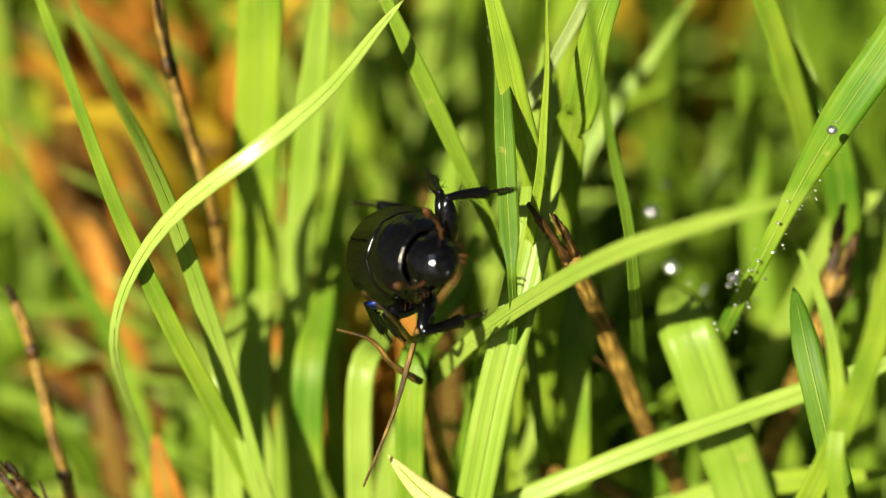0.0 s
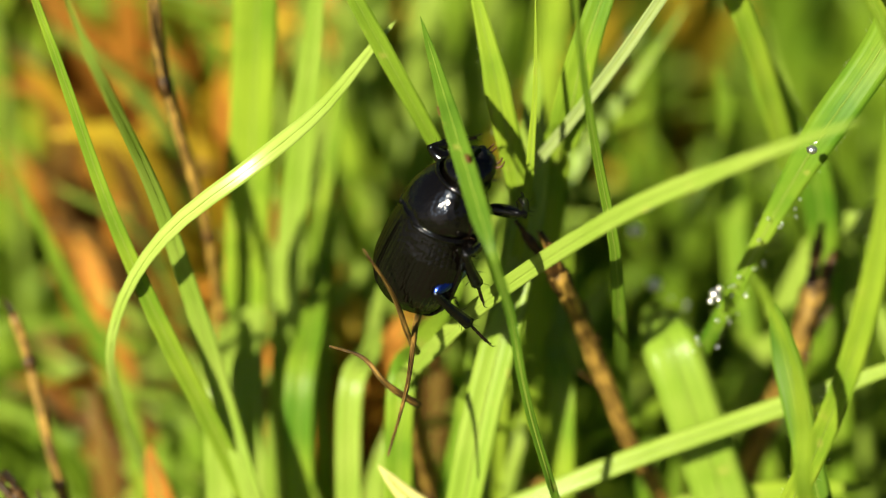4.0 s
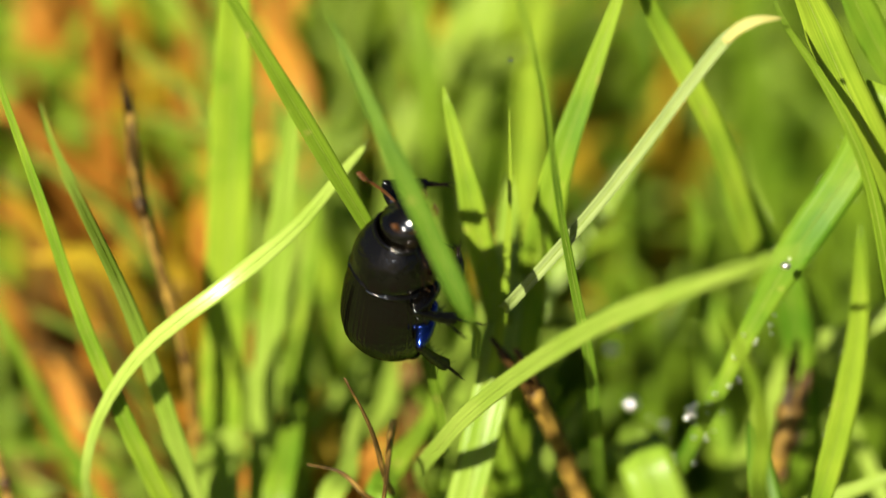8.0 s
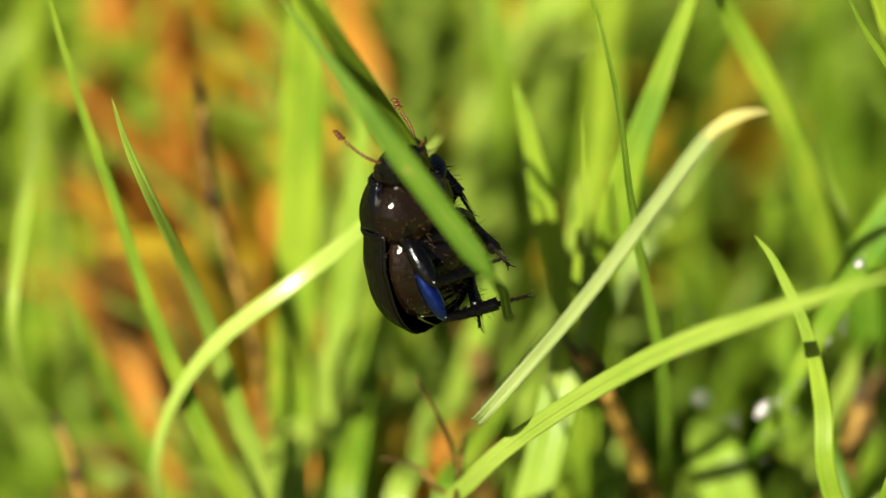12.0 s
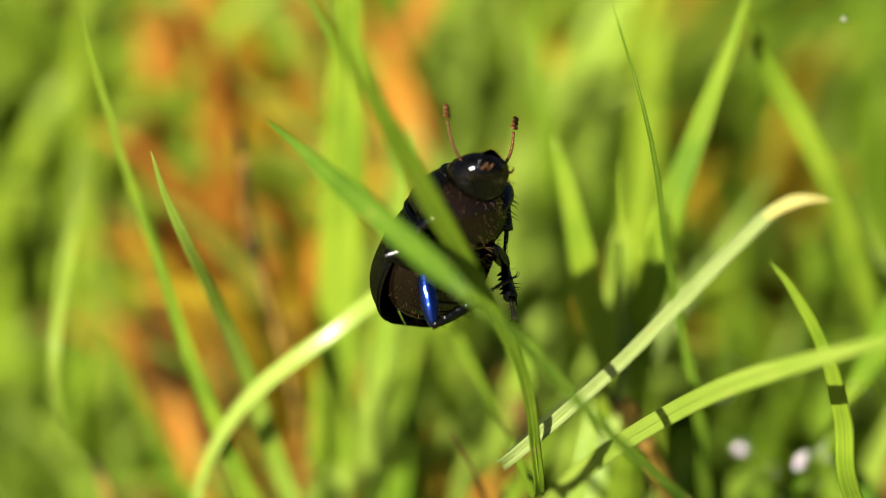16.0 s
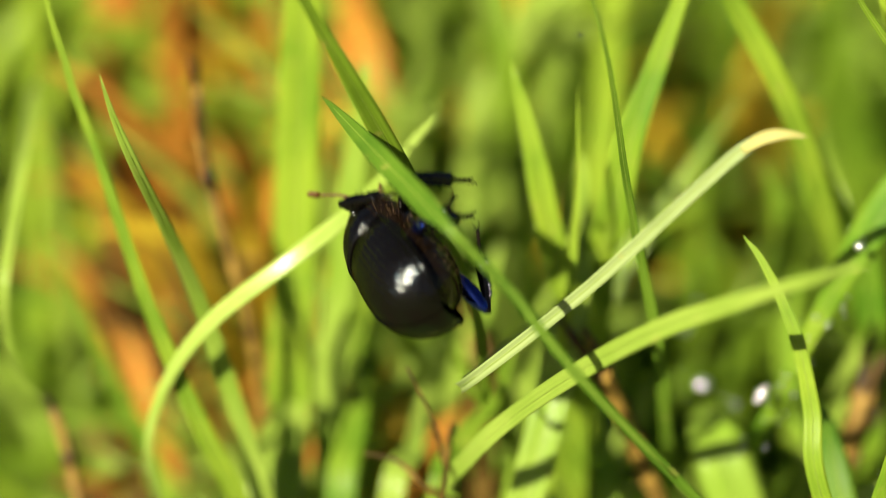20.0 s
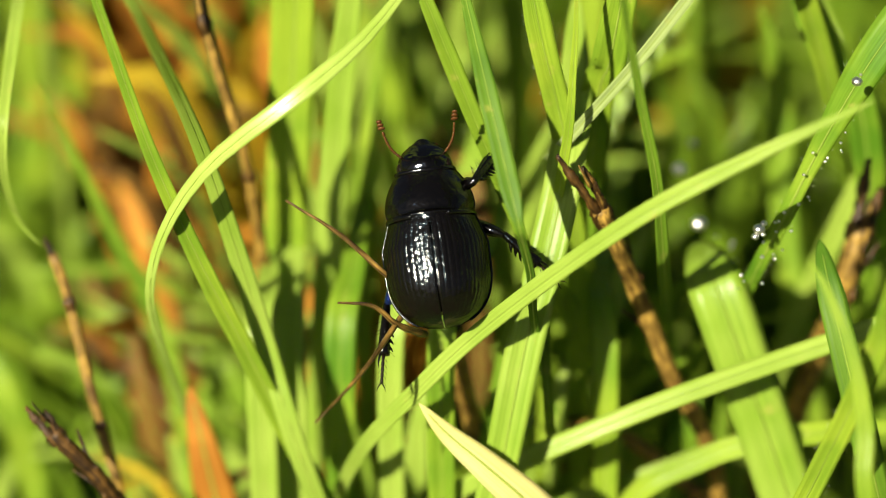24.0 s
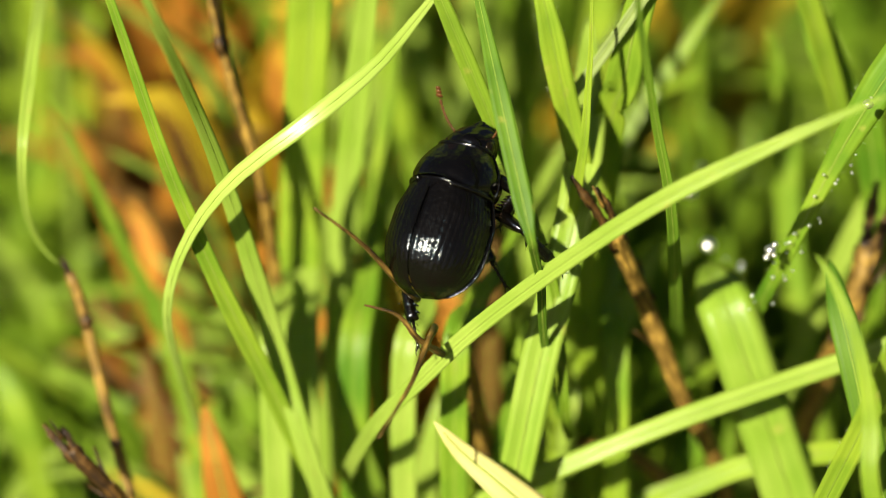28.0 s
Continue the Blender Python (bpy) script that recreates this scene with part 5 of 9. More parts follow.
# head
bm = bmesh.new()
egg(bm, (0, 7.1, -0.3), (2.75, 2.6, 1.9), 14, 22)
for v in bm.verts:
    y = v.co.y / MM
    if y > 7.4:
        v.co.z -= 0.35 * (y - 7.4) * MM
        v.co.z *= 0.82
head = part("head", bm, SHINE, beetle, "pitted black head")
head.location = (0, -0.45 * MM, 0.8 * MM)
head.scale = (1.0, 1.06, 1.32)
head.rotation_euler = (radians(-11), 0, 0)
bm = bmesh.new()
sheet(bm, 8, 14, lambda u, v: Vector(((v - 0.5) * 2 * (1.85 - 0.75 * u * u), 7.9 + 1.9 * u * (1 - 0.7 * abs(v - 0.5) ** 2), 0.82 - 0.85 * u - 0.7 * (2 * (v - 0.5)) ** 2)) * MM)
part("clypeus", bm, SHELL, head)
for side in (-1, 1):
    bm = bmesh.new()
    egg(bm, (side * 2.35, 6.9, 0.1), (0.5, 0.7, 0.6), 10, 14)
    part("eye", bm, EYE, head, "small dark brown eye")
    bm = bmesh.new()
    rod_mm(bm, [(side * 1.3, 8.4, -0.9), (side * 1.4, 9.1, -0.9), (side * 1.05, 9.5, -0.85), (side * 0.5, 9.65, -0.8)], 0.30, 12, 8, lambda s: 1 - 0.75 * s)
    part("mandible", bm, SHELL, head, "curved dark jaw")
    bm = bmesh.new()
    path = [(side * 2.0, 8.0, -0.1), (side * 2.8, 8.6, 0.5), (side * 3.3, 9.2, 1.2), (side * 3.6, 10.0, 2.2)]
    for k in range(8):
        c = curve_point(path, (k + 0.5) / 8)
        egg(bm, c, (0.15, 0.3, 0.15), 6, 8, (curve_point(path, (k + 1) / 8) - curve_point(path, k / 8)).to_track_quat("Y", "Z").to_matrix())
    antenna = part("antenna", bm, RUST, head, "beaded rust-brown antenna")
    bm = bmesh.new()
    for k in range(3):
        egg(bm, (side * (3.66 + 0.06 * k), 10.25 + 0.25 * k, 2.45 + 0.2 * k), (0.4 - 0.05 * k, 0.15, 0.28), 8, 10)
    part("antenna_club", bm, RUST, head, "orange-brown antenna club")
    bm = bmesh.new()
    for k in range(2):
        rod_mm(bm, [(side * (0.6 + 0.5 * k), 8.7, -1.2), (side * (0.9 + 0.6 * k), 9.3, -1.7), (side * (0.8 + 0.6 * k), 9.9, -1.75)], 0.14, 6, 6, lambda s: 1 - 0.5 * s)
    part("palp", bm, RUST, head)
bm = bmesh.new()
for k in range(60):
    q = rnd.uniform(-1.2, 1.2)
    base = Vector((2.2 * math.sin(q), 7.6 + 0.8 * math.cos(q) * rnd.random(), -1.2))
    tip = base + Vector((0.8 * math.sin(q), 0.6, -0.8)) * rnd.uniform(0.5, 1.1)
    rod_mm(bm, [base, (base + tip) / 2, tip], 0.03, 2, 3, lambda s: 1 - 0.8 * s)
part("beard", bm, HAIR, head, "brown bristles under the jaws")

# legs: thigh, spined shin and clawed foot; the shin and foot turn at the knee
LEGS = {}
for pair, thigh_len, shin_len, foot_len in (("front", 4.4, 4.2, 2.6), ("middle", 4.6, 4.4, 3.2), ("hind", 5.2, 5.2, 3.6)):
    for side in (-1, 1):
        bm = bmesh.new()
        egg(bm, (0, thigh_len * 0.5, 0), (0.66 if pair != "hind" else 0.72, thigh_len * 0.54, 0.95 if pair != "hind" else 0.85), 12, 12)
        thigh = part(pair + "_thigh", bm, BLUE if pair == "hind" else SHINE, beetle, "blue-black metallic thigh")
        bm = bmesh.new()
        rod_mm(bm, [(0, -0.15, 0), (0, shin_len * 0.5, 0.12), (0, shin_len, 0)], 0.62, 12, 8, lambda s: 0.62 + 0.45 * s)
        for k in range(6 if pair == "front" else 5):
            y = shin_len * (0.25 + 0.72 * k / 5)
            big = 0.55 + 0.14 * k if pair == "front" else 0.55
            rod_mm(bm, [(side * 0.3, y, 0.1), (side * (0.3 + 0.7 * big), y + 0.25, 0.1), (side * (0.35 + 1.05 * big), y + 0.55, 0.05)], 0.26, 3, 5, lambda s: 1 - 0.85 * s)
        for k in range(26):
            y = shin_len * rnd.uniform(0.1, 1)
            q = rnd.uniform(0, 6.28)
            b0 = Vector((0.5 * math.cos(q), y, 0.5 * math.sin(q)))
            b1 = b0 + Vector((0.75 * math.cos(q), 0.45, 0.75 * math.sin(q)))
            rod_mm(bm, [b0, (b0 + b1) / 2, b1], 0.04, 2, 3, lambda s: 1 - 0.8 * s)
        rod_mm(bm, [(-side * 0.3, shin_len - 0.1, 0), (-side * 0.45, shin_len + 0.6, 0), (-side * 0.4, shin_len + 1.2, 0)], 0.16, 4, 5, lambda s: 1 - 0.8 * s)
        shin = part(pair + "_shin", bm, SHELL, thigh, "black shin with a row of spines")
        bm = bmesh.new()
        for k in range(5):
            y = shin_len + foot_len * (k + 0.5) / 6
            egg(bm, (0, y, 0.03 * k), (0.19, foot_len / 10, 0.19), 6, 8)
            for q in (-1, 1):
                rod_mm(bm, [(q * 0.15, y + 0.1, 0), (q * 0.35, y + 0.3, 0), (q * 0.45, y + 0.5, 0)], 0.035, 2, 3)
        for q in (-1, 1):
            y = shin_len + foot_len * 0.88
            rod_mm(bm, [(q * 0.08, y - 0.15, 0.1), (q * 0.35, y + 0.3, 0.15), (q * 0.42, y + 0.62, -0.15)], 0.085, 5, 5, lambda s: 1 - 0.75 * s)
        foot = part(pair + "_foot", bm, BELLY, thigh, "jointed black foot with two claws")
        LEGS[pair, side] = (thigh, shin, foot)
cam.data.dof.focus_object = pronotum




def motions():
    walk(beetle, [
        (0, pose(-0.00066, 0.005, 0.07822, 51.86, 45.64, -120.86)),
        (0.5, pose(0.00026, 0.00515, 0.07834, 48.42, 44.36, -119.19)),
        (1, pose(0.00155, 0.00407, 0.07944, 27.41, 37.28, -114.62)),
        (1.5, pose(0.00324, 0.0023, 0.08033, 4.5, 37.99, -148.61)),
        (2, pose(0.00295, 0.00329, 0.08107, 14.21, 35.55, -148.81)),
        (2.5, pose(0.00283, 0.00397, 0.08215, 41.33, 12.28, -103.49)),
        (3.5, pose(0.00321, 0.0032, 0.08474, 61.35, 6.14, -74.34)),
        (4.5, pose(0.0034, 0.00131, 0.08759, 83.15, 4.75, -72.9)),
        (5, pose(0.00412, 0.00324, 0.09036, 67.99, -12.37, -84.82)),
        (5.5, pose(0.00248, -0.00068, 0.09046, 92.05, 6.59, -56.89)),
        (6, pose(0.00154, -0.00204, 0.09271, 94.4, 11.41, -69.02)),
        (6.5, pose(0.00156, -0.00405, 0.09317, 100.17, 14.55, -66.93)),
        (7, pose(0.00092, -0.0049, 0.09526, 105.48, 15.86, -64.07)),
        (7.5, pose(0.0008, -0.00039, 0.09605, 104.01, 8.12, -51.98)),
        (8, pose(0.00133, 0.00167, 0.09335, 93.96, 14.76, -63.37)),
        (8.5, pose(0.00185, 0.00122, 0.09251, 87.59, 36.6, -76.44)),
        (9, pose(0.00206, 0.00126, 0.09444, 83.45, 38.36, -84.78)),
        (9.5, pose(0.00053, 0.0001, 0.09729, 101.05, 27.76, -67.58)),
        (10, pose(0.00028, -0.00132, 0.09813, 106.92, 26.8, -76.11)),
        (10.5, pose(-0.00148, -0.00345, 0.09754, 107.88, 22.32, -75.16)),
        (11, pose(-0.00249, -0.0042, 0.09944, 100.35, 19.07, -94.41)),
        (11.5, pose(-0.0039, -0.00475, 0.09984, 94.4, 9.34, -113.57)),
        (12, pose(-0.00357, -0.00601, 0.10273, 105.24, 2.81, -133.17)),
        (12.5, pose(-0.00609, -0.008, 0.10384, 106.17, 2.2, -138.98)),
        (13, pose(-0.00562, -0.00743, 0.10591, 112.15, -0.75, -144.17)),
        (13.5, pose(-0.00591, -0.00836, 0.10635, 106.16, -0.2, -146.45)),
        (14.5, pose(-0.00479, -0.00869, 0.10727, 100.62, -17.28, -142.98)),
        (15.5, pose(-0.00338, -0.00859, 0.10888, 85.67, -22.7, -150.6)),
        (16, pose(-0.00379, -0.00906, 0.10966, 85.19, -22.43, -151.99)),
        (16.5, pose(-0.00339, -0.00862, 0.11086, 68.55, -21.17, -131.84)),
        (17, pose(-0.00122, -0.00749, 0.11129, 48.71, -14.93, -126.57)),
        (17.5, pose(-0.00133, -0.00758, 0.1112, 48.13, -13.83, -124.91)),
        (17.7, pose(-0.0012, -0.00785, 0.1111, 47.7, -14.41, -119.88)),
        (17.8, pose(0.00152, -0.00854, 0.11109, -0.34, -19.49, -113.94)),
        (17.9, pose(0.00485, -0.01032, 0.10925, -49.09, -33.69, -114.78)),
        (18, pose(0.00344, -0.01419, 0.10414, -102.72, -44.27, -105.78)),
        (18.1, pose(0.00389, -0.01434, 0.10694, -111.3, -46.3, -107.67)),
        (18.2, pose(0.00126, -0.01747, 0.10483, -124.74, -52.78, -109.51)),
        (18.3, pose(-0.00486, -0.01914, 0.10333, -161.65, -60.43, -92.63)),
        (18.5, pose(-0.00279, -0.01935, 0.10255, -179.33, -60.6, -82.55)),
        (18.7, pose(-0.0029, -0.0187, 0.10229, -156.64, -60.55, -124.61)),
        (19, pose(-0.00219, -0.01711, 0.10296, -142.26, -56.67, -146.68)),
        (19.3, pose(-0.00066, -0.01634, 0.10272, -132.71, -52.28, -139.98)),
        (19.5, pose(-0.00322, -0.01474, 0.10246, -177.19, -58.22, -149.45)),
        (20, pose(-0.00401, -0.00676, 0.09789, -177.51, -61.53, -156.26)),
        (20.2, pose(-0.00057, -0.00725, 0.0938, -175.66, -56.17, -164.92)),
        (20.4, pose(-0.00093, -0.0052, 0.09395, 46.02, -70.77, -46.47)),
        (20.6, pose(-0.00015, -0.0047, 0.08944, 34.03, -42.24, -53.8)),
        (20.8, pose(0.00031, -0.00494, 0.08945, 64.16, -33.03, -76.05)),
        (21, pose(0.00172, -0.00583, 0.08667, 85.52, -32.85, -116.28)),
        (21.2, pose(0.00139, -0.00494, 0.08456, 70.88, -33.83, -69.3)),
        (21.5, pose(0.00039, -0.00256, 0.08219, 55.72, -18.96, -22.26)),
        (22, pose(0.00057, 0.00024, 0.07769, 47.35, -26.52, 9.17)),
        (22.5, pose(-0.00032, 0.00262, 0.07666, 50.55, -12.51, 3.65)),
        (24.5, pose(-0.00106, 0.00266, 0.07672, 49.63, -7.33, 2.55)),
        (25, pose(-0.00112, 0.00197, 0.07781, 49.3, -7.43, 2.67)),
        (25.5, pose(-0.0015, 0.00155, 0.07769, 50.37, -8.78, -0.03)),
        (26, pose(-0.00155, 0.00091, 0.07806, 50.81, -9.97, -0.47)),
        (26.5, pose(-0.00108, 0.0003, 0.07808, 50.81, -8.93, 0.01)),
        (27, pose(-0.00097, -0.00016, 0.07817, 49.61, -8.37, -0.95)),
        (27.5, pose(-0.00196, 0.00103, 0.07908, 47.94, -7.69, -16.87)),
        (28, pose(-0.00115, 0.0028, 0.08202, 42.95, -10.24, -31.94))])
    thigh, shin, foot = LEGS["front", -1]
    walk(thigh, [(0, pose(-0.0026, 0.0046, -0.0026, 29.74, -6.15, 72.23)),
        (0.5, pose(-0.0026, 0.0046, -0.0026, 66.13, -5.69, 60.97)),
        (1, pose(-0.0026, 0.0046, -0.0026, 74.83, -44.28, 104.44)),
        (1.25, pose(-0.0026, 0.0046, -0.0026, 82.71, -4, 57.24)),
        (1.5, pose(-0.0026, 0.0046, -0.0026, 57.28, 28.76, 7.71)),
        (2, pose(-0.0026, 0.0046, -0.0026, 43.84, 5.61, 41)),
        (2.5, pose(-0.0026, 0.0046, -0.0026, 64.13, 11.87, 36.19)),
        (3.5, pose(-0.0026, 0.0046, -0.0026, 50.81, -5.46, 63.27)),
        (4.5, pose(-0.0026, 0.0046, -0.0026, 19.56, -4.32, 72.24)),
        (5, pose(-0.0026, 0.0046, -0.0026, -14.72, 1.51, 72.1)),
        (5.5, pose(-0.0026, 0.0046, -0.0026, -12.96, 3.62, 70.55)),
        (6, pose(-0.0026, 0.0046, -0.0026, -11.79, 6.24, 70.33)),
        (6.5, pose(-0.0026, 0.0046, -0.0026, -11.32, 7.74, 69.29)),
        (7, pose(-0.0026, 0.0046, -0.0026, -10.85, 8.94, 67.93)),
        (7.5, pose(-0.0026, 0.0046, -0.0026, -0.71, 2.7, 70.2)),
        (8, pose(-0.0026, 0.0046, -0.0026, 6.95, -1.29, 73.9)),
        (8.5, pose(-0.0026, 0.0046, -0.0026, 7.1, -0.89, 73.06)),
        (9, pose(-0.0026, 0.0046, -0.0026, 5.65, 0.34, 72.2)),
        (9.5, pose(-0.0026, 0.0046, -0.0026, 24.85, -1.69, 67.27)),
        (10, pose(-0.0026, 0.0046, -0.0026, 45.59, 2.71, 50.78)),
        (10.5, pose(-0.0026, 0.0046, -0.0026, 5.19, 5.02, 83.23)),
        (11, pose(-0.0026, 0.0046, -0.0026, -18.89, 14.86, 89.95)),
        (11.5, pose(-0.0026, 0.0046, -0.0026, 26.33, 3.35, 94.52)),
        (12, pose(-0.0026, 0.0046, -0.0026, 49.6, 7.4, 85.32)),
        (12.5, pose(-0.0026, 0.0046, -0.0026, 55.26, 7.69, 85.09)),
        (13, pose(-0.0026, 0.0046, -0.0026, 57.38, 7.27, 85.14)),
        (13.5, pose(-0.0026, 0.0046, -0.0026, 57.14, 6.04, 82.75)),
        (14.5, pose(-0.0026, 0.0046, -0.0026, 57.15, 6.13, 76.94)),
        (15.5, pose(-0.0026, 0.0046, -0.0026, 55.92, 2.75, 72.65)),
        (16, pose(-0.0026, 0.0046, -0.0026, 56.53, 2.49, 71.59)),
        (16.5, pose(-0.0026, 0.0046, -0.0026, 43.79, -4.55, 75.22)),
        (17, pose(-0.0026, 0.0046, -0.0026, 23.38, -7.74, 82.35)),
        (17.5, pose(-0.0026, 0.0046, -0.0026, -10.92, 4.38, 133.25)),
        (17.7, pose(-0.0026, 0.0046, -0.0026, -28.79, 25.66, 149.38)),
        (17.8, pose(-0.0026, 0.0046, -0.0026, -44.04, 40.52, 146.59)),
        (17.9, pose(-0.0026, 0.0046, -0.0026, -40.86, 32.09, 137.62)),
        (18, pose(-0.0026, 0.0046, -0.0026, -32.8, 27.92, 144.94)),
        (18.1, pose(-0.0026, 0.0046, -0.0026, -25.56, 16.38, 132)),
        (18.2, pose(-0.0026, 0.0046, -0.0026, -38.41, 34.32, 146.07)),
        (18.3, pose(-0.0026, 0.0046, -0.0026, -33.33, 24.07, 135.02)),
        (18.5, pose(-0.0026, 0.0046, -0.0026, -46.32, 11.91, 84.62)),
        (18.7, pose(-0.0026, 0.0046, -0.0026, -44.69, 9.96, 80.79)),
        (19, pose(-0.0026, 0.0046, -0.0026, -41.88, 7.11, 74.67)),
        (19.3, pose(-0.0026, 0.0046, -0.0026, -38.52, 4.47, 68.24)),
        (19.5, pose(-0.0026, 0.0046, -0.0026, -35.91, 2.9, 63.86)),
        (20, pose(-0.0026, 0.0046, -0.0026, -28, -0.04, 52.91)),
        (20.2, pose(-0.0026, 0.0046, -0.0026, -24.29, -0.74, 48.62)),
        (20.4, pose(-0.0026, 0.0046, -0.0026, -20.27, -1.12, 44.4)),
        (20.6, pose(-0.0026, 0.0046, -0.0026, -15.93, -1.16, 40.18)),
        (20.8, pose(-0.0026, 0.0046, -0.0026, -6.57, 5.63, 36.02)),
        (21, pose(-0.0026, 0.0046, -0.0026, 13.61, 29.39, 36.13)),
        (21.2, pose(-0.0026, 0.0046, -0.0026, 10.62, 23.99, 26.84)),
        (21.5, pose(-0.0026, 0.0046, -0.0026, 11.46, 14.55, 0.38)),
        (21.75, pose(-0.0026, 0.0046, -0.0026, -0.71, 13.08, -60.55)),
        (22, pose(-0.0026, 0.0046, -0.0026, -5.4, 5.01, -119.75)),
        (28, pose(-0.0026, 0.0046, -0.0026, -5.4, 5.01, -119.75))])
    rows = [(0, pose(0, 0.0044, 0, -86.68, 16.18, 17.14)),
        (0.5, pose(0, 0.0044, 0, -126.74, 21.57, 10.91)),
        (0.75, pose(0, 0.0044, 0, -128.24, -34.83, -17.3)),
        (1, pose(0, 0.0044, 0, -42.69, -67.91, -119.74)),
        (1.25, pose(0, 0.0044, 0, 1.25, -30.1, 175.36)),
        (1.5, pose(0, 0.0044, 0, -4.54, 15.22, 146.95)),
        (2, pose(0, 0.0044, 0, -0.34, 0.62, 122.67)),
        (2.5, pose(0, 0.0044, 0, -26.91, 45.5, 120.58)),
        (3.5, pose(0, 0.0044, 0, -113.67, 35.22, 23.43)),
        (4.5, pose(0, 0.0044, 0, -100.52, 6.63, 5.52)),
        (5, pose(0, 0.0044, 0, -90.11, -2.3, -2.3)),
        (5.5, pose(0, 0.0044, 0, -94.66, -1.31, -1.21)),
        (6, pose(0, 0.0044, 0, -98.99, -0.08, -0.07)),
        (6.5, pose(0, 0.0044, 0, -103.1, 1.38, 1.1)),
        (7, pose(0, 0.0044, 0, -107, 3.11, 2.3)),
        (7.5, pose(0, 0.0044, 0, -110.68, 5.1, 3.53)),
        (8, pose(0, 0.0044, 0, -114.13, 7.4, 4.79)),
        (8.5, pose(0, 0.0044, 0, -117.35, 10.01, 6.1)),
        (9, pose(0, 0.0044, 0, -120.3, 12.97, 7.46)),
        (9.5, pose(0, 0.0044, 0, -134.88, 33.49, 14.25)),
        (10, pose(0, 0.0044, 0, -92.75, 75.37, 72.72)),
        (10.5, pose(0, 0.0044, 0, -121.09, 28.24, 16.17)),
        (11, pose(0, 0.0044, 0, -87.95, 6, 6.22)),
        (11.5, pose(0, 0.0044, 0, -85.86, 42.22, 45.07)),
        (12, pose(0, 0.0044, 0, -25.54, 29.78, 99.12)),
        (12.5, pose(0, 0.0044, 0, -23.61, 29.34, 102.78)),
        (13, pose(0, 0.0044, 0, -21.67, 28.69, 106.38)),
        (13.5, pose(0, 0.0044, 0, -19.71, 27.83, 109.9)),
        (14.5, pose(0, 0.0044, 0, -15.88, 25.46, 116.61)),
        (15.5, pose(0, 0.0044, 0, -12.25, 22.26, 122.78)),
        (16, pose(0, 0.0044, 0, -10.53, 20.35, 125.63)),
        (16.5, pose(0, 0.0044, 0, -43.98, 47.29, 94.62)),
        (17, pose(0, 0.0044, 0, -83.38, 41.82, 46.43)),
        (17.5, pose(0, 0.0044, 0, -54.28, 21.22, 40.14)),
        (17.7, pose(0, 0.0044, 0, -31.04, 3.58, 12.83)),
        (17.8, pose(0, 0.0044, 0, -11.35, 0.17, 1.69)),
        (17.9, pose(0, 0.0044, 0, -35.31, 2.7, 8.48)),
        (18, pose(0, 0.0044, 0, -35.15, 3.88, 12.2)),
        (18.1, pose(0, 0.0044, 0, -65.66, 17.12, 26.26)),
        (18.2, pose(0, 0.0044, 0, -36.12, 2.88, 8.82)),
        (18.3, pose(0, 0.0044, 0, -64.49, 12.43, 19.58)),
        (18.5, pose(0, 0.0044, 0, -99.28, 0.71, 0.6)),
        (18.7, pose(0, 0.0044, 0, -102.44, 0.49, 0.4)),
        (19, pose(0, 0.0044, 0, -106.99, -0.3, -0.23)),
        (19.3, pose(0, 0.0044, 0, -111.29, -1.7, -1.16)),
        (19.5, pose(0, 0.0044, 0, -114.01, -2.97, -1.93)),
        (20, pose(0, 0.0044, 0, -120.19, -7.3, -4.2)),
        (20.2, pose(0, 0.0044, 0, -122.37, -9.47, -5.22)),
        (20.4, pose(0, 0.0044, 0, -124.38, -11.87, -6.28)),
        (20.6, pose(0, 0.0044, 0, -126.19, -14.49, -7.38)),
        (20.8, pose(0, 0.0044, 0, -127.78, -17.3, -8.53)),
        (21, pose(0, 0.0044, 0, -129.14, -20.29, -9.72)),
        (21.2, pose(0, 0.0044, 0, -130.26, -23.41, -10.97)),
        (21.5, pose(0, 0.0044, 0, -131.47, -28.18, -12.91)),
        (22, pose(0, 0.0044, 0, -134.69, 30.39, 12.93)),
        (28, pose(0, 0.0044, 0, -134.69, 30.39, 12.93))]
    walk(shin, rows)
    walk(foot, rows)
    thigh, shin, foot = LEGS["front", 1]
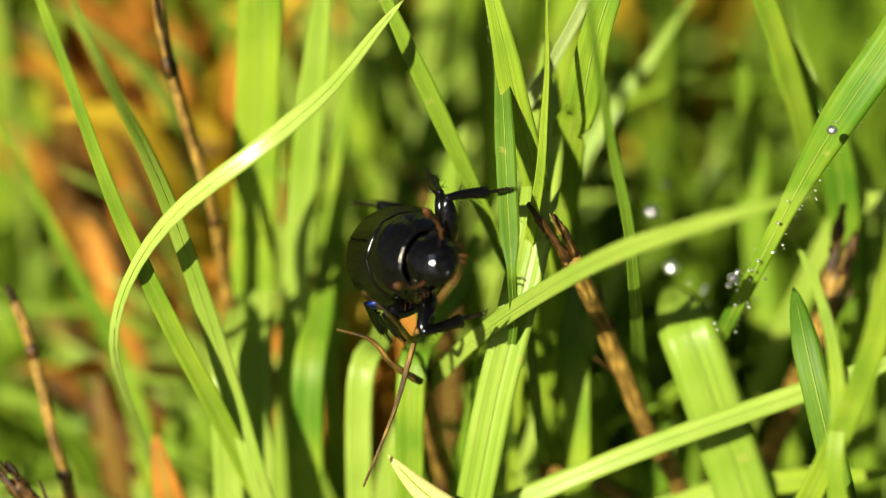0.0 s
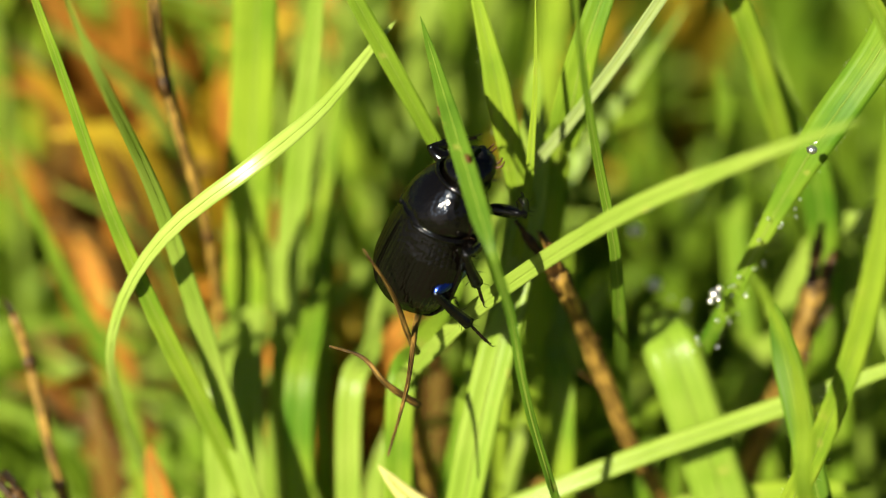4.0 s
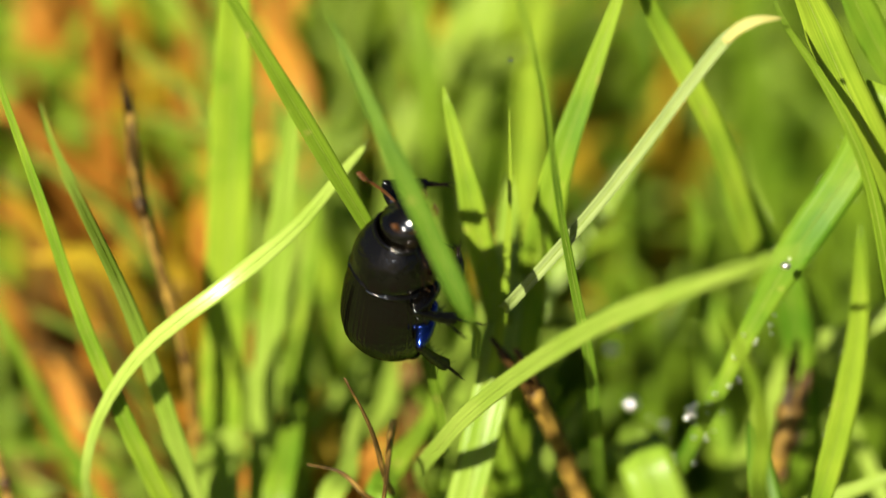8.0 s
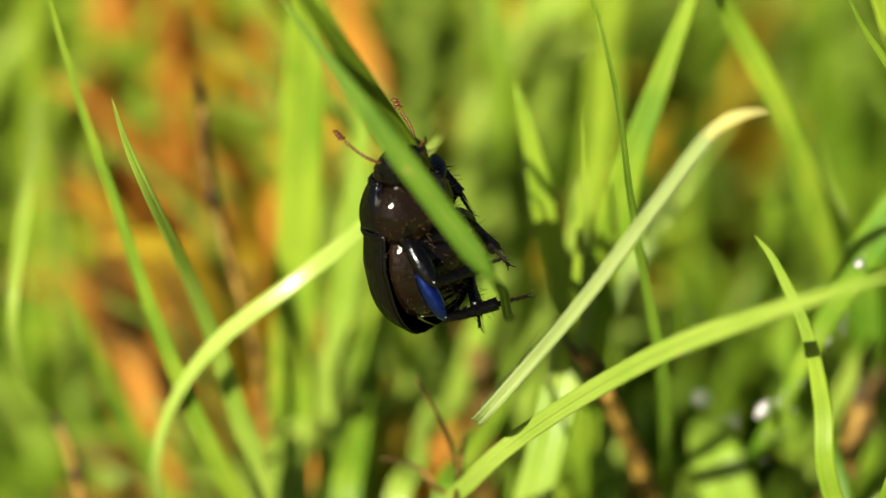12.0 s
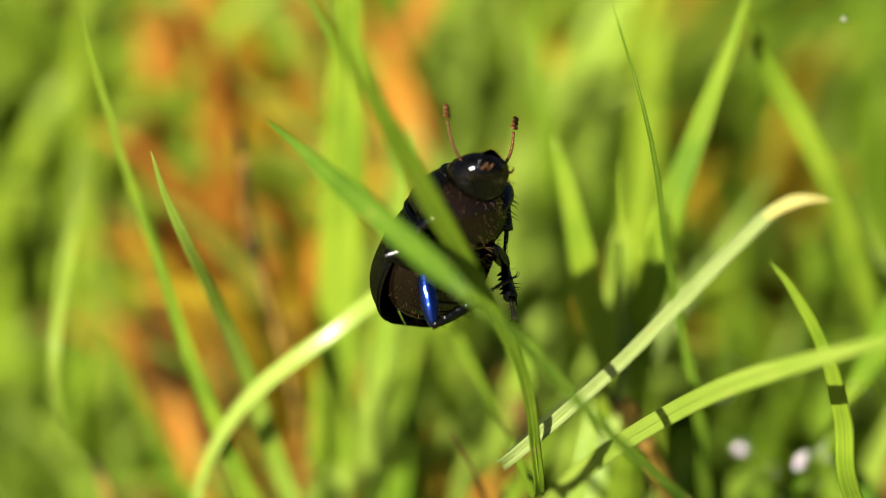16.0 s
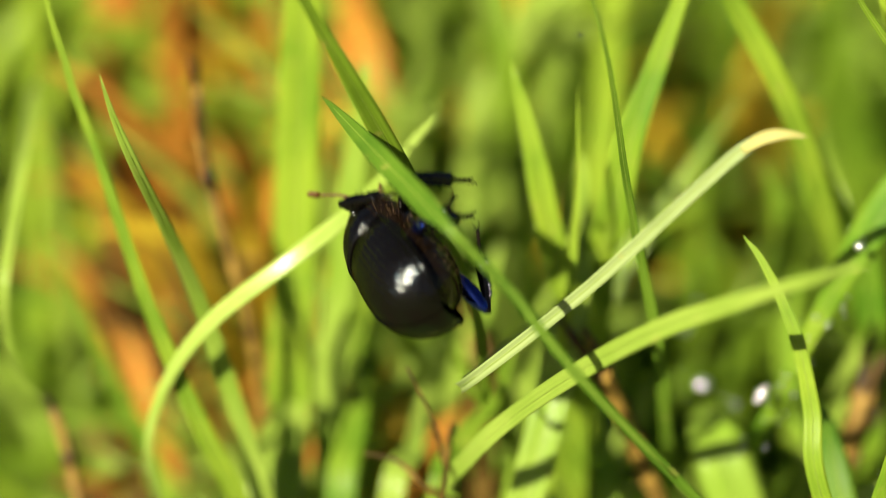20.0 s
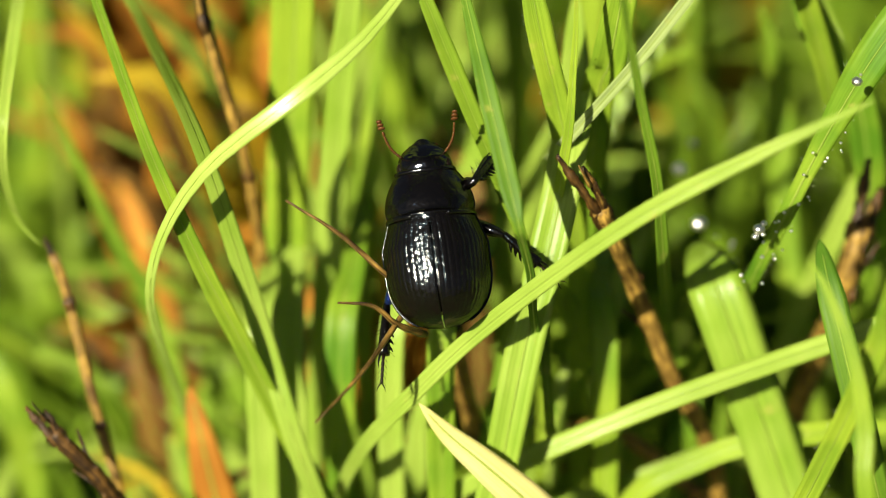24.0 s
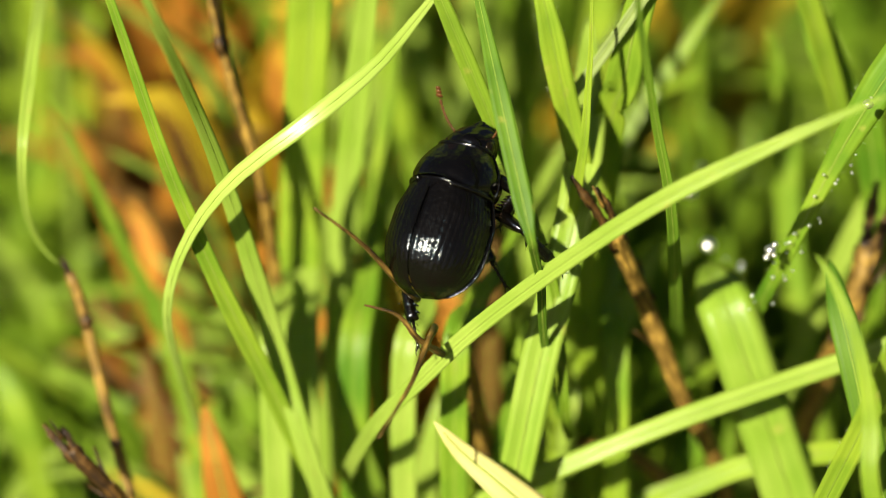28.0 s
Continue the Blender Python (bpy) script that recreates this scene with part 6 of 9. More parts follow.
    walk(thigh, [(0, pose(0.0026, 0.0046, -0.0026, -1.8, 0.44, -65.85)),
        (0.5, pose(0.0026, 0.0046, -0.0026, 8.61, 0.42, -56.47)),
        (1, pose(0.0026, 0.0046, -0.0026, 21.23, -0.93, -49.26)),
        (1.5, pose(0.0026, 0.0046, -0.0026, 9.27, 0.09, -53.85)),
        (2, pose(0.0026, 0.0046, -0.0026, -7.36, 0, -53.21)),
        (2.5, pose(0.0026, 0.0046, -0.0026, 0.93, 1.44, -77.56)),
        (3.5, pose(0.0026, 0.0046, -0.0026, -17.33, -1.77, -70.43)),
        (4.5, pose(0.0026, 0.0046, -0.0026, -35.04, 0.18, -52.43)),
        (5, pose(0.0026, 0.0046, -0.0026, -24.64, -1.44, -61.77)),
        (5.5, pose(0.0026, 0.0046, -0.0026, -4.9, -3.21, -76.74)),
        (6, pose(0.0026, 0.0046, -0.0026, -24.87, 0.38, -17.23)),
        (6.5, pose(0.0026, 0.0046, -0.0026, -16.11, -8.56, -33.59)),
        (7, pose(0.0026, 0.0046, -0.0026, -20.77, -14.29, -54.28)),
        (7.5, pose(0.0026, 0.0046, -0.0026, -19.5, -8.89, -75.32)),
        (8, pose(0.0026, 0.0046, -0.0026, -8.63, -3.24, -102.61)),
        (8.5, pose(0.0026, 0.0046, -0.0026, -6.38, -5.4, -103.75)),
        (8.75, pose(0.0026, 0.0046, -0.0026, 33.49, -3.81, -68.01)),
        (9, pose(0.0026, 0.0046, -0.0026, 66.38, -25.97, -36.12)),
        (9.25, pose(0.0026, 0.0046, -0.0026, 33.05, -13.05, -51.82)),
        (9.5, pose(0.0026, 0.0046, -0.0026, -1.38, -10.47, -71.85)),
        (10, pose(0.0026, 0.0046, -0.0026, -1.77, -12.91, -75.54)),
        (10.5, pose(0.0026, 0.0046, -0.0026, -16.54, -7.84, -73.9)),
        (11, pose(0.0026, 0.0046, -0.0026, -29.67, -4.54, -69.98)),
        (11.5, pose(0.0026, 0.0046, -0.0026, -59.59, -25.9, -85.93)),
        (11.75, pose(0.0026, 0.0046, -0.0026, -26.64, -37.26, -131.86)),
        (12, pose(0.0026, 0.0046, -0.0026, 3.94, -23.15, -174.29)),
        (12.25, pose(0.0026, 0.0046, -0.0026, 87.71, -75.13, 51.62)),
        (12.5, pose(0.0026, 0.0046, -0.0026, 113.35, -10.65, -29.17)),
        (13, pose(0.0026, 0.0046, -0.0026, 67.03, -12.73, -2.54)),
        (13.5, pose(0.0026, 0.0046, -0.0026, 55.75, -35.5, 48.29)),
        (14, pose(0.0026, 0.0046, -0.0026, 100.18, -3.18, -34.9)),
        (14.5, pose(0.0026, 0.0046, -0.0026, 78.84, 46.31, -110.37)),
        (15.5, pose(0.0026, 0.0046, -0.0026, 12.81, 9.9, -144.17)),
        (16, pose(0.0026, 0.0046, -0.0026, 9.33, 7.01, -148.8)),
        (16.25, pose(0.0026, 0.0046, -0.0026, -31.07, -17.38, -113.95)),
        (16.5, pose(0.0026, 0.0046, -0.0026, -78, -10.18, -69.5)),
        (17, pose(0.0026, 0.0046, -0.0026, -81.54, 26.27, -19.77)),
        (17.5, pose(0.0026, 0.0046, -0.0026, -57.49, 7.57, -37.6)),
        (17.7, pose(0.0026, 0.0046, -0.0026, -8.68, 2.7, 31.57)),
        (17.75, pose(0.0026, 0.0046, -0.0026, -6.78, 0.04, -48.57)),
        (17.8, pose(0.0026, 0.0046, -0.0026, -3.83, 1.46, -128.72)),
        (17.9, pose(0.0026, 0.0046, -0.0026, -6.2, -0.33, -120.57)),
        (18, pose(0.0026, 0.0046, -0.0026, -2.94, 2.06, -126.45)),
        (18.1, pose(0.0026, 0.0046, -0.0026, 7.63, 6.88, -107.55)),
        (18.2, pose(0.0026, 0.0046, -0.0026, 8.2, 8.79, -117.55)),
        (18.3, pose(0.0026, 0.0046, -0.0026, 12.33, 9.19, -106.82)),
        (18.5, pose(0.0026, 0.0046, -0.0026, 20.16, 8.11, -87.42)),
        (18.7, pose(0.0026, 0.0046, -0.0026, 19.17, 7.73, -87.17)),
        (19, pose(0.0026, 0.0046, -0.0026, 14.68, 6.71, -89.24)),
        (19.3, pose(0.0026, 0.0046, -0.0026, 29.33, 8.25, -78.86)),
        (19.5, pose(0.0026, 0.0046, -0.0026, 38.65, 7.08, -70.39)),
        (20, pose(0.0026, 0.0046, -0.0026, 50.11, -10.46, -33.51)),
        (20.2, pose(0.0026, 0.0046, -0.0026, 20.45, 4.37, -71.78)),
        (20.4, pose(0.0026, 0.0046, -0.0026, 84.58, -8.03, -45.15)),
        (20.6, pose(0.0026, 0.0046, -0.0026, 92.1, -20.28, -35.4)),
        (20.8, pose(0.0026, 0.0046, -0.0026, 67.66, -5.92, -37.34)),
        (21, pose(0.0026, 0.0046, -0.0026, 16.68, 20.31, -55.17)),
        (21.2, pose(0.0026, 0.0046, -0.0026, 12.76, 13.84, -103.77)),
        (21.5, pose(0.0026, 0.0046, -0.0026, 75.17, 12.89, -65.22)),
        (22, pose(0.0026, 0.0046, -0.0026, 2.92, 2.63, -86.97)),
        (22.5, pose(0.0026, 0.0046, -0.0026, 18.62, 5.59, -78.64)),
        (24.5, pose(0.0026, 0.0046, -0.0026, 67.81, 13.74, -71.46)),
        (25, pose(0.0026, 0.0046, -0.0026, 67.78, 13.73, -71.45)),
        (25.5, pose(0.0026, 0.0046, -0.0026, 65.49, 12.99, -71.2)),
        (26, pose(0.0026, 0.0046, -0.0026, 62.97, 12.21, -70.92)),
        (26.5, pose(0.0026, 0.0046, -0.0026, 63.74, 13.2, -72.08)),
        (27, pose(0.0026, 0.0046, -0.0026, 64.23, 14.23, -73.36)),
        (27.5, pose(0.0026, 0.0046, -0.0026, 50.68, 4.15, -60.87)),
        (28, pose(0.0026, 0.0046, -0.0026, 15.77, 11.67, -109.77))])
    rows = [(0, pose(0, 0.0044, 0, -124.22, 12.32, 6.54)),
        (0.5, pose(0, 0.0044, 0, -126.74, 36.2, 18.61)),
        (1, pose(0, 0.0044, 0, -87.2, 61.9, 64.4)),
        (1.5, pose(0, 0.0044, 0, -102.83, 34.13, 27.52)),
        (2, pose(0, 0.0044, 0, -76.97, 16.02, 20.07)),
        (2.5, pose(0, 0.0044, 0, -125.85, -10.31, -5.28)),
        (3.5, pose(0, 0.0044, 0, -125.76, 6.23, 3.19)),
        (4.5, pose(0, 0.0044, 0, -113.8, 22.96, 15.08)),
        (5, pose(0, 0.0044, 0, -116.25, 15.44, 9.63)),
        (5.5, pose(0, 0.0044, 0, -116.03, -2.01, -1.26)),
        (6, pose(0, 0.0044, 0, -43.47, 12.72, 31.24)),
        (6.5, pose(0, 0.0044, 0, -76.97, 33.84, 41.88)),
        (7, pose(0, 0.0044, 0, -118.54, 31.12, 18.8)),
        (7.5, pose(0, 0.0044, 0, -135.36, 6.74, 2.77)),
        (8, pose(0, 0.0044, 0, -128.46, -40.63, -20.27)),
        (8.5, pose(0, 0.0044, 0, -145.59, -42.45, -13.72)),
        (8.75, pose(0, 0.0044, 0, -151.87, -83.69, -25.29)),
        (9, pose(0, 0.0044, 0, 16.02, -54.9, 149.68)),
        (9.25, pose(0, 0.0044, 0, -171.25, -55.93, -4.65)),
        (9.5, pose(0, 0.0044, 0, -151.03, 10.98, 2.84)),
        (10, pose(0, 0.0044, 0, -132.03, 1.04, 0.46)),
        (10.5, pose(0, 0.0044, 0, -130.81, 3.7, 1.69)),
        (11, pose(0, 0.0044, 0, -129.25, 6.32, 3)),
        (11.5, pose(0, 0.0044, 0, -118.92, -7.01, -4.14)),
        (12, pose(0, 0.0044, 0, -62.67, -33.62, -52.78)),
        (12.25, pose(0, 0.0044, 0, -155.08, -72.67, -18.46)),
        (12.5, pose(0, 0.0044, 0, 90.44, -39.93, 39.65)),
        (13, pose(0, 0.0044, 0, 29.66, -38.93, 106.31)),
        (13.5, pose(0, 0.0044, 0, -7.2, 5.27, 72.29)),
        (14, pose(0, 0.0044, 0, 37.37, -1.23, 3.64)),
        (14.5, pose(0, 0.0044, 0, 62.4, 37.34, -58.32)),
        (15, pose(0, 0.0044, 0, 19.01, 18.94, -89.77)),
        (15.5, pose(0, 0.0044, 0, -9.8, -11.98, -101.54)),
        (16, pose(0, 0.0044, 0, -14.09, -17.24, -101.6)),
        (16.25, pose(0, 0.0044, 0, -61.77, -24.21, -39.45)),
        (16.5, pose(0, 0.0044, 0, -92.25, 9.45, 9.09)),
        (16.75, pose(0, 0.0044, 0, -51.31, 4.12, 8.57)),
        (17, pose(0, 0.0044, 0, -10.45, 0.43, 4.69)),
        (17.5, pose(0, 0.0044, 0, -76.45, 17.74, 22.41)),
        (17.7, pose(0, 0.0044, 0, -7.78, 0.57, 8.39)),
        (17.8, pose(0, 0.0044, 0, -48, -21.27, -45.74)),
        (17.9, pose(0, 0.0044, 0, -59.93, -25.28, -42.51)),
        (18, pose(0, 0.0044, 0, -50.65, -23.87, -48.14)),
        (18.1, pose(0, 0.0044, 0, -63.46, -40.65, -61.84)),
        (18.2, pose(0, 0.0044, 0, -42.96, -26.45, -61.69)),
        (18.3, pose(0, 0.0044, 0, -50.08, -34.62, -67.43)),
        (18.5, pose(0, 0.0044, 0, -78.97, -46.51, -55.09)),
        (18.7, pose(0, 0.0044, 0, -77.01, -39.71, -48.83)),
        (19, pose(0, 0.0044, 0, -70.28, -28.33, -39.45)),
        (19.3, pose(0, 0.0044, 0, -71.74, -44.22, -58.66)),
        (19.5, pose(0, 0.0044, 0, -60.54, -52.73, -80.67)),
        (20, pose(0, 0.0044, 0, -3.41, -16.79, -157.2)),
        (20.1, pose(0, 0.0044, 0, 87.03, -78.33, 81.26)),
        (20.2, pose(0, 0.0044, 0, 131.51, -8.13, 3.67)),
        (20.3, pose(0, 0.0044, 0, 79.5, -10.52, 12.64)),
        (20.4, pose(0, 0.0044, 0, 27.95, -5.04, 20.05)),
        (20.6, pose(0, 0.0044, 0, 7.77, -0.57, 8.39)),
        (20.8, pose(0, 0.0044, 0, 29.83, -11.39, 41.06)),
        (20.9, pose(0, 0.0044, 0, 16.97, -15.2, 83.63)),
        (21, pose(0, 0.0044, 0, 4.89, -9.55, 125.83)),
        (21.2, pose(0, 0.0044, 0, -1.26, 4.3, 147.39)),
        (21.35, pose(0, 0.0044, 0, -67.5, 50.72, 70.71)),
        (21.5, pose(0, 0.0044, 0, -127.49, -0.3, -0.15)),
        (21.75, pose(0, 0.0044, 0, -69.17, -1.32, -1.92)),
        (22, pose(0, 0.0044, 0, -10.84, -0.35, -3.72)),
        (22.5, pose(0, 0.0044, 0, -38.28, -4.52, -12.98)),
        (23.5, pose(0, 0.0044, 0, -85.71, 5.9, 6.36)),
        (24.5, pose(0, 0.0044, 0, -131.65, 27.1, 12.35)),
        (25, pose(0, 0.0044, 0, -131.61, 27.06, 12.34)),
        (25.5, pose(0, 0.0044, 0, -132.52, 27.01, 12.06)),
        (26, pose(0, 0.0044, 0, -133.24, 26.97, 11.84)),
        (26.5, pose(0, 0.0044, 0, -131.45, 31.74, 14.61)),
        (27, pose(0, 0.0044, 0, -128.92, 36.59, 17.95)),
        (27.25, pose(0, 0.0044, 0, -139.94, -15.04, -5.51)),
        (27.5, pose(0, 0.0044, 0, -120.03, -66, -41.08)),
        (28, pose(0, 0.0044, 0, -38.69, -44.27, -98.41))]
    walk(shin, rows)
    walk(foot, rows)
    thigh, shin, foot = LEGS["middle", -1]
    walk(thigh, [(0, pose(-0.0032, 0.0012, -0.0032, 32.09, -1.76, 95.14)),
        (0.5, pose(-0.0032, 0.0012, -0.0032, 49.83, 6.35, 77.97)),
        (1, pose(-0.0032, 0.0012, -0.0032, 68.69, -4.64, 96.11)),
        (1.5, pose(-0.0032, 0.0012, -0.0032, 50.63, 5.32, 80.09)),
        (2, pose(-0.0032, 0.0012, -0.0032, 33.78, -1.69, 94.72)),
        (2.5, pose(-0.0032, 0.0012, -0.0032, 34.7, -2.15, 95.82)),
        (3.5, pose(-0.0032, 0.0012, -0.0032, 26.53, -5.12, 107.6)),
        (4.5, pose(-0.0032, 0.0012, -0.0032, 2.37, -2.3, 121.74)),
        (5, pose(-0.0032, 0.0012, -0.0032, 2.56, -2.35, 121.72)),
        (5.5, pose(-0.0032, 0.0012, -0.0032, 3.51, 0.83, 119.48)),
        (6, pose(-0.0032, 0.0012, -0.0032, 4.39, 4.86, 118.83)),
        (6.5, pose(-0.0032, 0.0012, -0.0032, 3.93, 8.7, 117.5)),
        (7, pose(-0.0032, 0.0012, -0.0032, 3.22, 12.4, 115.93)),
        (7.5, pose(-0.0032, 0.0012, -0.0032, 3.5, 4.07, 117.21)),
        (8, pose(-0.0032, 0.0012, -0.0032, 3.82, -0.86, 120.73)),
        (8.5, pose(-0.0032, 0.0012, -0.0032, 2.16, 2.79, 119.81)),
        (9, pose(-0.0032, 0.0012, -0.0032, -0.12, 8.27, 118.9)),
        (9.5, pose(-0.0032, 0.0012, -0.0032, 1.26, 8.25, 117.71)),
        (10, pose(-0.0032, 0.0012, -0.0032, 1.74, 10.81, 119.54)),
        (10.5, pose(-0.0032, 0.0012, -0.0032, 10.05, 2.72, 119.24)),
        (11, pose(-0.0032, 0.0012, -0.0032, 17.58, -2.66, 120.72)),
        (11.5, pose(-0.0032, 0.0012, -0.0032, 21.51, -1.03, 123.7)),
        (12, pose(-0.0032, 0.0012, -0.0032, 24.81, -0.93, 131.76)),
        (12.5, pose(-0.0032, 0.0012, -0.0032, 28.43, -4.89, 131.48)),
        (13, pose(-0.0032, 0.0012, -0.0032, 29.14, -6.85, 131.98)),
        (13.5, pose(-0.0032, 0.0012, -0.0032, 27.63, -7.66, 130.54)),
        (14.5, pose(-0.0032, 0.0012, -0.0032, 27, -7.91, 126.11)),
        (15.5, pose(-0.0032, 0.0012, -0.0032, 23.08, -9.42, 123.56)),
        (16, pose(-0.0032, 0.0012, -0.0032, 23.09, -10.17, 122.87)),
        (16.5, pose(-0.0032, 0.0012, -0.0032, 14.66, -6.78, 121.75)),
        (17, pose(-0.0032, 0.0012, -0.0032, 6.14, -3.38, 121.75)),
        (17.5, pose(-0.0032, 0.0012, -0.0032, 4.98, -3.4, 125.17)),
        (17.7, pose(-0.0032, 0.0012, -0.0032, 4.05, -3.41, 128.43)),
        (17.8, pose(-0.0032, 0.0012, -0.0032, 3.45, -3.35, 130.16)),
        (17.9, pose(-0.0032, 0.0012, -0.0032, -0.82, -1.77, 129.71)),
        (18, pose(-0.0032, 0.0012, -0.0032, -4.84, -0.38, 136.79)),
        (18.1, pose(-0.0032, 0.0012, -0.0032, -7, 0.45, 128.53)),
        (18.2, pose(-0.0032, 0.0012, -0.0032, -18.2, 6.69, 146.24)),
        (18.3, pose(-0.0032, 0.0012, -0.0032, -26, 11.96, 150.72)),
        (18.5, pose(-0.0032, 0.0012, -0.0032, -47.38, 27.07, 154.64)),
        (18.7, pose(-0.0032, 0.0012, -0.0032, -35.75, 16.78, 147.6)),
        (19, pose(-0.0032, 0.0012, -0.0032, -52.93, 11.64, 116.27)),
        (19.3, pose(-0.0032, 0.0012, -0.0032, -54.76, -4.04, 81.16)),
        (19.5, pose(-0.0032, 0.0012, -0.0032, -34.41, -11.09, 48.44)),
        (20, pose(-0.0032, 0.0012, -0.0032, 6.69, 8.35, 22.19)),
        (20.2, pose(-0.0032, 0.0012, -0.0032, -3.25, 1.41, 30.37)),
        (20.4, pose(-0.0032, 0.0012, -0.0032, -15.21, -4.17, 42.62)),
        (20.6, pose(-0.0032, 0.0012, -0.0032, -26.54, -6.03, 58.02)),
        (20.8, pose(-0.0032, 0.0012, -0.0032, -25.89, -1.82, 73.06)),
        (21, pose(-0.0032, 0.0012, -0.0032, 0.04, 1.23, 86.71)),
        (21.2, pose(-0.0032, 0.0012, -0.0032, -6.85, -1.4, 96.63)),
        (21.5, pose(-0.0032, 0.0012, -0.0032, -15.96, 0.44, 101.89)),
        (21.75, pose(-0.0032, 0.0012, -0.0032, -6.88, 1.13, 26.8)),
        (22, pose(-0.0032, 0.0012, -0.0032, -1.54, 10.74, -47.67)),
        (28, pose(-0.0032, 0.0012, -0.0032, -1.54, 10.74, -47.67))])
    rows = [(0, pose(0, 0.0046, 0, -8.32, 5.51, 67)),
        (0.5, pose(0, 0.0046, 0, -37.47, 31.02, 78.59)),
        (1, pose(0, 0.0046, 0, -111.6, 15.3, 10.43)),
        (1.5, pose(0, 0.0046, 0, -44.64, 39.16, 81.8)),
        (2, pose(0, 0.0046, 0, -18.75, 17.81, 87.02)),
        (2.5, pose(0, 0.0046, 0, -29.03, 28.66, 89.23)),
        (3.5, pose(0, 0.0046, 0, -61.82, 42.94, 66.61)),
        (4.5, pose(0, 0.0046, 0, -87.24, 31.16, 32.62)),
        (5, pose(0, 0.0046, 0, -87.5, 31.56, 32.89)),
        (5.5, pose(0, 0.0046, 0, -87.76, 31.96, 33.17)),
        (6, pose(0, 0.0046, 0, -88.02, 32.36, 33.44)),
        (6.5, pose(0, 0.0046, 0, -88.26, 32.77, 33.72)),
        (7, pose(0, 0.0046, 0, -88.5, 33.17, 34)),
        (7.5, pose(0, 0.0046, 0, -88.73, 33.58, 34.29)),
        (8, pose(0, 0.0046, 0, -88.95, 33.98, 34.57)),
        (8.5, pose(0, 0.0046, 0, -89.16, 34.39, 34.86)),
        (9, pose(0, 0.0046, 0, -89.37, 34.79, 35.16)),
        (9.5, pose(0, 0.0046, 0, -89.56, 35.2, 35.45)),
        (10, pose(0, 0.0046, 0, -89.75, 35.61, 35.75)),
        (10.5, pose(0, 0.0046, 0, -89.93, 36.01, 36.06)),
        (11, pose(0, 0.0046, 0, -90.1, 36.42, 36.36)),
        (11.5, pose(0, 0.0046, 0, -90.26, 36.83, 36.67)),
        (12, pose(0, 0.0046, 0, -90.42, 37.24, 36.99)),
        (12.5, pose(0, 0.0046, 0, -90.56, 37.65, 37.31)),
        (13, pose(0, 0.0046, 0, -90.7, 38.06, 37.63)),
        (13.5, pose(0, 0.0046, 0, -90.82, 38.47, 37.96)),
        (14.5, pose(0, 0.0046, 0, -91.05, 39.29, 38.63)),
        (15.5, pose(0, 0.0046, 0, -91.23, 40.11, 39.33)),
        (16, pose(0, 0.0046, 0, -91.31, 40.53, 39.68)),
        (16.5, pose(0, 0.0046, 0, -91.37, 40.94, 40.05)),
        (17, pose(0, 0.0046, 0, -91.42, 41.35, 40.42)),
        (17.5, pose(0, 0.0046, 0, -83.58, 43.12, 47.7)),
        (17.7, pose(0, 0.0046, 0, -73.3, 40.66, 52.94)),
        (17.8, pose(0, 0.0046, 0, -68.92, 38.9, 54.46)),
        (17.9, pose(0, 0.0046, 0, -80.08, 37.82, 44.36)),
        (18, pose(0, 0.0046, 0, -66.09, 30.84, 45.96)),
        (18.1, pose(0, 0.0046, 0, -92.16, 33.5, 32.33)),
        (18.2, pose(0, 0.0046, 0, -65.04, 24.02, 36.9)),
        (18.3, pose(0, 0.0046, 0, -58.49, 17.19, 30.21)),
        (18.5, pose(0, 0.0046, 0, -33.12, 3.52, 11.79)),
        (18.7, pose(0, 0.0046, 0, -72.31, 18.36, 24.94)),
        (19, pose(0, 0.0046, 0, -111.28, 3.19, 2.18)),
        (19.3, pose(0, 0.0046, 0, -107.86, -27.19, -19.98)),
        (19.5, pose(0, 0.0046, 0, -79.43, -44.52, -52.46)),
        (20, pose(0, 0.0046, 0, -22.44, -24.78, -95.84)),
        (20.2, pose(0, 0.0046, 0, -29.03, -32.28, -96.38)),
        (20.4, pose(0, 0.0046, 0, -39.85, -40.95, -91.69)),
        (20.6, pose(0, 0.0046, 0, -56.94, -48.48, -79.41)),
        (20.8, pose(0, 0.0046, 0, -79.71, -51.45, -59.98)),
        (21, pose(0, 0.0046, 0, -101.43, -48.25, -40.24)),
        (21.2, pose(0, 0.0046, 0, -116.45, -40.82, -25.96)),
        (21.5, pose(0, 0.0046, 0, -127.49, -27.99, -14.02)),
        (22, pose(0, 0.0046, 0, -129.01, -15.97, -7.65)),
        (28, pose(0, 0.0046, 0, -129.01, -15.97, -7.65))]
    walk(shin, rows)
    walk(foot, rows)
    thigh, shin, foot = LEGS["middle", 1]
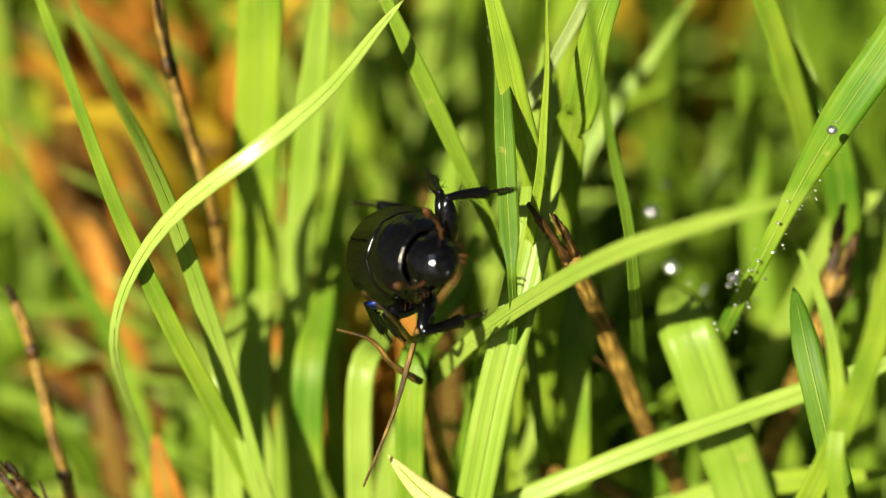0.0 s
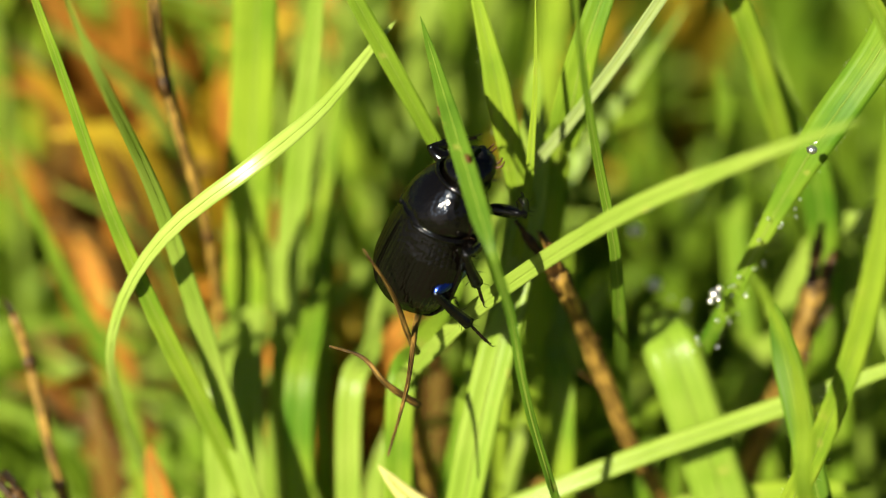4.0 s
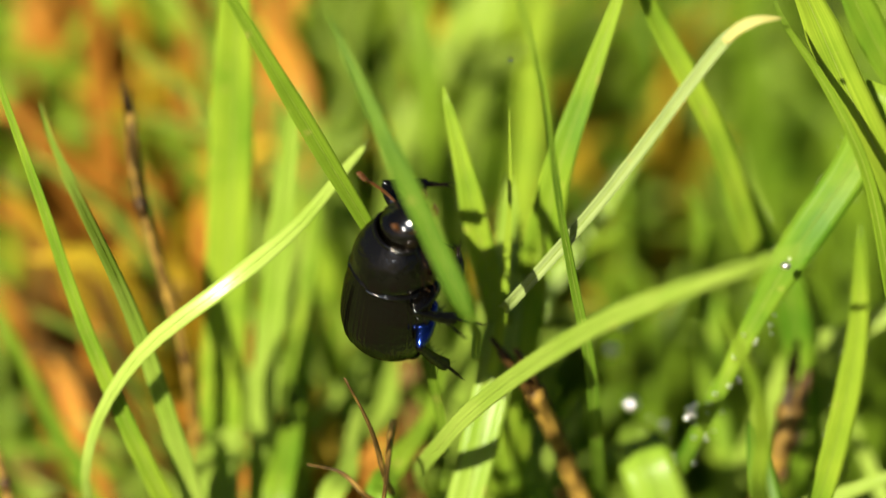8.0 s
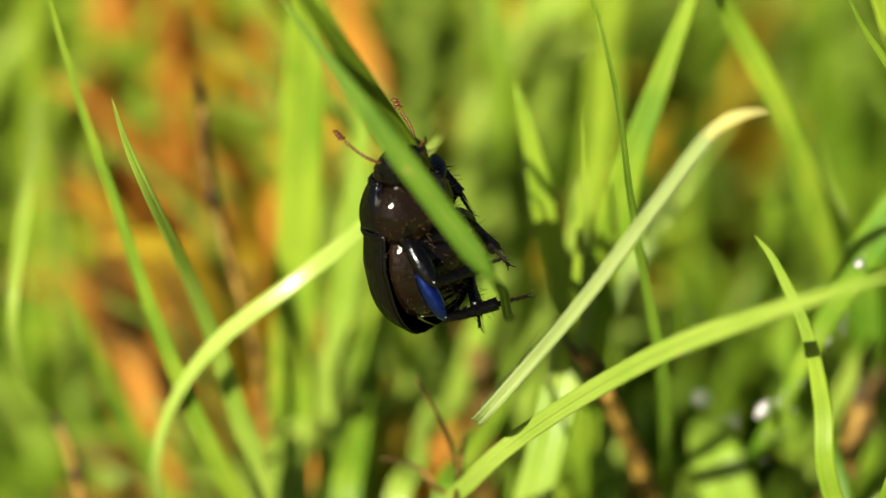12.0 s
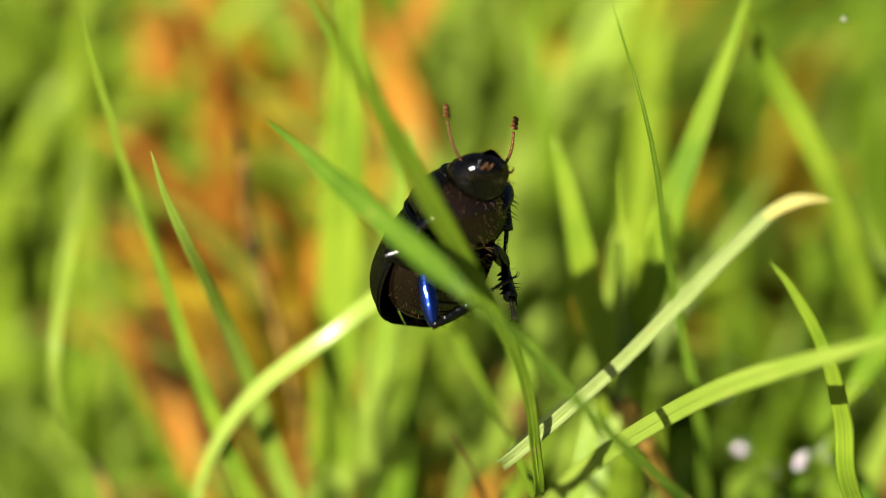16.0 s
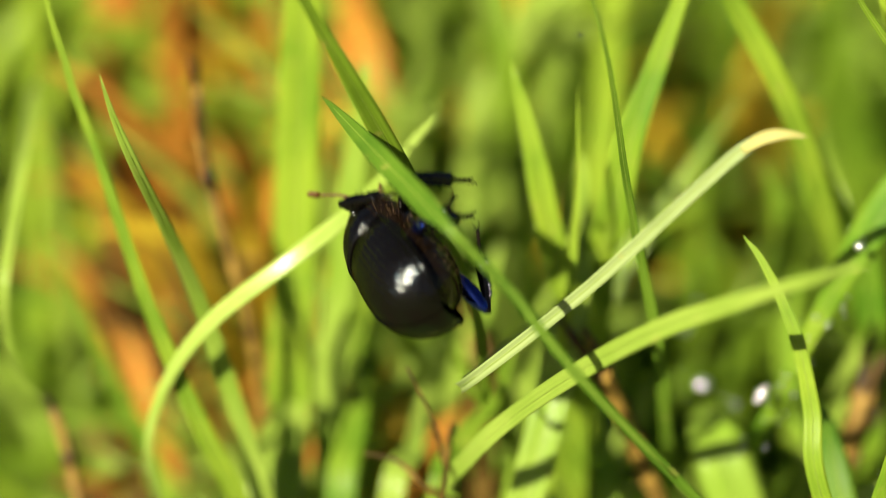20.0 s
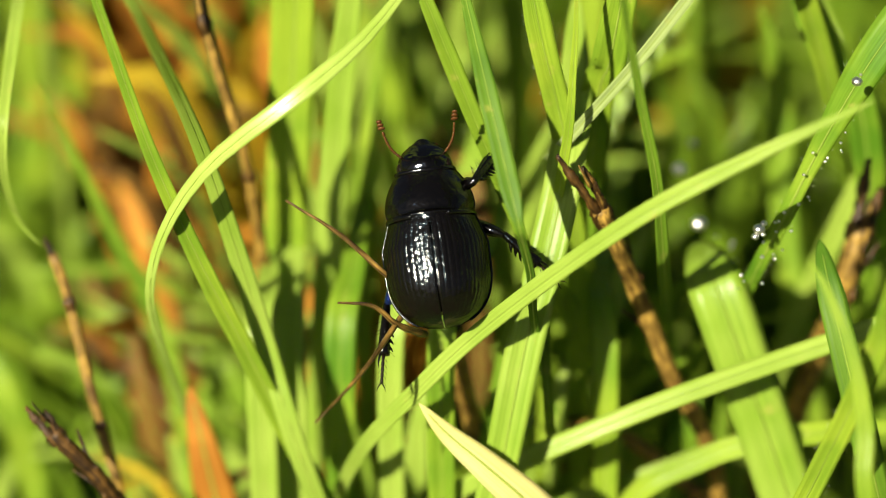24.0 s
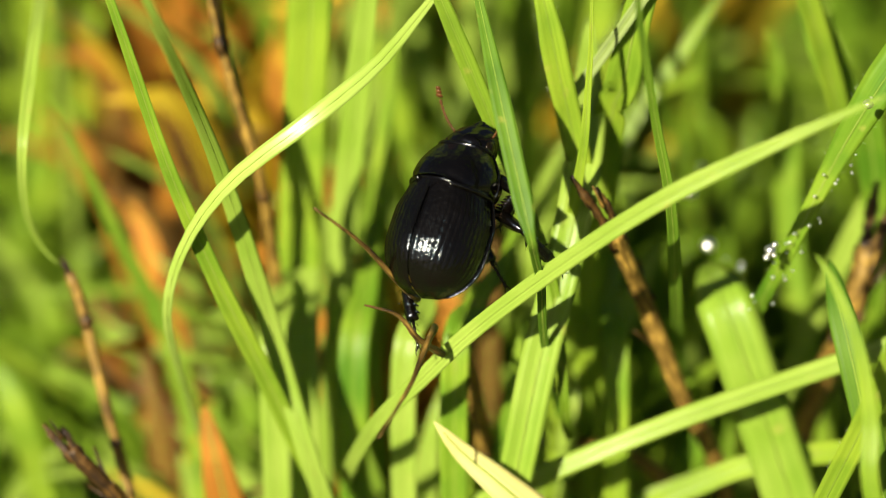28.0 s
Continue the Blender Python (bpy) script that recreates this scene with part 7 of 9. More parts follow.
    walk(thigh, [(0, pose(0.0032, 0.0012, -0.0032, 48.31, -4.87, -80.47)),
        (0.5, pose(0.0032, 0.0012, -0.0032, 52.06, -5.55, -79.96)),
        (1, pose(0.0032, 0.0012, -0.0032, 56.08, -5.75, -80.4)),
        (1.5, pose(0.0032, 0.0012, -0.0032, 65.22, -6.97, -80.22)),
        (2, pose(0.0032, 0.0012, -0.0032, 74.66, -3.79, -85.52)),
        (2.5, pose(0.0032, 0.0012, -0.0032, 29.15, 5.79, -108.3)),
        (3.5, pose(0.0032, 0.0012, -0.0032, 35.24, -0.21, -89.45)),
        (4.5, pose(0.0032, 0.0012, -0.0032, 49.14, -4.5, -81.34)),
        (5, pose(0.0032, 0.0012, -0.0032, 18.63, 6.18, -118.12)),
        (5.5, pose(0.0032, 0.0012, -0.0032, 51.59, -5.7, -87.67)),
        (6, pose(0.0032, 0.0012, -0.0032, 29.67, -0.93, -110.55)),
        (6.5, pose(0.0032, 0.0012, -0.0032, 37.23, -3.84, -108.39)),
        (7, pose(0.0032, 0.0012, -0.0032, 43.72, -6.35, -108.2)),
        (7.5, pose(0.0032, 0.0012, -0.0032, 47.85, -2.08, -101.25)),
        (8, pose(0.0032, 0.0012, -0.0032, 56.05, -0.81, -92.23)),
        (8.5, pose(0.0032, 0.0012, -0.0032, 53.98, 0.9, -99.45)),
        (9, pose(0.0032, 0.0012, -0.0032, 33.31, -0.98, -106.98)),
        (9.5, pose(0.0032, 0.0012, -0.0032, 2.64, -6.01, -107.19)),
        (10, pose(0.0032, 0.0012, -0.0032, -19.23, -10.53, -100.14)),
        (10.5, pose(0.0032, 0.0012, -0.0032, -0.15, -7.3, -104.56)),
        (11, pose(0.0032, 0.0012, -0.0032, 29.71, -3.71, -104.31)),
        (11.5, pose(0.0032, 0.0012, -0.0032, -25.22, -19.22, -116.6)),
        (12, pose(0.0032, 0.0012, -0.0032, -49.93, -44, -133.9)),
        (12.5, pose(0.0032, 0.0012, -0.0032, -39.42, -48.9, -149.09)),
        (13, pose(0.0032, 0.0012, -0.0032, -4.97, -38.08, 174.28)),
        (13.5, pose(0.0032, 0.0012, -0.0032, -2.29, -26.01, -171.17)),
        (14.5, pose(0.0032, 0.0012, -0.0032, 3.55, -17.54, -169.35)),
        (15.5, pose(0.0032, 0.0012, -0.0032, 7.47, -7.31, -163.82)),
        (16, pose(0.0032, 0.0012, -0.0032, 4.83, -5.34, -123.31)),
        (16.5, pose(0.0032, 0.0012, -0.0032, 26.72, -0.24, -95.41)),
        (17, pose(0.0032, 0.0012, -0.0032, 53.57, -5.81, -79.8)),
        (17.5, pose(0.0032, 0.0012, -0.0032, 57.5, -6.39, -79.64)),
        (17.7, pose(0.0032, 0.0012, -0.0032, 67, -6.87, -80.67)),
        (17.8, pose(0.0032, 0.0012, -0.0032, 37.31, 3.52, -98.91)),
        (17.9, pose(0.0032, 0.0012, -0.0032, 38.64, 3.17, -97.77)),
        (18, pose(0.0032, 0.0012, -0.0032, 27.47, 5.04, -106.82)),
        (18.1, pose(0.0032, 0.0012, -0.0032, 40.36, 2.67, -96.26)),
        (18.2, pose(0.0032, 0.0012, -0.0032, 32.79, 3.91, -101.15)),
        (18.3, pose(0.0032, 0.0012, -0.0032, 32.51, 4.06, -101.67)),
        (18.5, pose(0.0032, 0.0012, -0.0032, 31.3, 4.38, -103.03)),
        (18.7, pose(0.0032, 0.0012, -0.0032, 37.21, 2.31, -95.87)),
        (19, pose(0.0032, 0.0012, -0.0032, 36.65, -1.47, -86.2)),
        (19.3, pose(0.0032, 0.0012, -0.0032, 35.53, 2.7, -97.16)),
        (19.5, pose(0.0032, 0.0012, -0.0032, 22.76, 5.1, -109.91)),
        (20, pose(0.0032, 0.0012, -0.0032, -26.98, -4.28, -112.49)),
        (20.2, pose(0.0032, 0.0012, -0.0032, -11.21, -0.64, -103.24)),
        (20.4, pose(0.0032, 0.0012, -0.0032, 15.74, 0.57, -92.99)),
        (20.6, pose(0.0032, 0.0012, -0.0032, 28.08, 6.72, -111.88)),
        (20.8, pose(0.0032, 0.0012, -0.0032, 27.57, 9.68, -131.34)),
        (21, pose(0.0032, 0.0012, -0.0032, 25.09, -0.93, -114.81)),
        (21.2, pose(0.0032, 0.0012, -0.0032, 50.44, -7.87, -62.26)),
        (21.5, pose(0.0032, 0.0012, -0.0032, 36.87, -1.9, -84.26)),
        (22, pose(0.0032, 0.0012, -0.0032, 6, 5.31, -138.68)),
        (22.5, pose(0.0032, 0.0012, -0.0032, 6.1, 5.06, -136.23)),
        (24.5, pose(0.0032, 0.0012, -0.0032, 18.5, 5.42, -114.91)),
        (25, pose(0.0032, 0.0012, -0.0032, 18.49, 5.42, -114.92)),
        (25.5, pose(0.0032, 0.0012, -0.0032, 17.98, 5.31, -114.93)),
        (26, pose(0.0032, 0.0012, -0.0032, 17.14, 5.18, -115.24)),
        (26.5, pose(0.0032, 0.0012, -0.0032, 18.21, 5.14, -113.94)),
        (27, pose(0.0032, 0.0012, -0.0032, 19.22, 5.09, -112.75)),
        (27.5, pose(0.0032, 0.0012, -0.0032, 20.2, 4.42, -109.06)),
        (28, pose(0.0032, 0.0012, -0.0032, 4.27, 1.87, -111.2))])
    rows = [(0, pose(0, 0.0046, 0, -39.88, -41.24, -92.08)),
        (0.5, pose(0, 0.0046, 0, -48.72, -45.41, -85.48)),
        (1, pose(0, 0.0046, 0, -60.72, -48.56, -75.2)),
        (1.5, pose(0, 0.0046, 0, -78.15, -47.78, -57.22)),
        (2, pose(0, 0.0046, 0, -100.16, -37.09, -31.36)),
        (2.25, pose(0, 0.0046, 0, -45.76, -31.69, -67.84)),
        (2.5, pose(0, 0.0046, 0, -6.61, -6.1, -85.39)),
        (3.5, pose(0, 0.0046, 0, -15.46, -20.18, -105.34)),
        (4.5, pose(0, 0.0046, 0, -44.18, -48.23, -95.61)),
        (5, pose(0, 0.0046, 0, -53.13, -48.45, -83.96)),
        (5.5, pose(0, 0.0046, 0, -67.14, -54.57, -75.72)),
        (6, pose(0, 0.0046, 0, -81.1, -40.72, -46.9)),
        (6.5, pose(0, 0.0046, 0, -87.72, -37.33, -38.74)),
        (7, pose(0, 0.0046, 0, -92.36, -31.7, -30.48)),
        (7.5, pose(0, 0.0046, 0, -101.02, -37.89, -31.59)),
        (8, pose(0, 0.0046, 0, -109.75, -43.67, -31.49)),
        (8.5, pose(0, 0.0046, 0, -137.43, -30.02, -11.93)),
        (9, pose(0, 0.0046, 0, -144.09, -2.44, -0.79)),
        (9.5, pose(0, 0.0046, 0, -128.86, 9.09, 4.36)),
        (10, pose(0, 0.0046, 0, -109.44, 14.06, 9.97)),
        (10.5, pose(0, 0.0046, 0, -131.21, 11.84, 5.38)),
        (11, pose(0, 0.0046, 0, -145.94, 5.52, 1.69)),
        (11.5, pose(0, 0.0046, 0, -124.13, -20.98, -11.21)),
        (12, pose(0, 0.0046, 0, -79.95, -14.17, -16.86)),
        (12.5, pose(0, 0.0046, 0, -84.77, -23.85, -26.06)),
        (13, pose(0, 0.0046, 0, -64.93, -36.81, -55.22)),
        (13.5, pose(0, 0.0046, 0, -46.26, -34.11, -71.38)),
        (14.5, pose(0, 0.0046, 0, -32.79, -34.74, -93.51)),
        (15.5, pose(0, 0.0046, 0, -17.99, -27.72, -114.65)),
        (16, pose(0, 0.0046, 0, -23.53, -47.9, -129.76)),
        (16.5, pose(0, 0.0046, 0, -26.45, -57.67, -133.76)),
        (17, pose(0, 0.0046, 0, -47.58, -66.51, -112.17)),
        (17.5, pose(0, 0.0046, 0, -65.28, -70.8, -95.94)),
        (17.7, pose(0, 0.0046, 0, -124.77, -71.9, -41.55)),
        (17.8, pose(0, 0.0046, 0, -115.55, -61.27, -40.95)),
        (17.9, pose(0, 0.0046, 0, -108.05, -61.1, -46.39)),
        (18, pose(0, 0.0046, 0, -60.15, -50.94, -78.88)),
        (18.1, pose(0, 0.0046, 0, -101.79, -61.33, -51.46)),
        (18.2, pose(0, 0.0046, 0, -60.5, -48.79, -75.74)),
        (18.3, pose(0, 0.0046, 0, -67.53, -48.01, -67.33)),
        (18.5, pose(0, 0.0046, 0, -78.79, -44.04, -52.44)),
        (18.7, pose(0, 0.0046, 0, -52.25, -48.54, -85.19)),
        (19, pose(0, 0.0046, 0, -13.89, -25.72, -123.83)),
        (19.3, pose(0, 0.0046, 0, -43.51, -56.37, -106.65)),
        (19.5, pose(0, 0.0046, 0, -99.6, -58.07, -50.26)),
        (20, pose(0, 0.0046, 0, -113.64, -4.78, -3.13)),
        (20.2, pose(0, 0.0046, 0, -138.3, 8.82, 3.36)),
        (20.4, pose(0, 0.0046, 0, -123.02, 70.03, 41.63)),
        (20.5, pose(0, 0.0046, 0, -10.89, 40.17, 150.78)),
        (20.6, pose(0, 0.0046, 0, 3.19, -17.84, 159.87)),
        (20.8, pose(0, 0.0046, 0, -1.89, 28.17, 172.47)),
        (20.9, pose(0, 0.0046, 0, -33.39, 81.87, 141.82)),
        (21, pose(0, 0.0046, 0, -173.67, 41.43, 2.39)),
        (21.1, pose(0, 0.0046, 0, -165.97, -28.71, -3.6)),
        (21.2, pose(0, 0.0046, 0, -41.21, -74.84, -127.66)),
        (21.5, pose(0, 0.0046, 0, -32.73, -38.16, -99.35)),
        (21.75, pose(0, 0.0046, 0, -27.27, -14.1, -54.01)),
        (22, pose(0, 0.0046, 0, -6.6, -0.51, -8.89)),
        (22.5, pose(0, 0.0046, 0, -6.92, -0.52, -8.65)),
        (24.5, pose(0, 0.0046, 0, -25.83, -5.43, -23.38)),
        (25, pose(0, 0.0046, 0, -25.81, -5.42, -23.35)),
        (25.5, pose(0, 0.0046, 0, -28.39, -6.23, -24.31)),
        (26, pose(0, 0.0046, 0, -30.58, -6.87, -24.75)),
        (26.5, pose(0, 0.0046, 0, -31.86, -7.17, -24.78)),
        (27, pose(0, 0.0046, 0, -33.08, -7.41, -24.61)),
        (27.5, pose(0, 0.0046, 0, -62.81, -14.54, -23.6)),
        (28, pose(0, 0.0046, 0, -72.99, -8, -10.8))]
    walk(shin, rows)
    walk(foot, rows)
    thigh, shin, foot = LEGS["hind", -1]
    walk(thigh, [(0, pose(-0.003, -0.0018, -0.0032, 17.51, -5.8, 148.06)),
        (0.5, pose(-0.003, -0.0018, -0.0032, 7.89, -2.64, 142.18)),
        (1, pose(-0.003, -0.0018, -0.0032, 2.5, -1.1, 135.56)),
        (1.5, pose(-0.003, -0.0018, -0.0032, 1.01, -0.53, 129.33)),
        (2, pose(-0.003, -0.0018, -0.0032, 2.88, -0.35, 125.11)),
        (2.5, pose(-0.003, -0.0018, -0.0032, 6.42, -0.41, 124.34)),
        (3.5, pose(-0.003, -0.0018, -0.0032, 9.73, -1.74, 133.16)),
        (4.5, pose(-0.003, -0.0018, -0.0032, 1.32, -1.77, 148.41)),
        (5, pose(-0.003, -0.0018, -0.0032, 0.48, -1.64, 149.74)),
        (5.5, pose(-0.003, -0.0018, -0.0032, 1.87, 0.97, 148.92)),
        (6, pose(-0.003, -0.0018, -0.0032, 3.76, 4.22, 149.85)),
        (6.5, pose(-0.003, -0.0018, -0.0032, 4.61, 7.9, 150.33)),
        (7, pose(-0.003, -0.0018, -0.0032, 5.39, 11.51, 150.83)),
        (7.5, pose(-0.003, -0.0018, -0.0032, 0.01, 4.77, 153.13)),
        (8, pose(-0.003, -0.0018, -0.0032, -3.6, 0.97, 158.24)),
        (8.5, pose(-0.003, -0.0018, -0.0032, -3.53, 5.27, 159.19)),
        (9, pose(-0.003, -0.0018, -0.0032, -2.4, 11.29, 160.64)),
        (9.5, pose(-0.003, -0.0018, -0.0032, -2.02, 10.71, 161.38)),
        (10, pose(-0.003, -0.0018, -0.0032, -0.45, 12.51, 165.59)),
        (10.5, pose(-0.003, -0.0018, -0.0032, 1.88, 0.76, 159.27)),
        (11, pose(-0.003, -0.0018, -0.0032, 7.22, -8.02, 155.8)),
        (11.5, pose(-0.003, -0.0018, -0.0032, 14.51, -8.24, 153.72)),
        (12, pose(-0.003, -0.0018, -0.0032, 20.64, -8.73, 157.05)),
        (12.5, pose(-0.003, -0.0018, -0.0032, 25.89, -12.55, 152.45)),
        (13, pose(-0.003, -0.0018, -0.0032, 29.76, -13.19, 149.06)),
        (13.5, pose(-0.003, -0.0018, -0.0032, 32.24, -12.08, 144.06)),
        (14.5, pose(-0.003, -0.0018, -0.0032, 41.07, -9.25, 133.24)),
        (15.5, pose(-0.003, -0.0018, -0.0032, 48.74, -8.46, 126.9)),
        (16, pose(-0.003, -0.0018, -0.0032, 55.3, -9.39, 126.08)),
        (16.5, pose(-0.003, -0.0018, -0.0032, 53.5, -7, 126.55)),
        (17, pose(-0.003, -0.0018, -0.0032, 50.43, -5.52, 130.78)),
        (17.5, pose(-0.003, -0.0018, -0.0032, 52.23, -9.38, 137.29)),
        (17.7, pose(-0.003, -0.0018, -0.0032, 51.57, -10.95, 140.34)),
        (17.8, pose(-0.003, -0.0018, -0.0032, 50.92, -11.67, 141.91)),
        (17.9, pose(-0.003, -0.0018, -0.0032, 60.95, -0.69, 121.51)),
        (18, pose(-0.003, -0.0018, -0.0032, 24.3, -2.05, 128.07)),
        (18.1, pose(-0.003, -0.0018, -0.0032, 20.45, -3.33, 134.67)),
        (18.2, pose(-0.003, -0.0018, -0.0032, -0.81, -1.15, 146.35)),
        (18.3, pose(-0.003, -0.0018, -0.0032, -3.48, -0.62, 150.5)),
        (18.5, pose(-0.003, -0.0018, -0.0032, -9, 1.27, 163.72)),
        (18.7, pose(-0.003, -0.0018, -0.0032, -4.07, -0.48, 151.29)),
        (19, pose(-0.003, -0.0018, -0.0032, -12.04, 1.33, 144.45)),
        (19.3, pose(-0.003, -0.0018, -0.0032, -9.26, 0.65, 141.76)),
        (19.5, pose(-0.003, -0.0018, -0.0032, -7.78, 0.35, 140.11)),
        (20, pose(-0.003, -0.0018, -0.0032, -5.86, 0.01, 135.71)),
        (20.2, pose(-0.003, -0.0018, -0.0032, 13.12, -3.95, 143.87)),
        (20.4, pose(-0.003, -0.0018, -0.0032, 33.36, -11.78, 152.82)),
        (20.6, pose(-0.003, -0.0018, -0.0032, 49.57, -22.29, 161.63)),
        (20.8, pose(-0.003, -0.0018, -0.0032, 55.2, -39.11, 171.63)),
        (21, pose(-0.003, -0.0018, -0.0032, 30.37, -68.24, -161.31)),
        (21.2, pose(-0.003, -0.0018, -0.0032, 8.99, -48.89, -146.58)),
        (21.5, pose(-0.003, -0.0018, -0.0032, -4.34, -9.21, -153.54)),
        (22, pose(-0.003, -0.0018, -0.0032, -21.58, 7.85, 173.12)),
        (22.5, pose(-0.003, -0.0018, -0.0032, -40.06, 10.02, 152.22)),
        (24.5, pose(-0.003, -0.0018, -0.0032, 6.28, -3.08, 148.99)),
        (25, pose(-0.003, -0.0018, -0.0032, 6.28, -3.08, 148.98)),
        (25.5, pose(-0.003, -0.0018, -0.0032, 6.57, -3.22, 149.54)),
        (26, pose(-0.003, -0.0018, -0.0032, 6.91, -3.39, 150.25)),
        (26.5, pose(-0.003, -0.0018, -0.0032, 6.53, -3.37, 150.95)),
        (27, pose(-0.003, -0.0018, -0.0032, 6.11, -3.35, 151.86)),
        (27.5, pose(-0.003, -0.0018, -0.0032, 5.47, -3.09, 151.03)),
        (28, pose(-0.003, -0.0018, -0.0032, 3.46, -3.3, 159.66))])
    rows = [(0, pose(0, 0.0052, 0, 38.34, -8.3, 23.57)),
        (0.5, pose(0, 0.0052, 0, 43.75, -16.11, 38.83)),
        (1, pose(0, 0.0052, 0, 39.3, -21.34, 55.64)),
        (1.5, pose(0, 0.0052, 0, 28.05, -20.99, 73.12)),
        (2, pose(0, 0.0052, 0, 14.63, -13.91, 87.1)),
        (2.5, pose(0, 0.0052, 0, 2.25, -2.42, 94.14)),
        (3.5, pose(0, 0.0052, 0, -20.08, 19.1, 87.06)),
        (4.5, pose(0, 0.0052, 0, -39.31, 24.47, 62.53)),
        (5, pose(0, 0.0052, 0, -38.67, 24.28, 63.03)),
        (5.5, pose(0, 0.0052, 0, -38.03, 24.04, 63.43)),
        (6, pose(0, 0.0052, 0, -37.4, 23.75, 63.71)),
        (6.5, pose(0, 0.0052, 0, -36.76, 23.41, 63.88)),
        (7, pose(0, 0.0052, 0, -36.14, 23.02, 63.93)),
        (7.5, pose(0, 0.0052, 0, -35.52, 22.58, 63.88)),
        (8, pose(0, 0.0052, 0, -34.9, 22.1, 63.71)),
        (8.5, pose(0, 0.0052, 0, -34.28, 21.58, 63.42)),
        (9, pose(0, 0.0052, 0, -33.66, 21.01, 63.02)),
        (9.5, pose(0, 0.0052, 0, -33.04, 20.4, 62.5)),
        (10, pose(0, 0.0052, 0, -32.41, 19.76, 61.87)),
        (10.5, pose(0, 0.0052, 0, -35.22, 23.99, 67.6)),
        (11, pose(0, 0.0052, 0, -37.91, 28.26, 72.49)),
        (11.5, pose(0, 0.0052, 0, -40.66, 32.59, 76.55)),
        (12, pose(0, 0.0052, 0, -43.67, 37.01, 79.76)),
        (12.5, pose(0, 0.0052, 0, -47.19, 41.54, 81.94)),
        (13, pose(0, 0.0052, 0, -51.59, 46.16, 82.81)),
        (13.5, pose(0, 0.0052, 0, -57.45, 50.8, 81.81)),
        (14.5, pose(0, 0.0052, 0, -77.58, 59.01, 70.3)),
        (15.5, pose(0, 0.0052, 0, -114.11, 59.64, 40.76)),
        (16, pose(0, 0.0052, 0, -132.49, 53.6, 25.07)),
        (16.5, pose(0, 0.0052, 0, -145.76, 42.67, 13.72)),
        (17, pose(0, 0.0052, 0, -153.81, 27.23, 6.45)),
        (17.5, pose(0, 0.0052, 0, -157.61, 7.84, 1.55)),
        (17.7, pose(0, 0.0052, 0, -158.05, -0.78, -0.15)),
        (17.8, pose(0, 0.0052, 0, -158.04, -5.22, -1.01)),
        (17.9, pose(0, 0.0052, 0, -149.75, 45.33, 12.88)),
        (18, pose(0, 0.0052, 0, -87.27, 49.65, 51.77)),
        (18.1, pose(0, 0.0052, 0, -119.41, 40.44, 24.29)),
        (18.2, pose(0, 0.0052, 0, -80.32, 36.81, 43.04)),
        (18.3, pose(0, 0.0052, 0, -63.37, 35.63, 55)),
        (18.5, pose(0, 0.0052, 0, -38.3, 22.99, 60.71)),
        (18.7, pose(0, 0.0052, 0, -66.99, 41.58, 59.69)),
        (19, pose(0, 0.0052, 0, -126.85, 14.56, 7.31)),
        (19.3, pose(0, 0.0052, 0, -134.16, 2.11, 0.89)),
        (19.5, pose(0, 0.0052, 0, -136.84, -8.72, -3.46)),
        (20, pose(0, 0.0052, 0, -130.05, -41.76, -20.15)),
        (20.2, pose(0, 0.0052, 0, -139.81, -44.06, -16.84)),
        (20.4, pose(0, 0.0052, 0, -147.01, -46.37, -14.46)),
        (20.6, pose(0, 0.0052, 0, -148.37, -50.55, -15.24)),
        (20.8, pose(0, 0.0052, 0, -136.56, -60.01, -25.91)),
        (21, pose(0, 0.0052, 0, -84.56, -68.87, -74.02)),
        (21.2, pose(0, 0.0052, 0, -26.26, -48.48, -125.23)),
        (21.5, pose(0, 0.0052, 0, 3.45, 6.94, -127.24)),
        (22, pose(0, 0.0052, 0, 57.03, 35.17, -60.51)),
        (22.5, pose(0, 0.0052, 0, 91.36, 13.13, -12.83)),
        (23.5, pose(0, 0.0052, 0, 46.71, -2.3, 5.31)),
        (24.5, pose(0, 0.0052, 0, -0.16, 0.04, 28.91)),
        (25, pose(0, 0.0052, 0, -0.16, 0.04, 28.93)),
        (25.5, pose(0, 0.0052, 0, 0.88, -0.21, 27.34)),
        (26, pose(0, 0.0052, 0, 1.81, -0.41, 25.46)),
        (26.5, pose(0, 0.0052, 0, 0.82, -0.19, 26.16)),
        (27, pose(0, 0.0052, 0, -0.15, 0.03, 26.49)),
        (27.5, pose(0, 0.0052, 0, -3.15, 1.31, 45.29)),
        (28, pose(0, 0.0052, 0, -5.6, 2.57, 49.24))]
    walk(shin, rows)
    walk(foot, rows)
    thigh, shin, foot = LEGS["hind", 1]
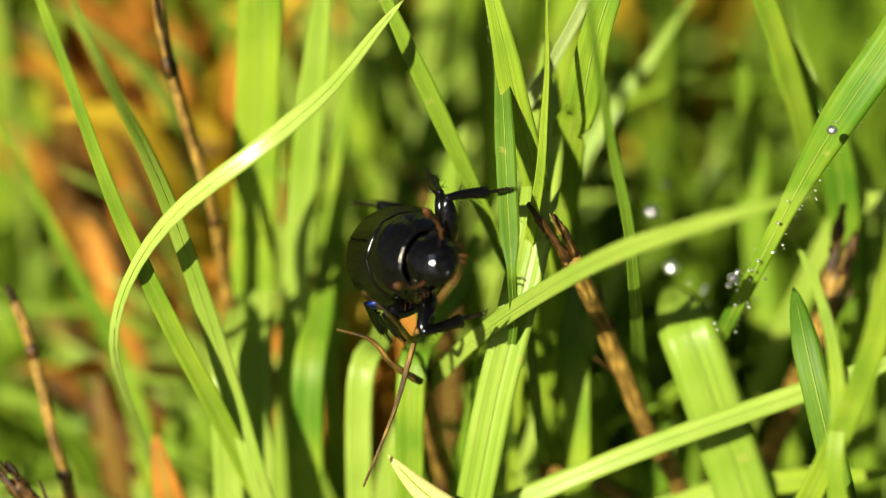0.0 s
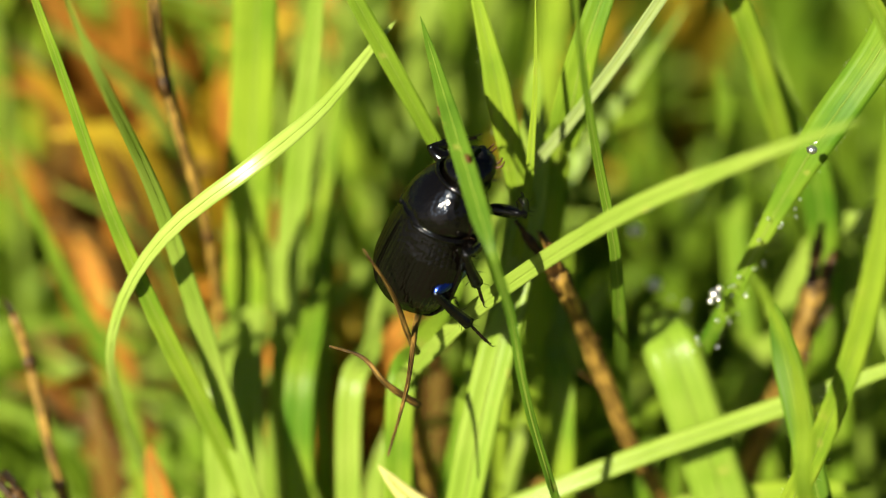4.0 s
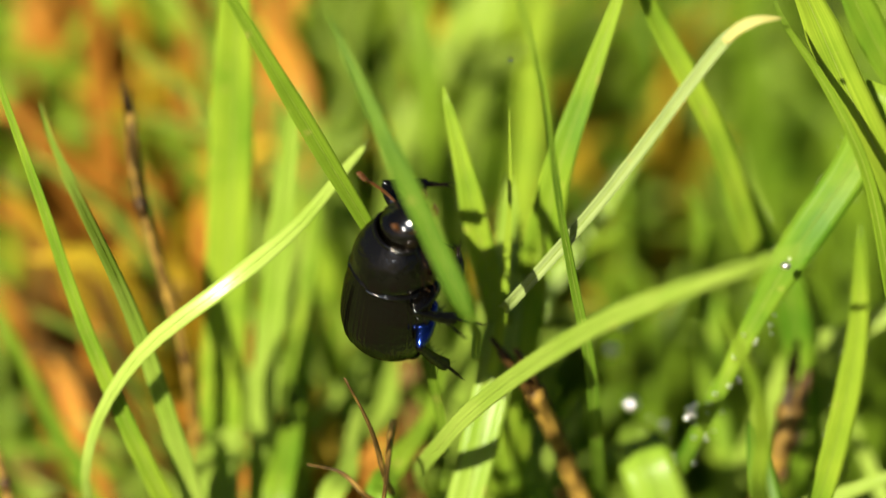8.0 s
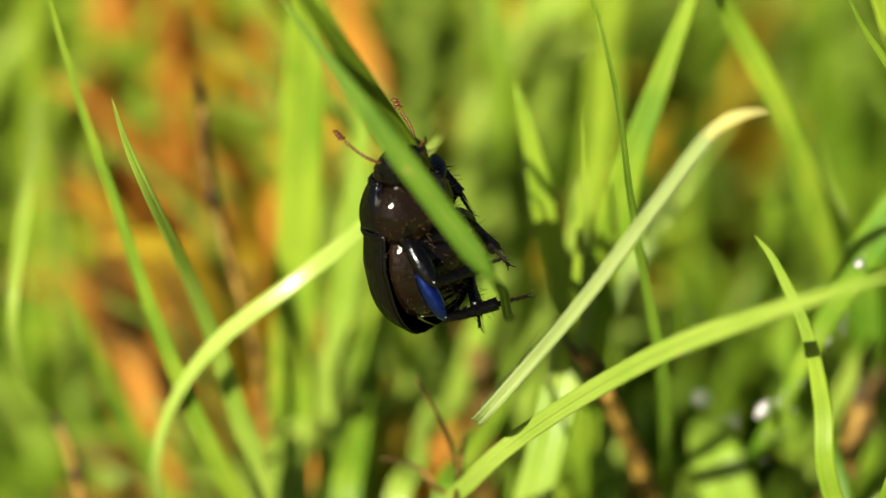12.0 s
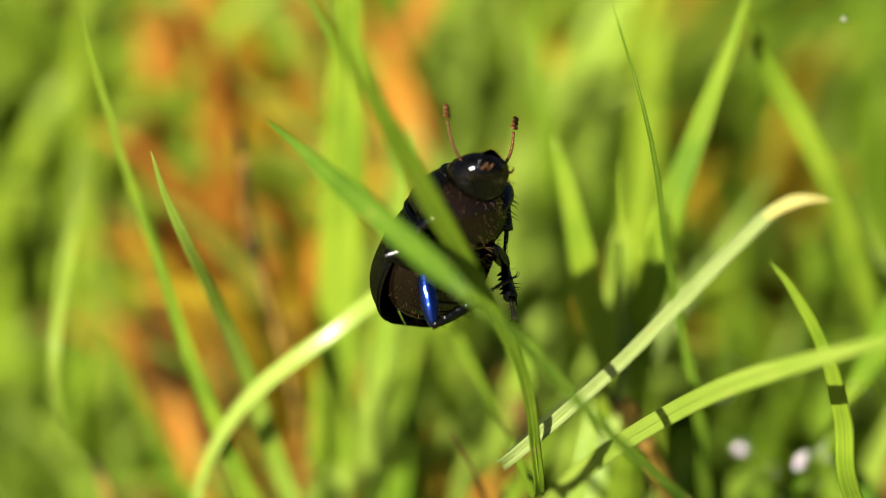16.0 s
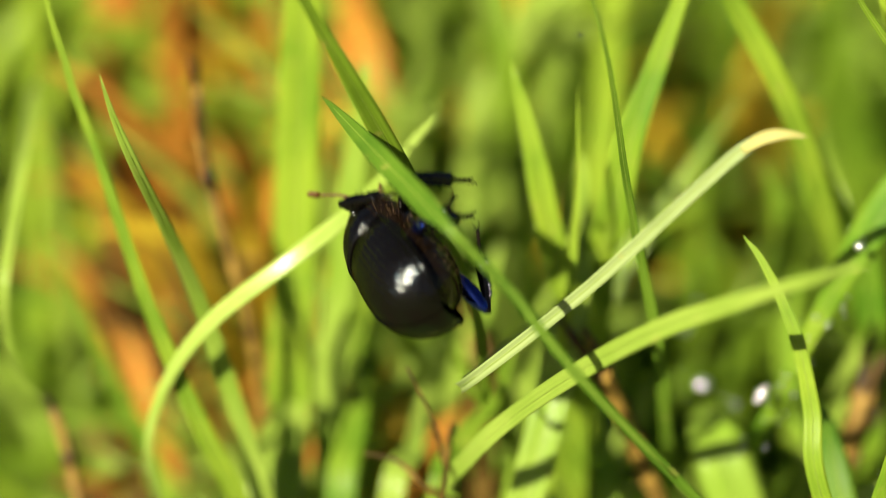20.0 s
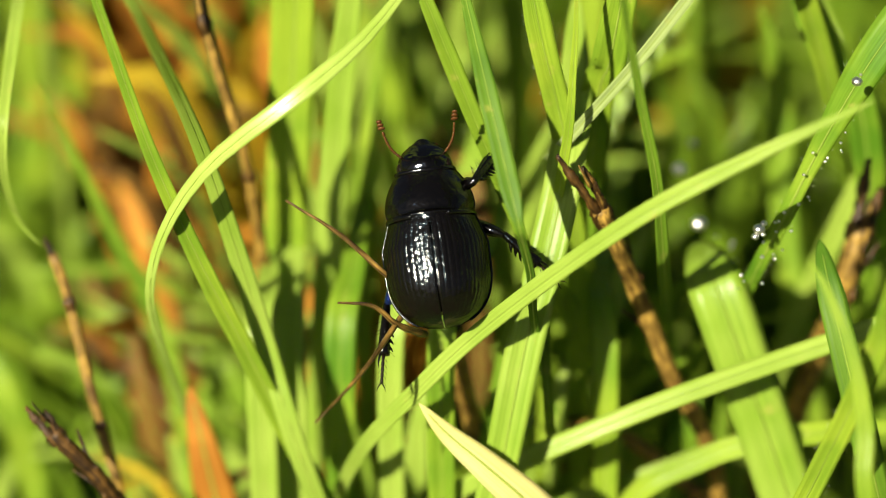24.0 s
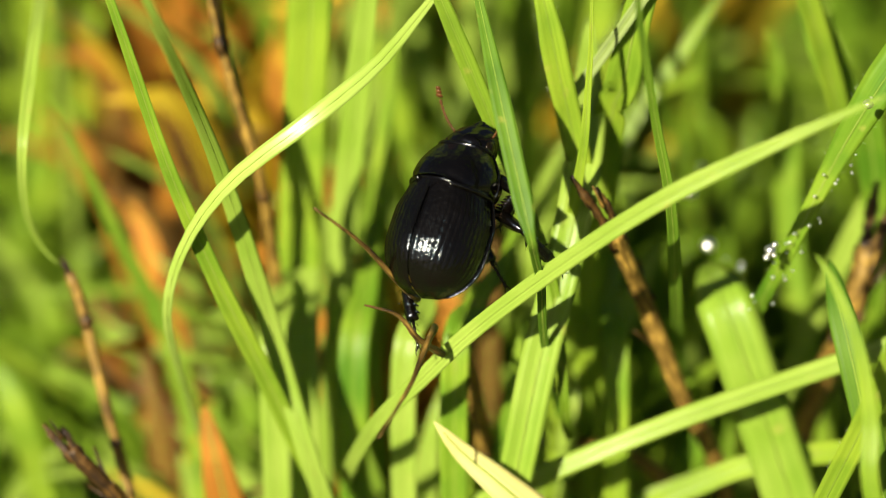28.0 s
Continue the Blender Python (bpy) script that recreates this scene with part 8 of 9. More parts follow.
    walk(thigh, [(0, pose(0.003, -0.0018, -0.0032, 58.09, -2.77, -116.02)),
        (0.5, pose(0.003, -0.0018, -0.0032, 38.09, -7.47, -102.06)),
        (1, pose(0.003, -0.0018, -0.0032, 27.16, -5.24, -102.87)),
        (1.5, pose(0.003, -0.0018, -0.0032, 20.78, -2.84, -108.48)),
        (2, pose(0.003, -0.0018, -0.0032, 16.26, -0.87, -115.99)),
        (2.5, pose(0.003, -0.0018, -0.0032, 12.55, 0.65, -124.47)),
        (3.5, pose(0.003, -0.0018, -0.0032, 37.9, -4.17, -110.08)),
        (4.5, pose(0.003, -0.0018, -0.0032, 52.88, 14.4, -145.81)),
        (5, pose(0.003, -0.0018, -0.0032, -1.49, 1.01, -146.9)),
        (5.5, pose(0.003, -0.0018, -0.0032, 53.98, -10.46, -109.02)),
        (6, pose(0.003, -0.0018, -0.0032, 14.76, 0, -143.48)),
        (6.5, pose(0.003, -0.0018, -0.0032, 29.84, 1.27, -142.37)),
        (7, pose(0.003, -0.0018, -0.0032, 42.46, 4.08, -145.19)),
        (7.5, pose(0.003, -0.0018, -0.0032, 47.64, 2.47, -134.91)),
        (8, pose(0.003, -0.0018, -0.0032, 41.42, -4.88, -112.81)),
        (8.5, pose(0.003, -0.0018, -0.0032, 61.15, 2.67, -127.46)),
        (9, pose(0.003, -0.0018, -0.0032, 60.16, 12.88, -140.98)),
        (9.5, pose(0.003, -0.0018, -0.0032, 61.34, 9.24, -139)),
        (10, pose(0.003, -0.0018, -0.0032, 63.41, 5.54, -133.79)),
        (10.5, pose(0.003, -0.0018, -0.0032, 29.27, -1.2, -141.66)),
        (11, pose(0.003, -0.0018, -0.0032, -2.64, -12.03, -141.11)),
        (11.5, pose(0.003, -0.0018, -0.0032, -14.97, -19.87, -148.37)),
        (12, pose(0.003, -0.0018, -0.0032, -24.72, -32.74, -168.36)),
        (12.5, pose(0.003, -0.0018, -0.0032, -24.24, -41.49, 177.52)),
        (13, pose(0.003, -0.0018, -0.0032, -21.98, -49.82, 157.01)),
        (13.5, pose(0.003, -0.0018, -0.0032, -19.96, -42.17, 165.56)),
        (14, pose(0.003, -0.0018, -0.0032, -17.4, -25.32, -146.55)),
        (14.5, pose(0.003, -0.0018, -0.0032, -2.31, -15.36, -102.45)),
        (15.5, pose(0.003, -0.0018, -0.0032, -34.92, -18.32, -131.72)),
        (16, pose(0.003, -0.0018, -0.0032, -56.06, -34.42, -153.4)),
        (16.5, pose(0.003, -0.0018, -0.0032, -53.85, -17.62, -141.81)),
        (17, pose(0.003, -0.0018, -0.0032, -41.62, -3.33, -130.73)),
        (17.5, pose(0.003, -0.0018, -0.0032, -32.9, -3.05, -133.06)),
        (17.7, pose(0.003, -0.0018, -0.0032, -31.93, -2.74, -132.22)),
        (17.8, pose(0.003, -0.0018, -0.0032, -2.79, 0.35, -133.58)),
        (17.85, pose(0.003, -0.0018, -0.0032, 34.24, -7.88, -99.05)),
        (17.9, pose(0.003, -0.0018, -0.0032, 63.95, -33.99, -73.1)),
        (18, pose(0.003, -0.0018, -0.0032, 44.99, -7.09, -105.58)),
        (18.1, pose(0.003, -0.0018, -0.0032, 62.83, -4.21, -114.3)),
        (18.2, pose(0.003, -0.0018, -0.0032, 47.35, 1.08, -122.62)),
        (18.3, pose(0.003, -0.0018, -0.0032, 49.7, 0.82, -122.03)),
        (18.5, pose(0.003, -0.0018, -0.0032, 54.47, 0.39, -121.13)),
        (18.7, pose(0.003, -0.0018, -0.0032, 58.3, -1.21, -118.54)),
        (19, pose(0.003, -0.0018, -0.0032, 59.84, -2.64, -116.37)),
        (19.3, pose(0.003, -0.0018, -0.0032, 41.12, 1.53, -123.99)),
        (19.5, pose(0.003, -0.0018, -0.0032, 28.28, 2.98, -130.17)),
        (20, pose(0.003, -0.0018, -0.0032, 0.45, 1.31, -144.17)),
        (20.2, pose(0.003, -0.0018, -0.0032, -6, -0.04, -143.22)),
        (20.4, pose(0.003, -0.0018, -0.0032, -20.5, 1.18, -111.37)),
        (20.6, pose(0.003, -0.0018, -0.0032, 12.71, -5.48, -87.73)),
        (20.8, pose(0.003, -0.0018, -0.0032, 56.87, 7.68, -142.1)),
        (20.9, pose(0.003, -0.0018, -0.0032, 122.71, 16.96, -137.82)),
        (21, pose(0.003, -0.0018, -0.0032, -169.72, 10.64, -119.33)),
        (21.2, pose(0.003, -0.0018, -0.0032, -163.6, 16.35, -117.99)),
        (21.5, pose(0.003, -0.0018, -0.0032, -150.28, 23.6, -113.07)),
        (22, pose(0.003, -0.0018, -0.0032, -154.52, 10.68, -117.47)),
        (28, pose(0.003, -0.0018, -0.0032, -154.52, 10.68, -117.47))])
    rows = [(0, pose(0, 0.0052, 0, -84.16, -33.57, -36.95)),
        (0.5, pose(0, 0.0052, 0, -43.37, -35.89, -78.31)),
        (1, pose(0, 0.0052, 0, -28.86, -28.53, -89.33)),
        (1.5, pose(0, 0.0052, 0, -22.98, -23.33, -90.91)),
        (2, pose(0, 0.0052, 0, -19.97, -19.55, -88.75)),
        (2.5, pose(0, 0.0052, 0, -18.14, -16.46, -84.34)),
        (3.5, pose(0, 0.0052, 0, -56.59, -42.47, -71.64)),
        (4, pose(0, 0.0052, 0, -99.93, -24.49, -20.66)),
        (4.5, pose(0, 0.0052, 0, -116.77, 11.78, 7.27)),
        (5, pose(0, 0.0052, 0, -67.94, -27.94, -40.53)),
        (5.5, pose(0, 0.0052, 0, -70.66, -45.99, -61.82)),
        (6, pose(0, 0.0052, 0, -68.05, -11.11, -16.4)),
        (6.5, pose(0, 0.0052, 0, -78.93, -8.46, -10.27)),
        (7, pose(0, 0.0052, 0, -85.63, 0.54, 0.59)),
        (7.5, pose(0, 0.0052, 0, -91.28, -18.59, -18.19)),
        (8, pose(0, 0.0052, 0, -60.68, -38.37, -61.47)),
        (8.5, pose(0, 0.0052, 0, -112.99, -28.78, -19.28)),
        (9, pose(0, 0.0052, 0, -130.98, 1.9, 0.87)),
        (9.5, pose(0, 0.0052, 0, -126.69, -7.5, -3.77)),
        (10, pose(0, 0.0052, 0, -120.46, -15.87, -9.11)),
        (10.5, pose(0, 0.0052, 0, -115.98, -5.8, -3.63)),
        (11, pose(0, 0.0052, 0, -102.09, 1.78, 1.44)),
        (11.5, pose(0, 0.0052, 0, -94.39, -23.17, -21.5)),
        (12, pose(0, 0.0052, 0, -58.38, -20.33, -35.59)),
        (12.5, pose(0, 0.0052, 0, -42.1, -12.71, -32.27)),
        (13, pose(0, 0.0052, 0, -19.19, -2.66, -15.65)),
        (13.5, pose(0, 0.0052, 0, -40.22, -14.85, -39.19)),
        (14, pose(0, 0.0052, 0, -27.65, -25.87, -86.05)),
        (14.5, pose(0, 0.0052, 0, -9.93, -24.3, -136.06)),
        (15, pose(0, 0.0052, 0, 25.59, 21.77, -80.5)),
        (15.5, pose(0, 0.0052, 0, 83.5, 7.28, -8.15)),
        (15.75, pose(0, 0.0052, 0, 165.61, -10.49, 1.33)),
        (16, pose(0, 0.0052, 0, -107.12, -21.69, -16.1)),
        (16.5, pose(0, 0.0052, 0, -121.03, -2.08, -1.17)),
        (17, pose(0, 0.0052, 0, -121.88, 22.77, 12.77)),
        (17.5, pose(0, 0.0052, 0, -126.02, 21.65, 11.13)),
        (17.7, pose(0, 0.0052, 0, -127.48, 24.47, 12.21)),
        (17.8, pose(0, 0.0052, 0, -147.49, 76.21, 25.75)),
        (17.85, pose(0, 0.0052, 0, -60.12, 26.67, 44.53)),
        (17.9, pose(0, 0.0052, 0, 0, 0, 0)),
        (17.95, pose(0, 0.0052, 0, -42.67, -19.7, -47.93)),
        (18, pose(0, 0.0052, 0, -65.75, -63.12, -87.08)),
        (18.1, pose(0, 0.0052, 0, -138.5, -58.47, -23.94)),
        (18.2, pose(0, 0.0052, 0, -113.89, -42.44, -28.36)),
        (18.3, pose(0, 0.0052, 0, -115.12, -42.39, -27.69)),
        (18.5, pose(0, 0.0052, 0, -117.65, -41.9, -26.08)),
        (18.7, pose(0, 0.0052, 0, -128.21, -48.94, -24.92)),
        (19, pose(0, 0.0052, 0, -145.91, -57.29, -19.01)),
        (19.3, pose(0, 0.0052, 0, -143.42, -54.29, -19.24)),
        (19.5, pose(0, 0.0052, 0, -140.32, -51.64, -19.81)),
        (20, pose(0, 0.0052, 0, -129.89, -44.54, -21.68)),
        (20.2, pose(0, 0.0052, 0, -155.83, -16.09, -3.47)),
        (20.3, pose(0, 0.0052, 0, -146.2, 38.28, 12.04)),
        (20.4, pose(0, 0.0052, 0, -54.09, 69.92, 107.72)),
        (20.5, pose(0, 0.0052, 0, -11.95, 31.19, 138.88)),
        (20.6, pose(0, 0.0052, 0, 4.33, -11.27, 138.07)),
        (20.7, pose(0, 0.0052, 0, 43.32, -70.72, 121.53)),
        (20.8, pose(0, 0.0052, 0, -173.77, -42.01, -2.39)),
        (20.9, pose(0, 0.0052, 0, 146.81, 30.82, -9.34)),
        (21, pose(0, 0.0052, 0, 34.98, 46.25, -107.14)),
        (21.2, pose(0, 0.0052, 0, 36.58, 47.45, -106.11)),
        (21.5, pose(0, 0.0052, 0, 45.38, 51.61, -98.29)),
        (22, pose(0, 0.0052, 0, 104.72, 49.49, -39.13)),
        (28, pose(0, 0.0052, 0, 104.72, 49.49, -39.13))]
    walk(shin, rows)
    walk(foot, rows)
    walk(bent_blade, [
        (0, pose(0.00958, 0.00115, 0.07987, 34.09, -3.52, -0.18)),
        (1, pose(0.00956, -0.00062, 0.08174, 37.89, -6.76, 1.02)),
        (2, pose(0.00942, -0.00205, 0.08415, 39.59, -8.82, 2.35)),
        (2.5, pose(0.0093, -0.00238, 0.08468, 32.4, -10.23, 3.28)),
        (4.5, pose(0.00776, -0.01687, 0.09534, 15.04, -15.71, 8.59)),
        (5, pose(0.00849, -0.02147, 0.09759, 12.54, -12.92, 6.75)),
        (6, pose(0.00773, -0.01338, 0.09402, 42.45, -22.6, 13.81)),
        (7, pose(0.00782, -0.0148, 0.09726, 32.27, -24.93, 15)),
        (7.5, pose(0.00774, -0.01478, 0.09849, 54.85, -24.92, 14.5)),
        (8, pose(0.00804, -0.01515, 0.09948, 63.94, -22.11, 12.12)),
        (8.5, pose(0.00857, -0.01591, 0.10141, 64.5, -21.7, 11.35)),
        (9, pose(0.00807, -0.01696, 0.10274, 64.8, -21.85, 11.54)),
        (9.5, pose(0.00648, -0.01775, 0.10409, 64.18, -23.54, 13.29)),
        (10, pose(0.00557, -0.01745, 0.10578, 55.59, -26.18, 15.54)),
        (10.5, pose(0.00648, -0.01919, 0.10377, 62.31, -28.37, 17.49)),
        (11, pose(0.00762, -0.02039, 0.10299, 59.76, -32.56, 21.31)),
        (12, pose(0.00353, -0.02135, 0.10761, 60.06, -31.51, 21.24)),
        (12.5, pose(0.00114, -0.02727, 0.11211, 47.7, -31.35, 21.7)),
        (13, pose(-0.00132, -0.02598, 0.11536, 19.76, -35.16, 25.89)),
        (13.5, pose(-0.00025, -0.02774, 0.11537, 17.23, -37.34, 28.14)),
        (15.5, pose(-0.0011, -0.03313, 0.11778, 8.19, -36.79, 28.26)),
        (16, pose(-0.00179, -0.03593, 0.12055, 5.31, -40.03, 31.95)),
        (16.5, pose(-0.00251, -0.03552, 0.12173, 2.34, -35.93, 27.18)),
        (17, pose(-0.003, -0.03493, 0.12136, 1.66, -34.65, 22.31)),
        (17.5, pose(-0.00214, -0.03522, 0.1209, 0.14, -33.84, 22.75)),
        (18, pose(-0.00052, -0.0354, 0.12139, -20.56, -34.06, 26.01)),
        (18.5, pose(-0.00123, -0.02954, 0.11677, -17.51, -33.62, 23.66)),
        (19, pose(0.00031, -0.02609, 0.11463, 3.64, -37.97, 28.86)),
        (19.5, pose(0.00081, -0.02306, 0.11252, 1.01, -37.16, 24.98)),
        (20, pose(0.00063, -0.02116, 0.11023, -5.32, -37.03, 27)),
        (20.5, pose(0.00581, -0.01759, 0.10156, 9.13, -31.76, 21.39)),
        (21, pose(0.00714, -0.01092, 0.09743, 56.02, -19.47, 10.58)),
        (21.5, pose(0.0071, -0.01005, 0.09251, 45.18, -12.92, 6.73)),
        (22, pose(0.00642, -0.00467, 0.08825, 36.01, -11.84, 6.05)),
        (22.5, pose(0.00654, -0.0032, 0.08541, 36.7, -12.12, 6.28)),
        (24.5, pose(0.0074, -0.00424, 0.08212, 36.51, -11.79, 5.98)),
        (25, pose(0.0075, -0.00491, 0.08281, 35.12, -12.2, 6.28)),
        (26, pose(0.00702, -0.00551, 0.08283, 38.4, -11.96, 5.96)),
        (27, pose(0.00698, -0.00589, 0.08318, 38.33, -11.8, 5.15)),
        (28, pose(0.00672, -0.00459, 0.08364, 39.11, -11.69, 4.9))])
    walk(swaying_blade, [
        (0, pose(0.01307, 0.02315, 0.08719, 77.76, 22.91, -17.84)),
        (1, pose(0.01333, 0.02069, 0.08639, 77.24, 22.2, -18.63)),
        (2, pose(0.0186, 0.01754, 0.08468, 73.87, 30.74, -27.37)),
        (2.5, pose(0.01892, 0.01768, 0.08498, 74.06, 31.14, -27.74)),
        (4.5, pose(0.01708, 0.01592, 0.09015, 75.37, 28.83, -23.41)),
        (5, pose(0.01811, 0.01512, 0.08882, 73.69, 30.26, -25.05)),
        (6, pose(0.01446, 0.0086, 0.09068, 72.91, 29.45, -23.83)),
        (7, pose(0.01466, 0.00453, 0.09279, 73.85, 28.22, -22.81)),
        (7.5, pose(0.01501, 0.00405, 0.09483, 74.35, 29.55, -23.72)),
        (8, pose(0.01746, 0.00279, 0.09597, 74.08, 31.48, -25.92)),
        (8.5, pose(0.01718, 0.00135, 0.09689, 74.22, 32.14, -26.37)),
        (9, pose(0.01672, -0.00075, 0.09669, 74.03, 32.32, -26.49)),
        (9.5, pose(0.0122, -0.00466, 0.09502, 73.91, 28.48, -22.7)),
        (10, pose(0.01102, -0.00715, 0.09443, 72.04, 30.88, -24.93)),
        (10.5, pose(0.01009, -0.00892, 0.0948, 72.58, 28.92, -23.13)),
        (11, pose(0.00947, -0.01125, 0.09453, 72.37, 27.9, -22.5)),
        (12, pose(0.00756, -0.0169, 0.0962, 72.48, 30.51, -25.79)),
        (12.5, pose(0.00701, -0.01793, 0.09699, 68.78, 32.27, -27.45)),
        (13, pose(0.00775, -0.01761, 0.09701, 70.88, 35, -30.95)),
        (13.5, pose(0.00731, -0.01768, 0.09719, 72.12, 35.5, -30.82)),
        (15.5, pose(0.00665, -0.01807, 0.09781, 73.08, 37.09, -31.8)),
        (16, pose(0.00712, -0.01943, 0.09768, 71.39, 36.31, -31.65)),
        (17, pose(0.00721, -0.01954, 0.09762, 71.7, 36.38, -31.73)),
        (17.5, pose(0.00722, -0.01855, 0.09735, 74.45, 36.74, -31.68)),
        (18, pose(0.00768, -0.01807, 0.09719, 72.35, 40.06, -35.65)),
        (18.5, pose(0.00762, -0.01656, 0.09707, 70.41, 40.14, -34.8)),
        (19, pose(0.00728, -0.0148, 0.09489, 71.15, 39.01, -33.41)),
        (19.5, pose(0.00827, -0.01288, 0.09364, 67.7, 38.13, -32.03)),
        (20, pose(0.0081, -0.01157, 0.09307, 65.41, 39.08, -33.59)),
        (20.5, pose(0.01019, -0.0045, 0.09252, 70.55, 32.97, -27.32)),
        (21, pose(0.01215, 0.00107, 0.08875, 72.8, 28.33, -23.37)),
        (21.5, pose(0.01369, 0.00791, 0.09065, 73.8, 30.19, -24.59)),
        (22, pose(0.01621, 0.00993, 0.09094, 74.99, 30.26, -25.21)),
        (22.5, pose(0.01604, 0.01117, 0.08727, 75.21, 30.83, -25.11)),
        (24.5, pose(0.0157, 0.0127, 0.08555, 74.72, 32.16, -26.19)),
        (25, pose(0.01558, 0.01244, 0.0862, 74.53, 31.64, -26.07)),
        (26, pose(0.01546, 0.01226, 0.08622, 74.71, 31.75, -25.88)),
        (27, pose(0.01442, 0.0101, 0.083, 72.68, 32.28, -27.66)),
        (27.5, pose(0.0141, 0.01269, 0.08521, 75, 30.8, -25.37)),
        (28, pose(0.01496, 0.01743, 0.09166, 79.42, 27.53, -21.38))])
    walk(leaning_blade, [
        (0, pose(0.00692, 0.01543, 0.07763, 61.86, -21.24, 13.15)),
        (1, pose(0.00703, 0.01435, 0.0787, 61.79, -21.69, 12.46)),
        (2, pose(0.00661, 0.01333, 0.0799, 62.05, -21.5, 12.23)),
        (2.5, pose(0.00615, 0.01347, 0.08017, 62.17, -21.64, 12.33)),
        (4.5, pose(0.00321, 0.01365, 0.08801, 66.09, -25.66, 16.3)),
        (5, pose(0.00296, 0.01355, 0.08766, 62.5, -25.59, 16.77)),
        (5.5, pose(0.00199, 0.01133, 0.0898, 62.63, -26.4, 17.11)),
        (6, pose(-0.00068, 0.00943, 0.09052, 68.77, -26.9, 18.26)),
        (7, pose(-0.00045, 0.00699, 0.09261, 69.85, -26.84, 17.73)),
        (7.5, pose(-0.00045, 0.00693, 0.094, 74.5, -26.92, 17.28)),
        (8, pose(-0.00113, 0.00696, 0.09612, 77.89, -26.37, 16.74)),
        (8.5, pose(-0.00047, 0.00495, 0.09759, 79.79, -26.56, 16.54)),
        (9, pose(-0.00097, 0.00268, 0.09807, 83.03, -25.49, 16.01)),
        (9.5, pose(-0.00188, 0.00041, 0.09997, 84.07, -26.53, 17.09)),
        (10, pose(-0.00203, -0.00037, 0.10293, 89.45, -27.39, 17.63)),
        (11, pose(-0.00238, -0.00431, 0.10444, 88.96, -25.53, 16.55)),
        (12, pose(-0.00394, -0.00678, 0.11277, 102.96, -30.36, 19.87)),
        (12.5, pose(-0.00224, -0.01666, 0.11241, 90.08, -28.8, 19.26)),
        (13, pose(0.00033, -0.02387, 0.11297, 76.59, -26.4, 17.7)),
        (13.5, pose(0.0002, -0.02368, 0.11317, 78.16, -26.59, 17.96)),
        (15.5, pose(-0.00033, -0.02324, 0.11286, 86.71, -25.18, 17.29)),
        (16, pose(-0.00085, -0.02346, 0.11407, 91.06, -25.37, 17.4)),
        (16.5, pose(-0.00215, -0.01746, 0.11395, 93.09, -26.18, 17.77)),
        (17, pose(-0.00375, 0.0025, 0.10509, 95.24, -26.99, 18.45)),
        (17.5, pose(-0.00352, 0.00213, 0.10451, 93.57, -26.56, 18.59)),
        (18, pose(-0.00168, -0.00242, 0.1019, 79.92, -24.64, 17.57)),
        (18.5, pose(-0.00282, 0.00006, 0.10328, 89.95, -24.42, 17.65)),
        (19, pose(-0.00027, 0.00064, 0.09875, 79.98, -25.3, 17.56)),
        (19.5, pose(-0.00013, 0.00103, 0.09908, 89.95, -25.89, 17.49)),
        (20, pose(-0.00125, 0.00002, 0.09884, 94.6, -25.66, 17.7)),
        (20.5, pose(-0.00071, -0.00143, 0.0975, 82.81, -24.45, 16.2)),
        (21, pose(0.00163, 0.00399, 0.0894, 63.87, -23.65, 15.23)),
        (21.5, pose(0.00392, 0.00487, 0.0853, 61.74, -23.56, 15.48)),
        (22, pose(0.00533, 0.00863, 0.07937, 76.48, -23.11, 14.97)),
        (22.5, pose(0.0055, 0.01094, 0.07823, 72.39, -22.31, 13.92)),
        (24.5, pose(0.00583, 0.01048, 0.07748, 63.38, -18.97, 11.32)),
        (25, pose(0.00582, 0.00957, 0.07821, 62.86, -19.17, 11.58)),
        (26, pose(0.00556, 0.00854, 0.07864, 63.21, -19.64, 11.65)),
        (27, pose(0.00553, 0.00774, 0.07924, 63.08, -20, 11.26)),
        (28, pose(0.00563, 0.00964, 0.08157, 64.14, -20.27, 10.84))])
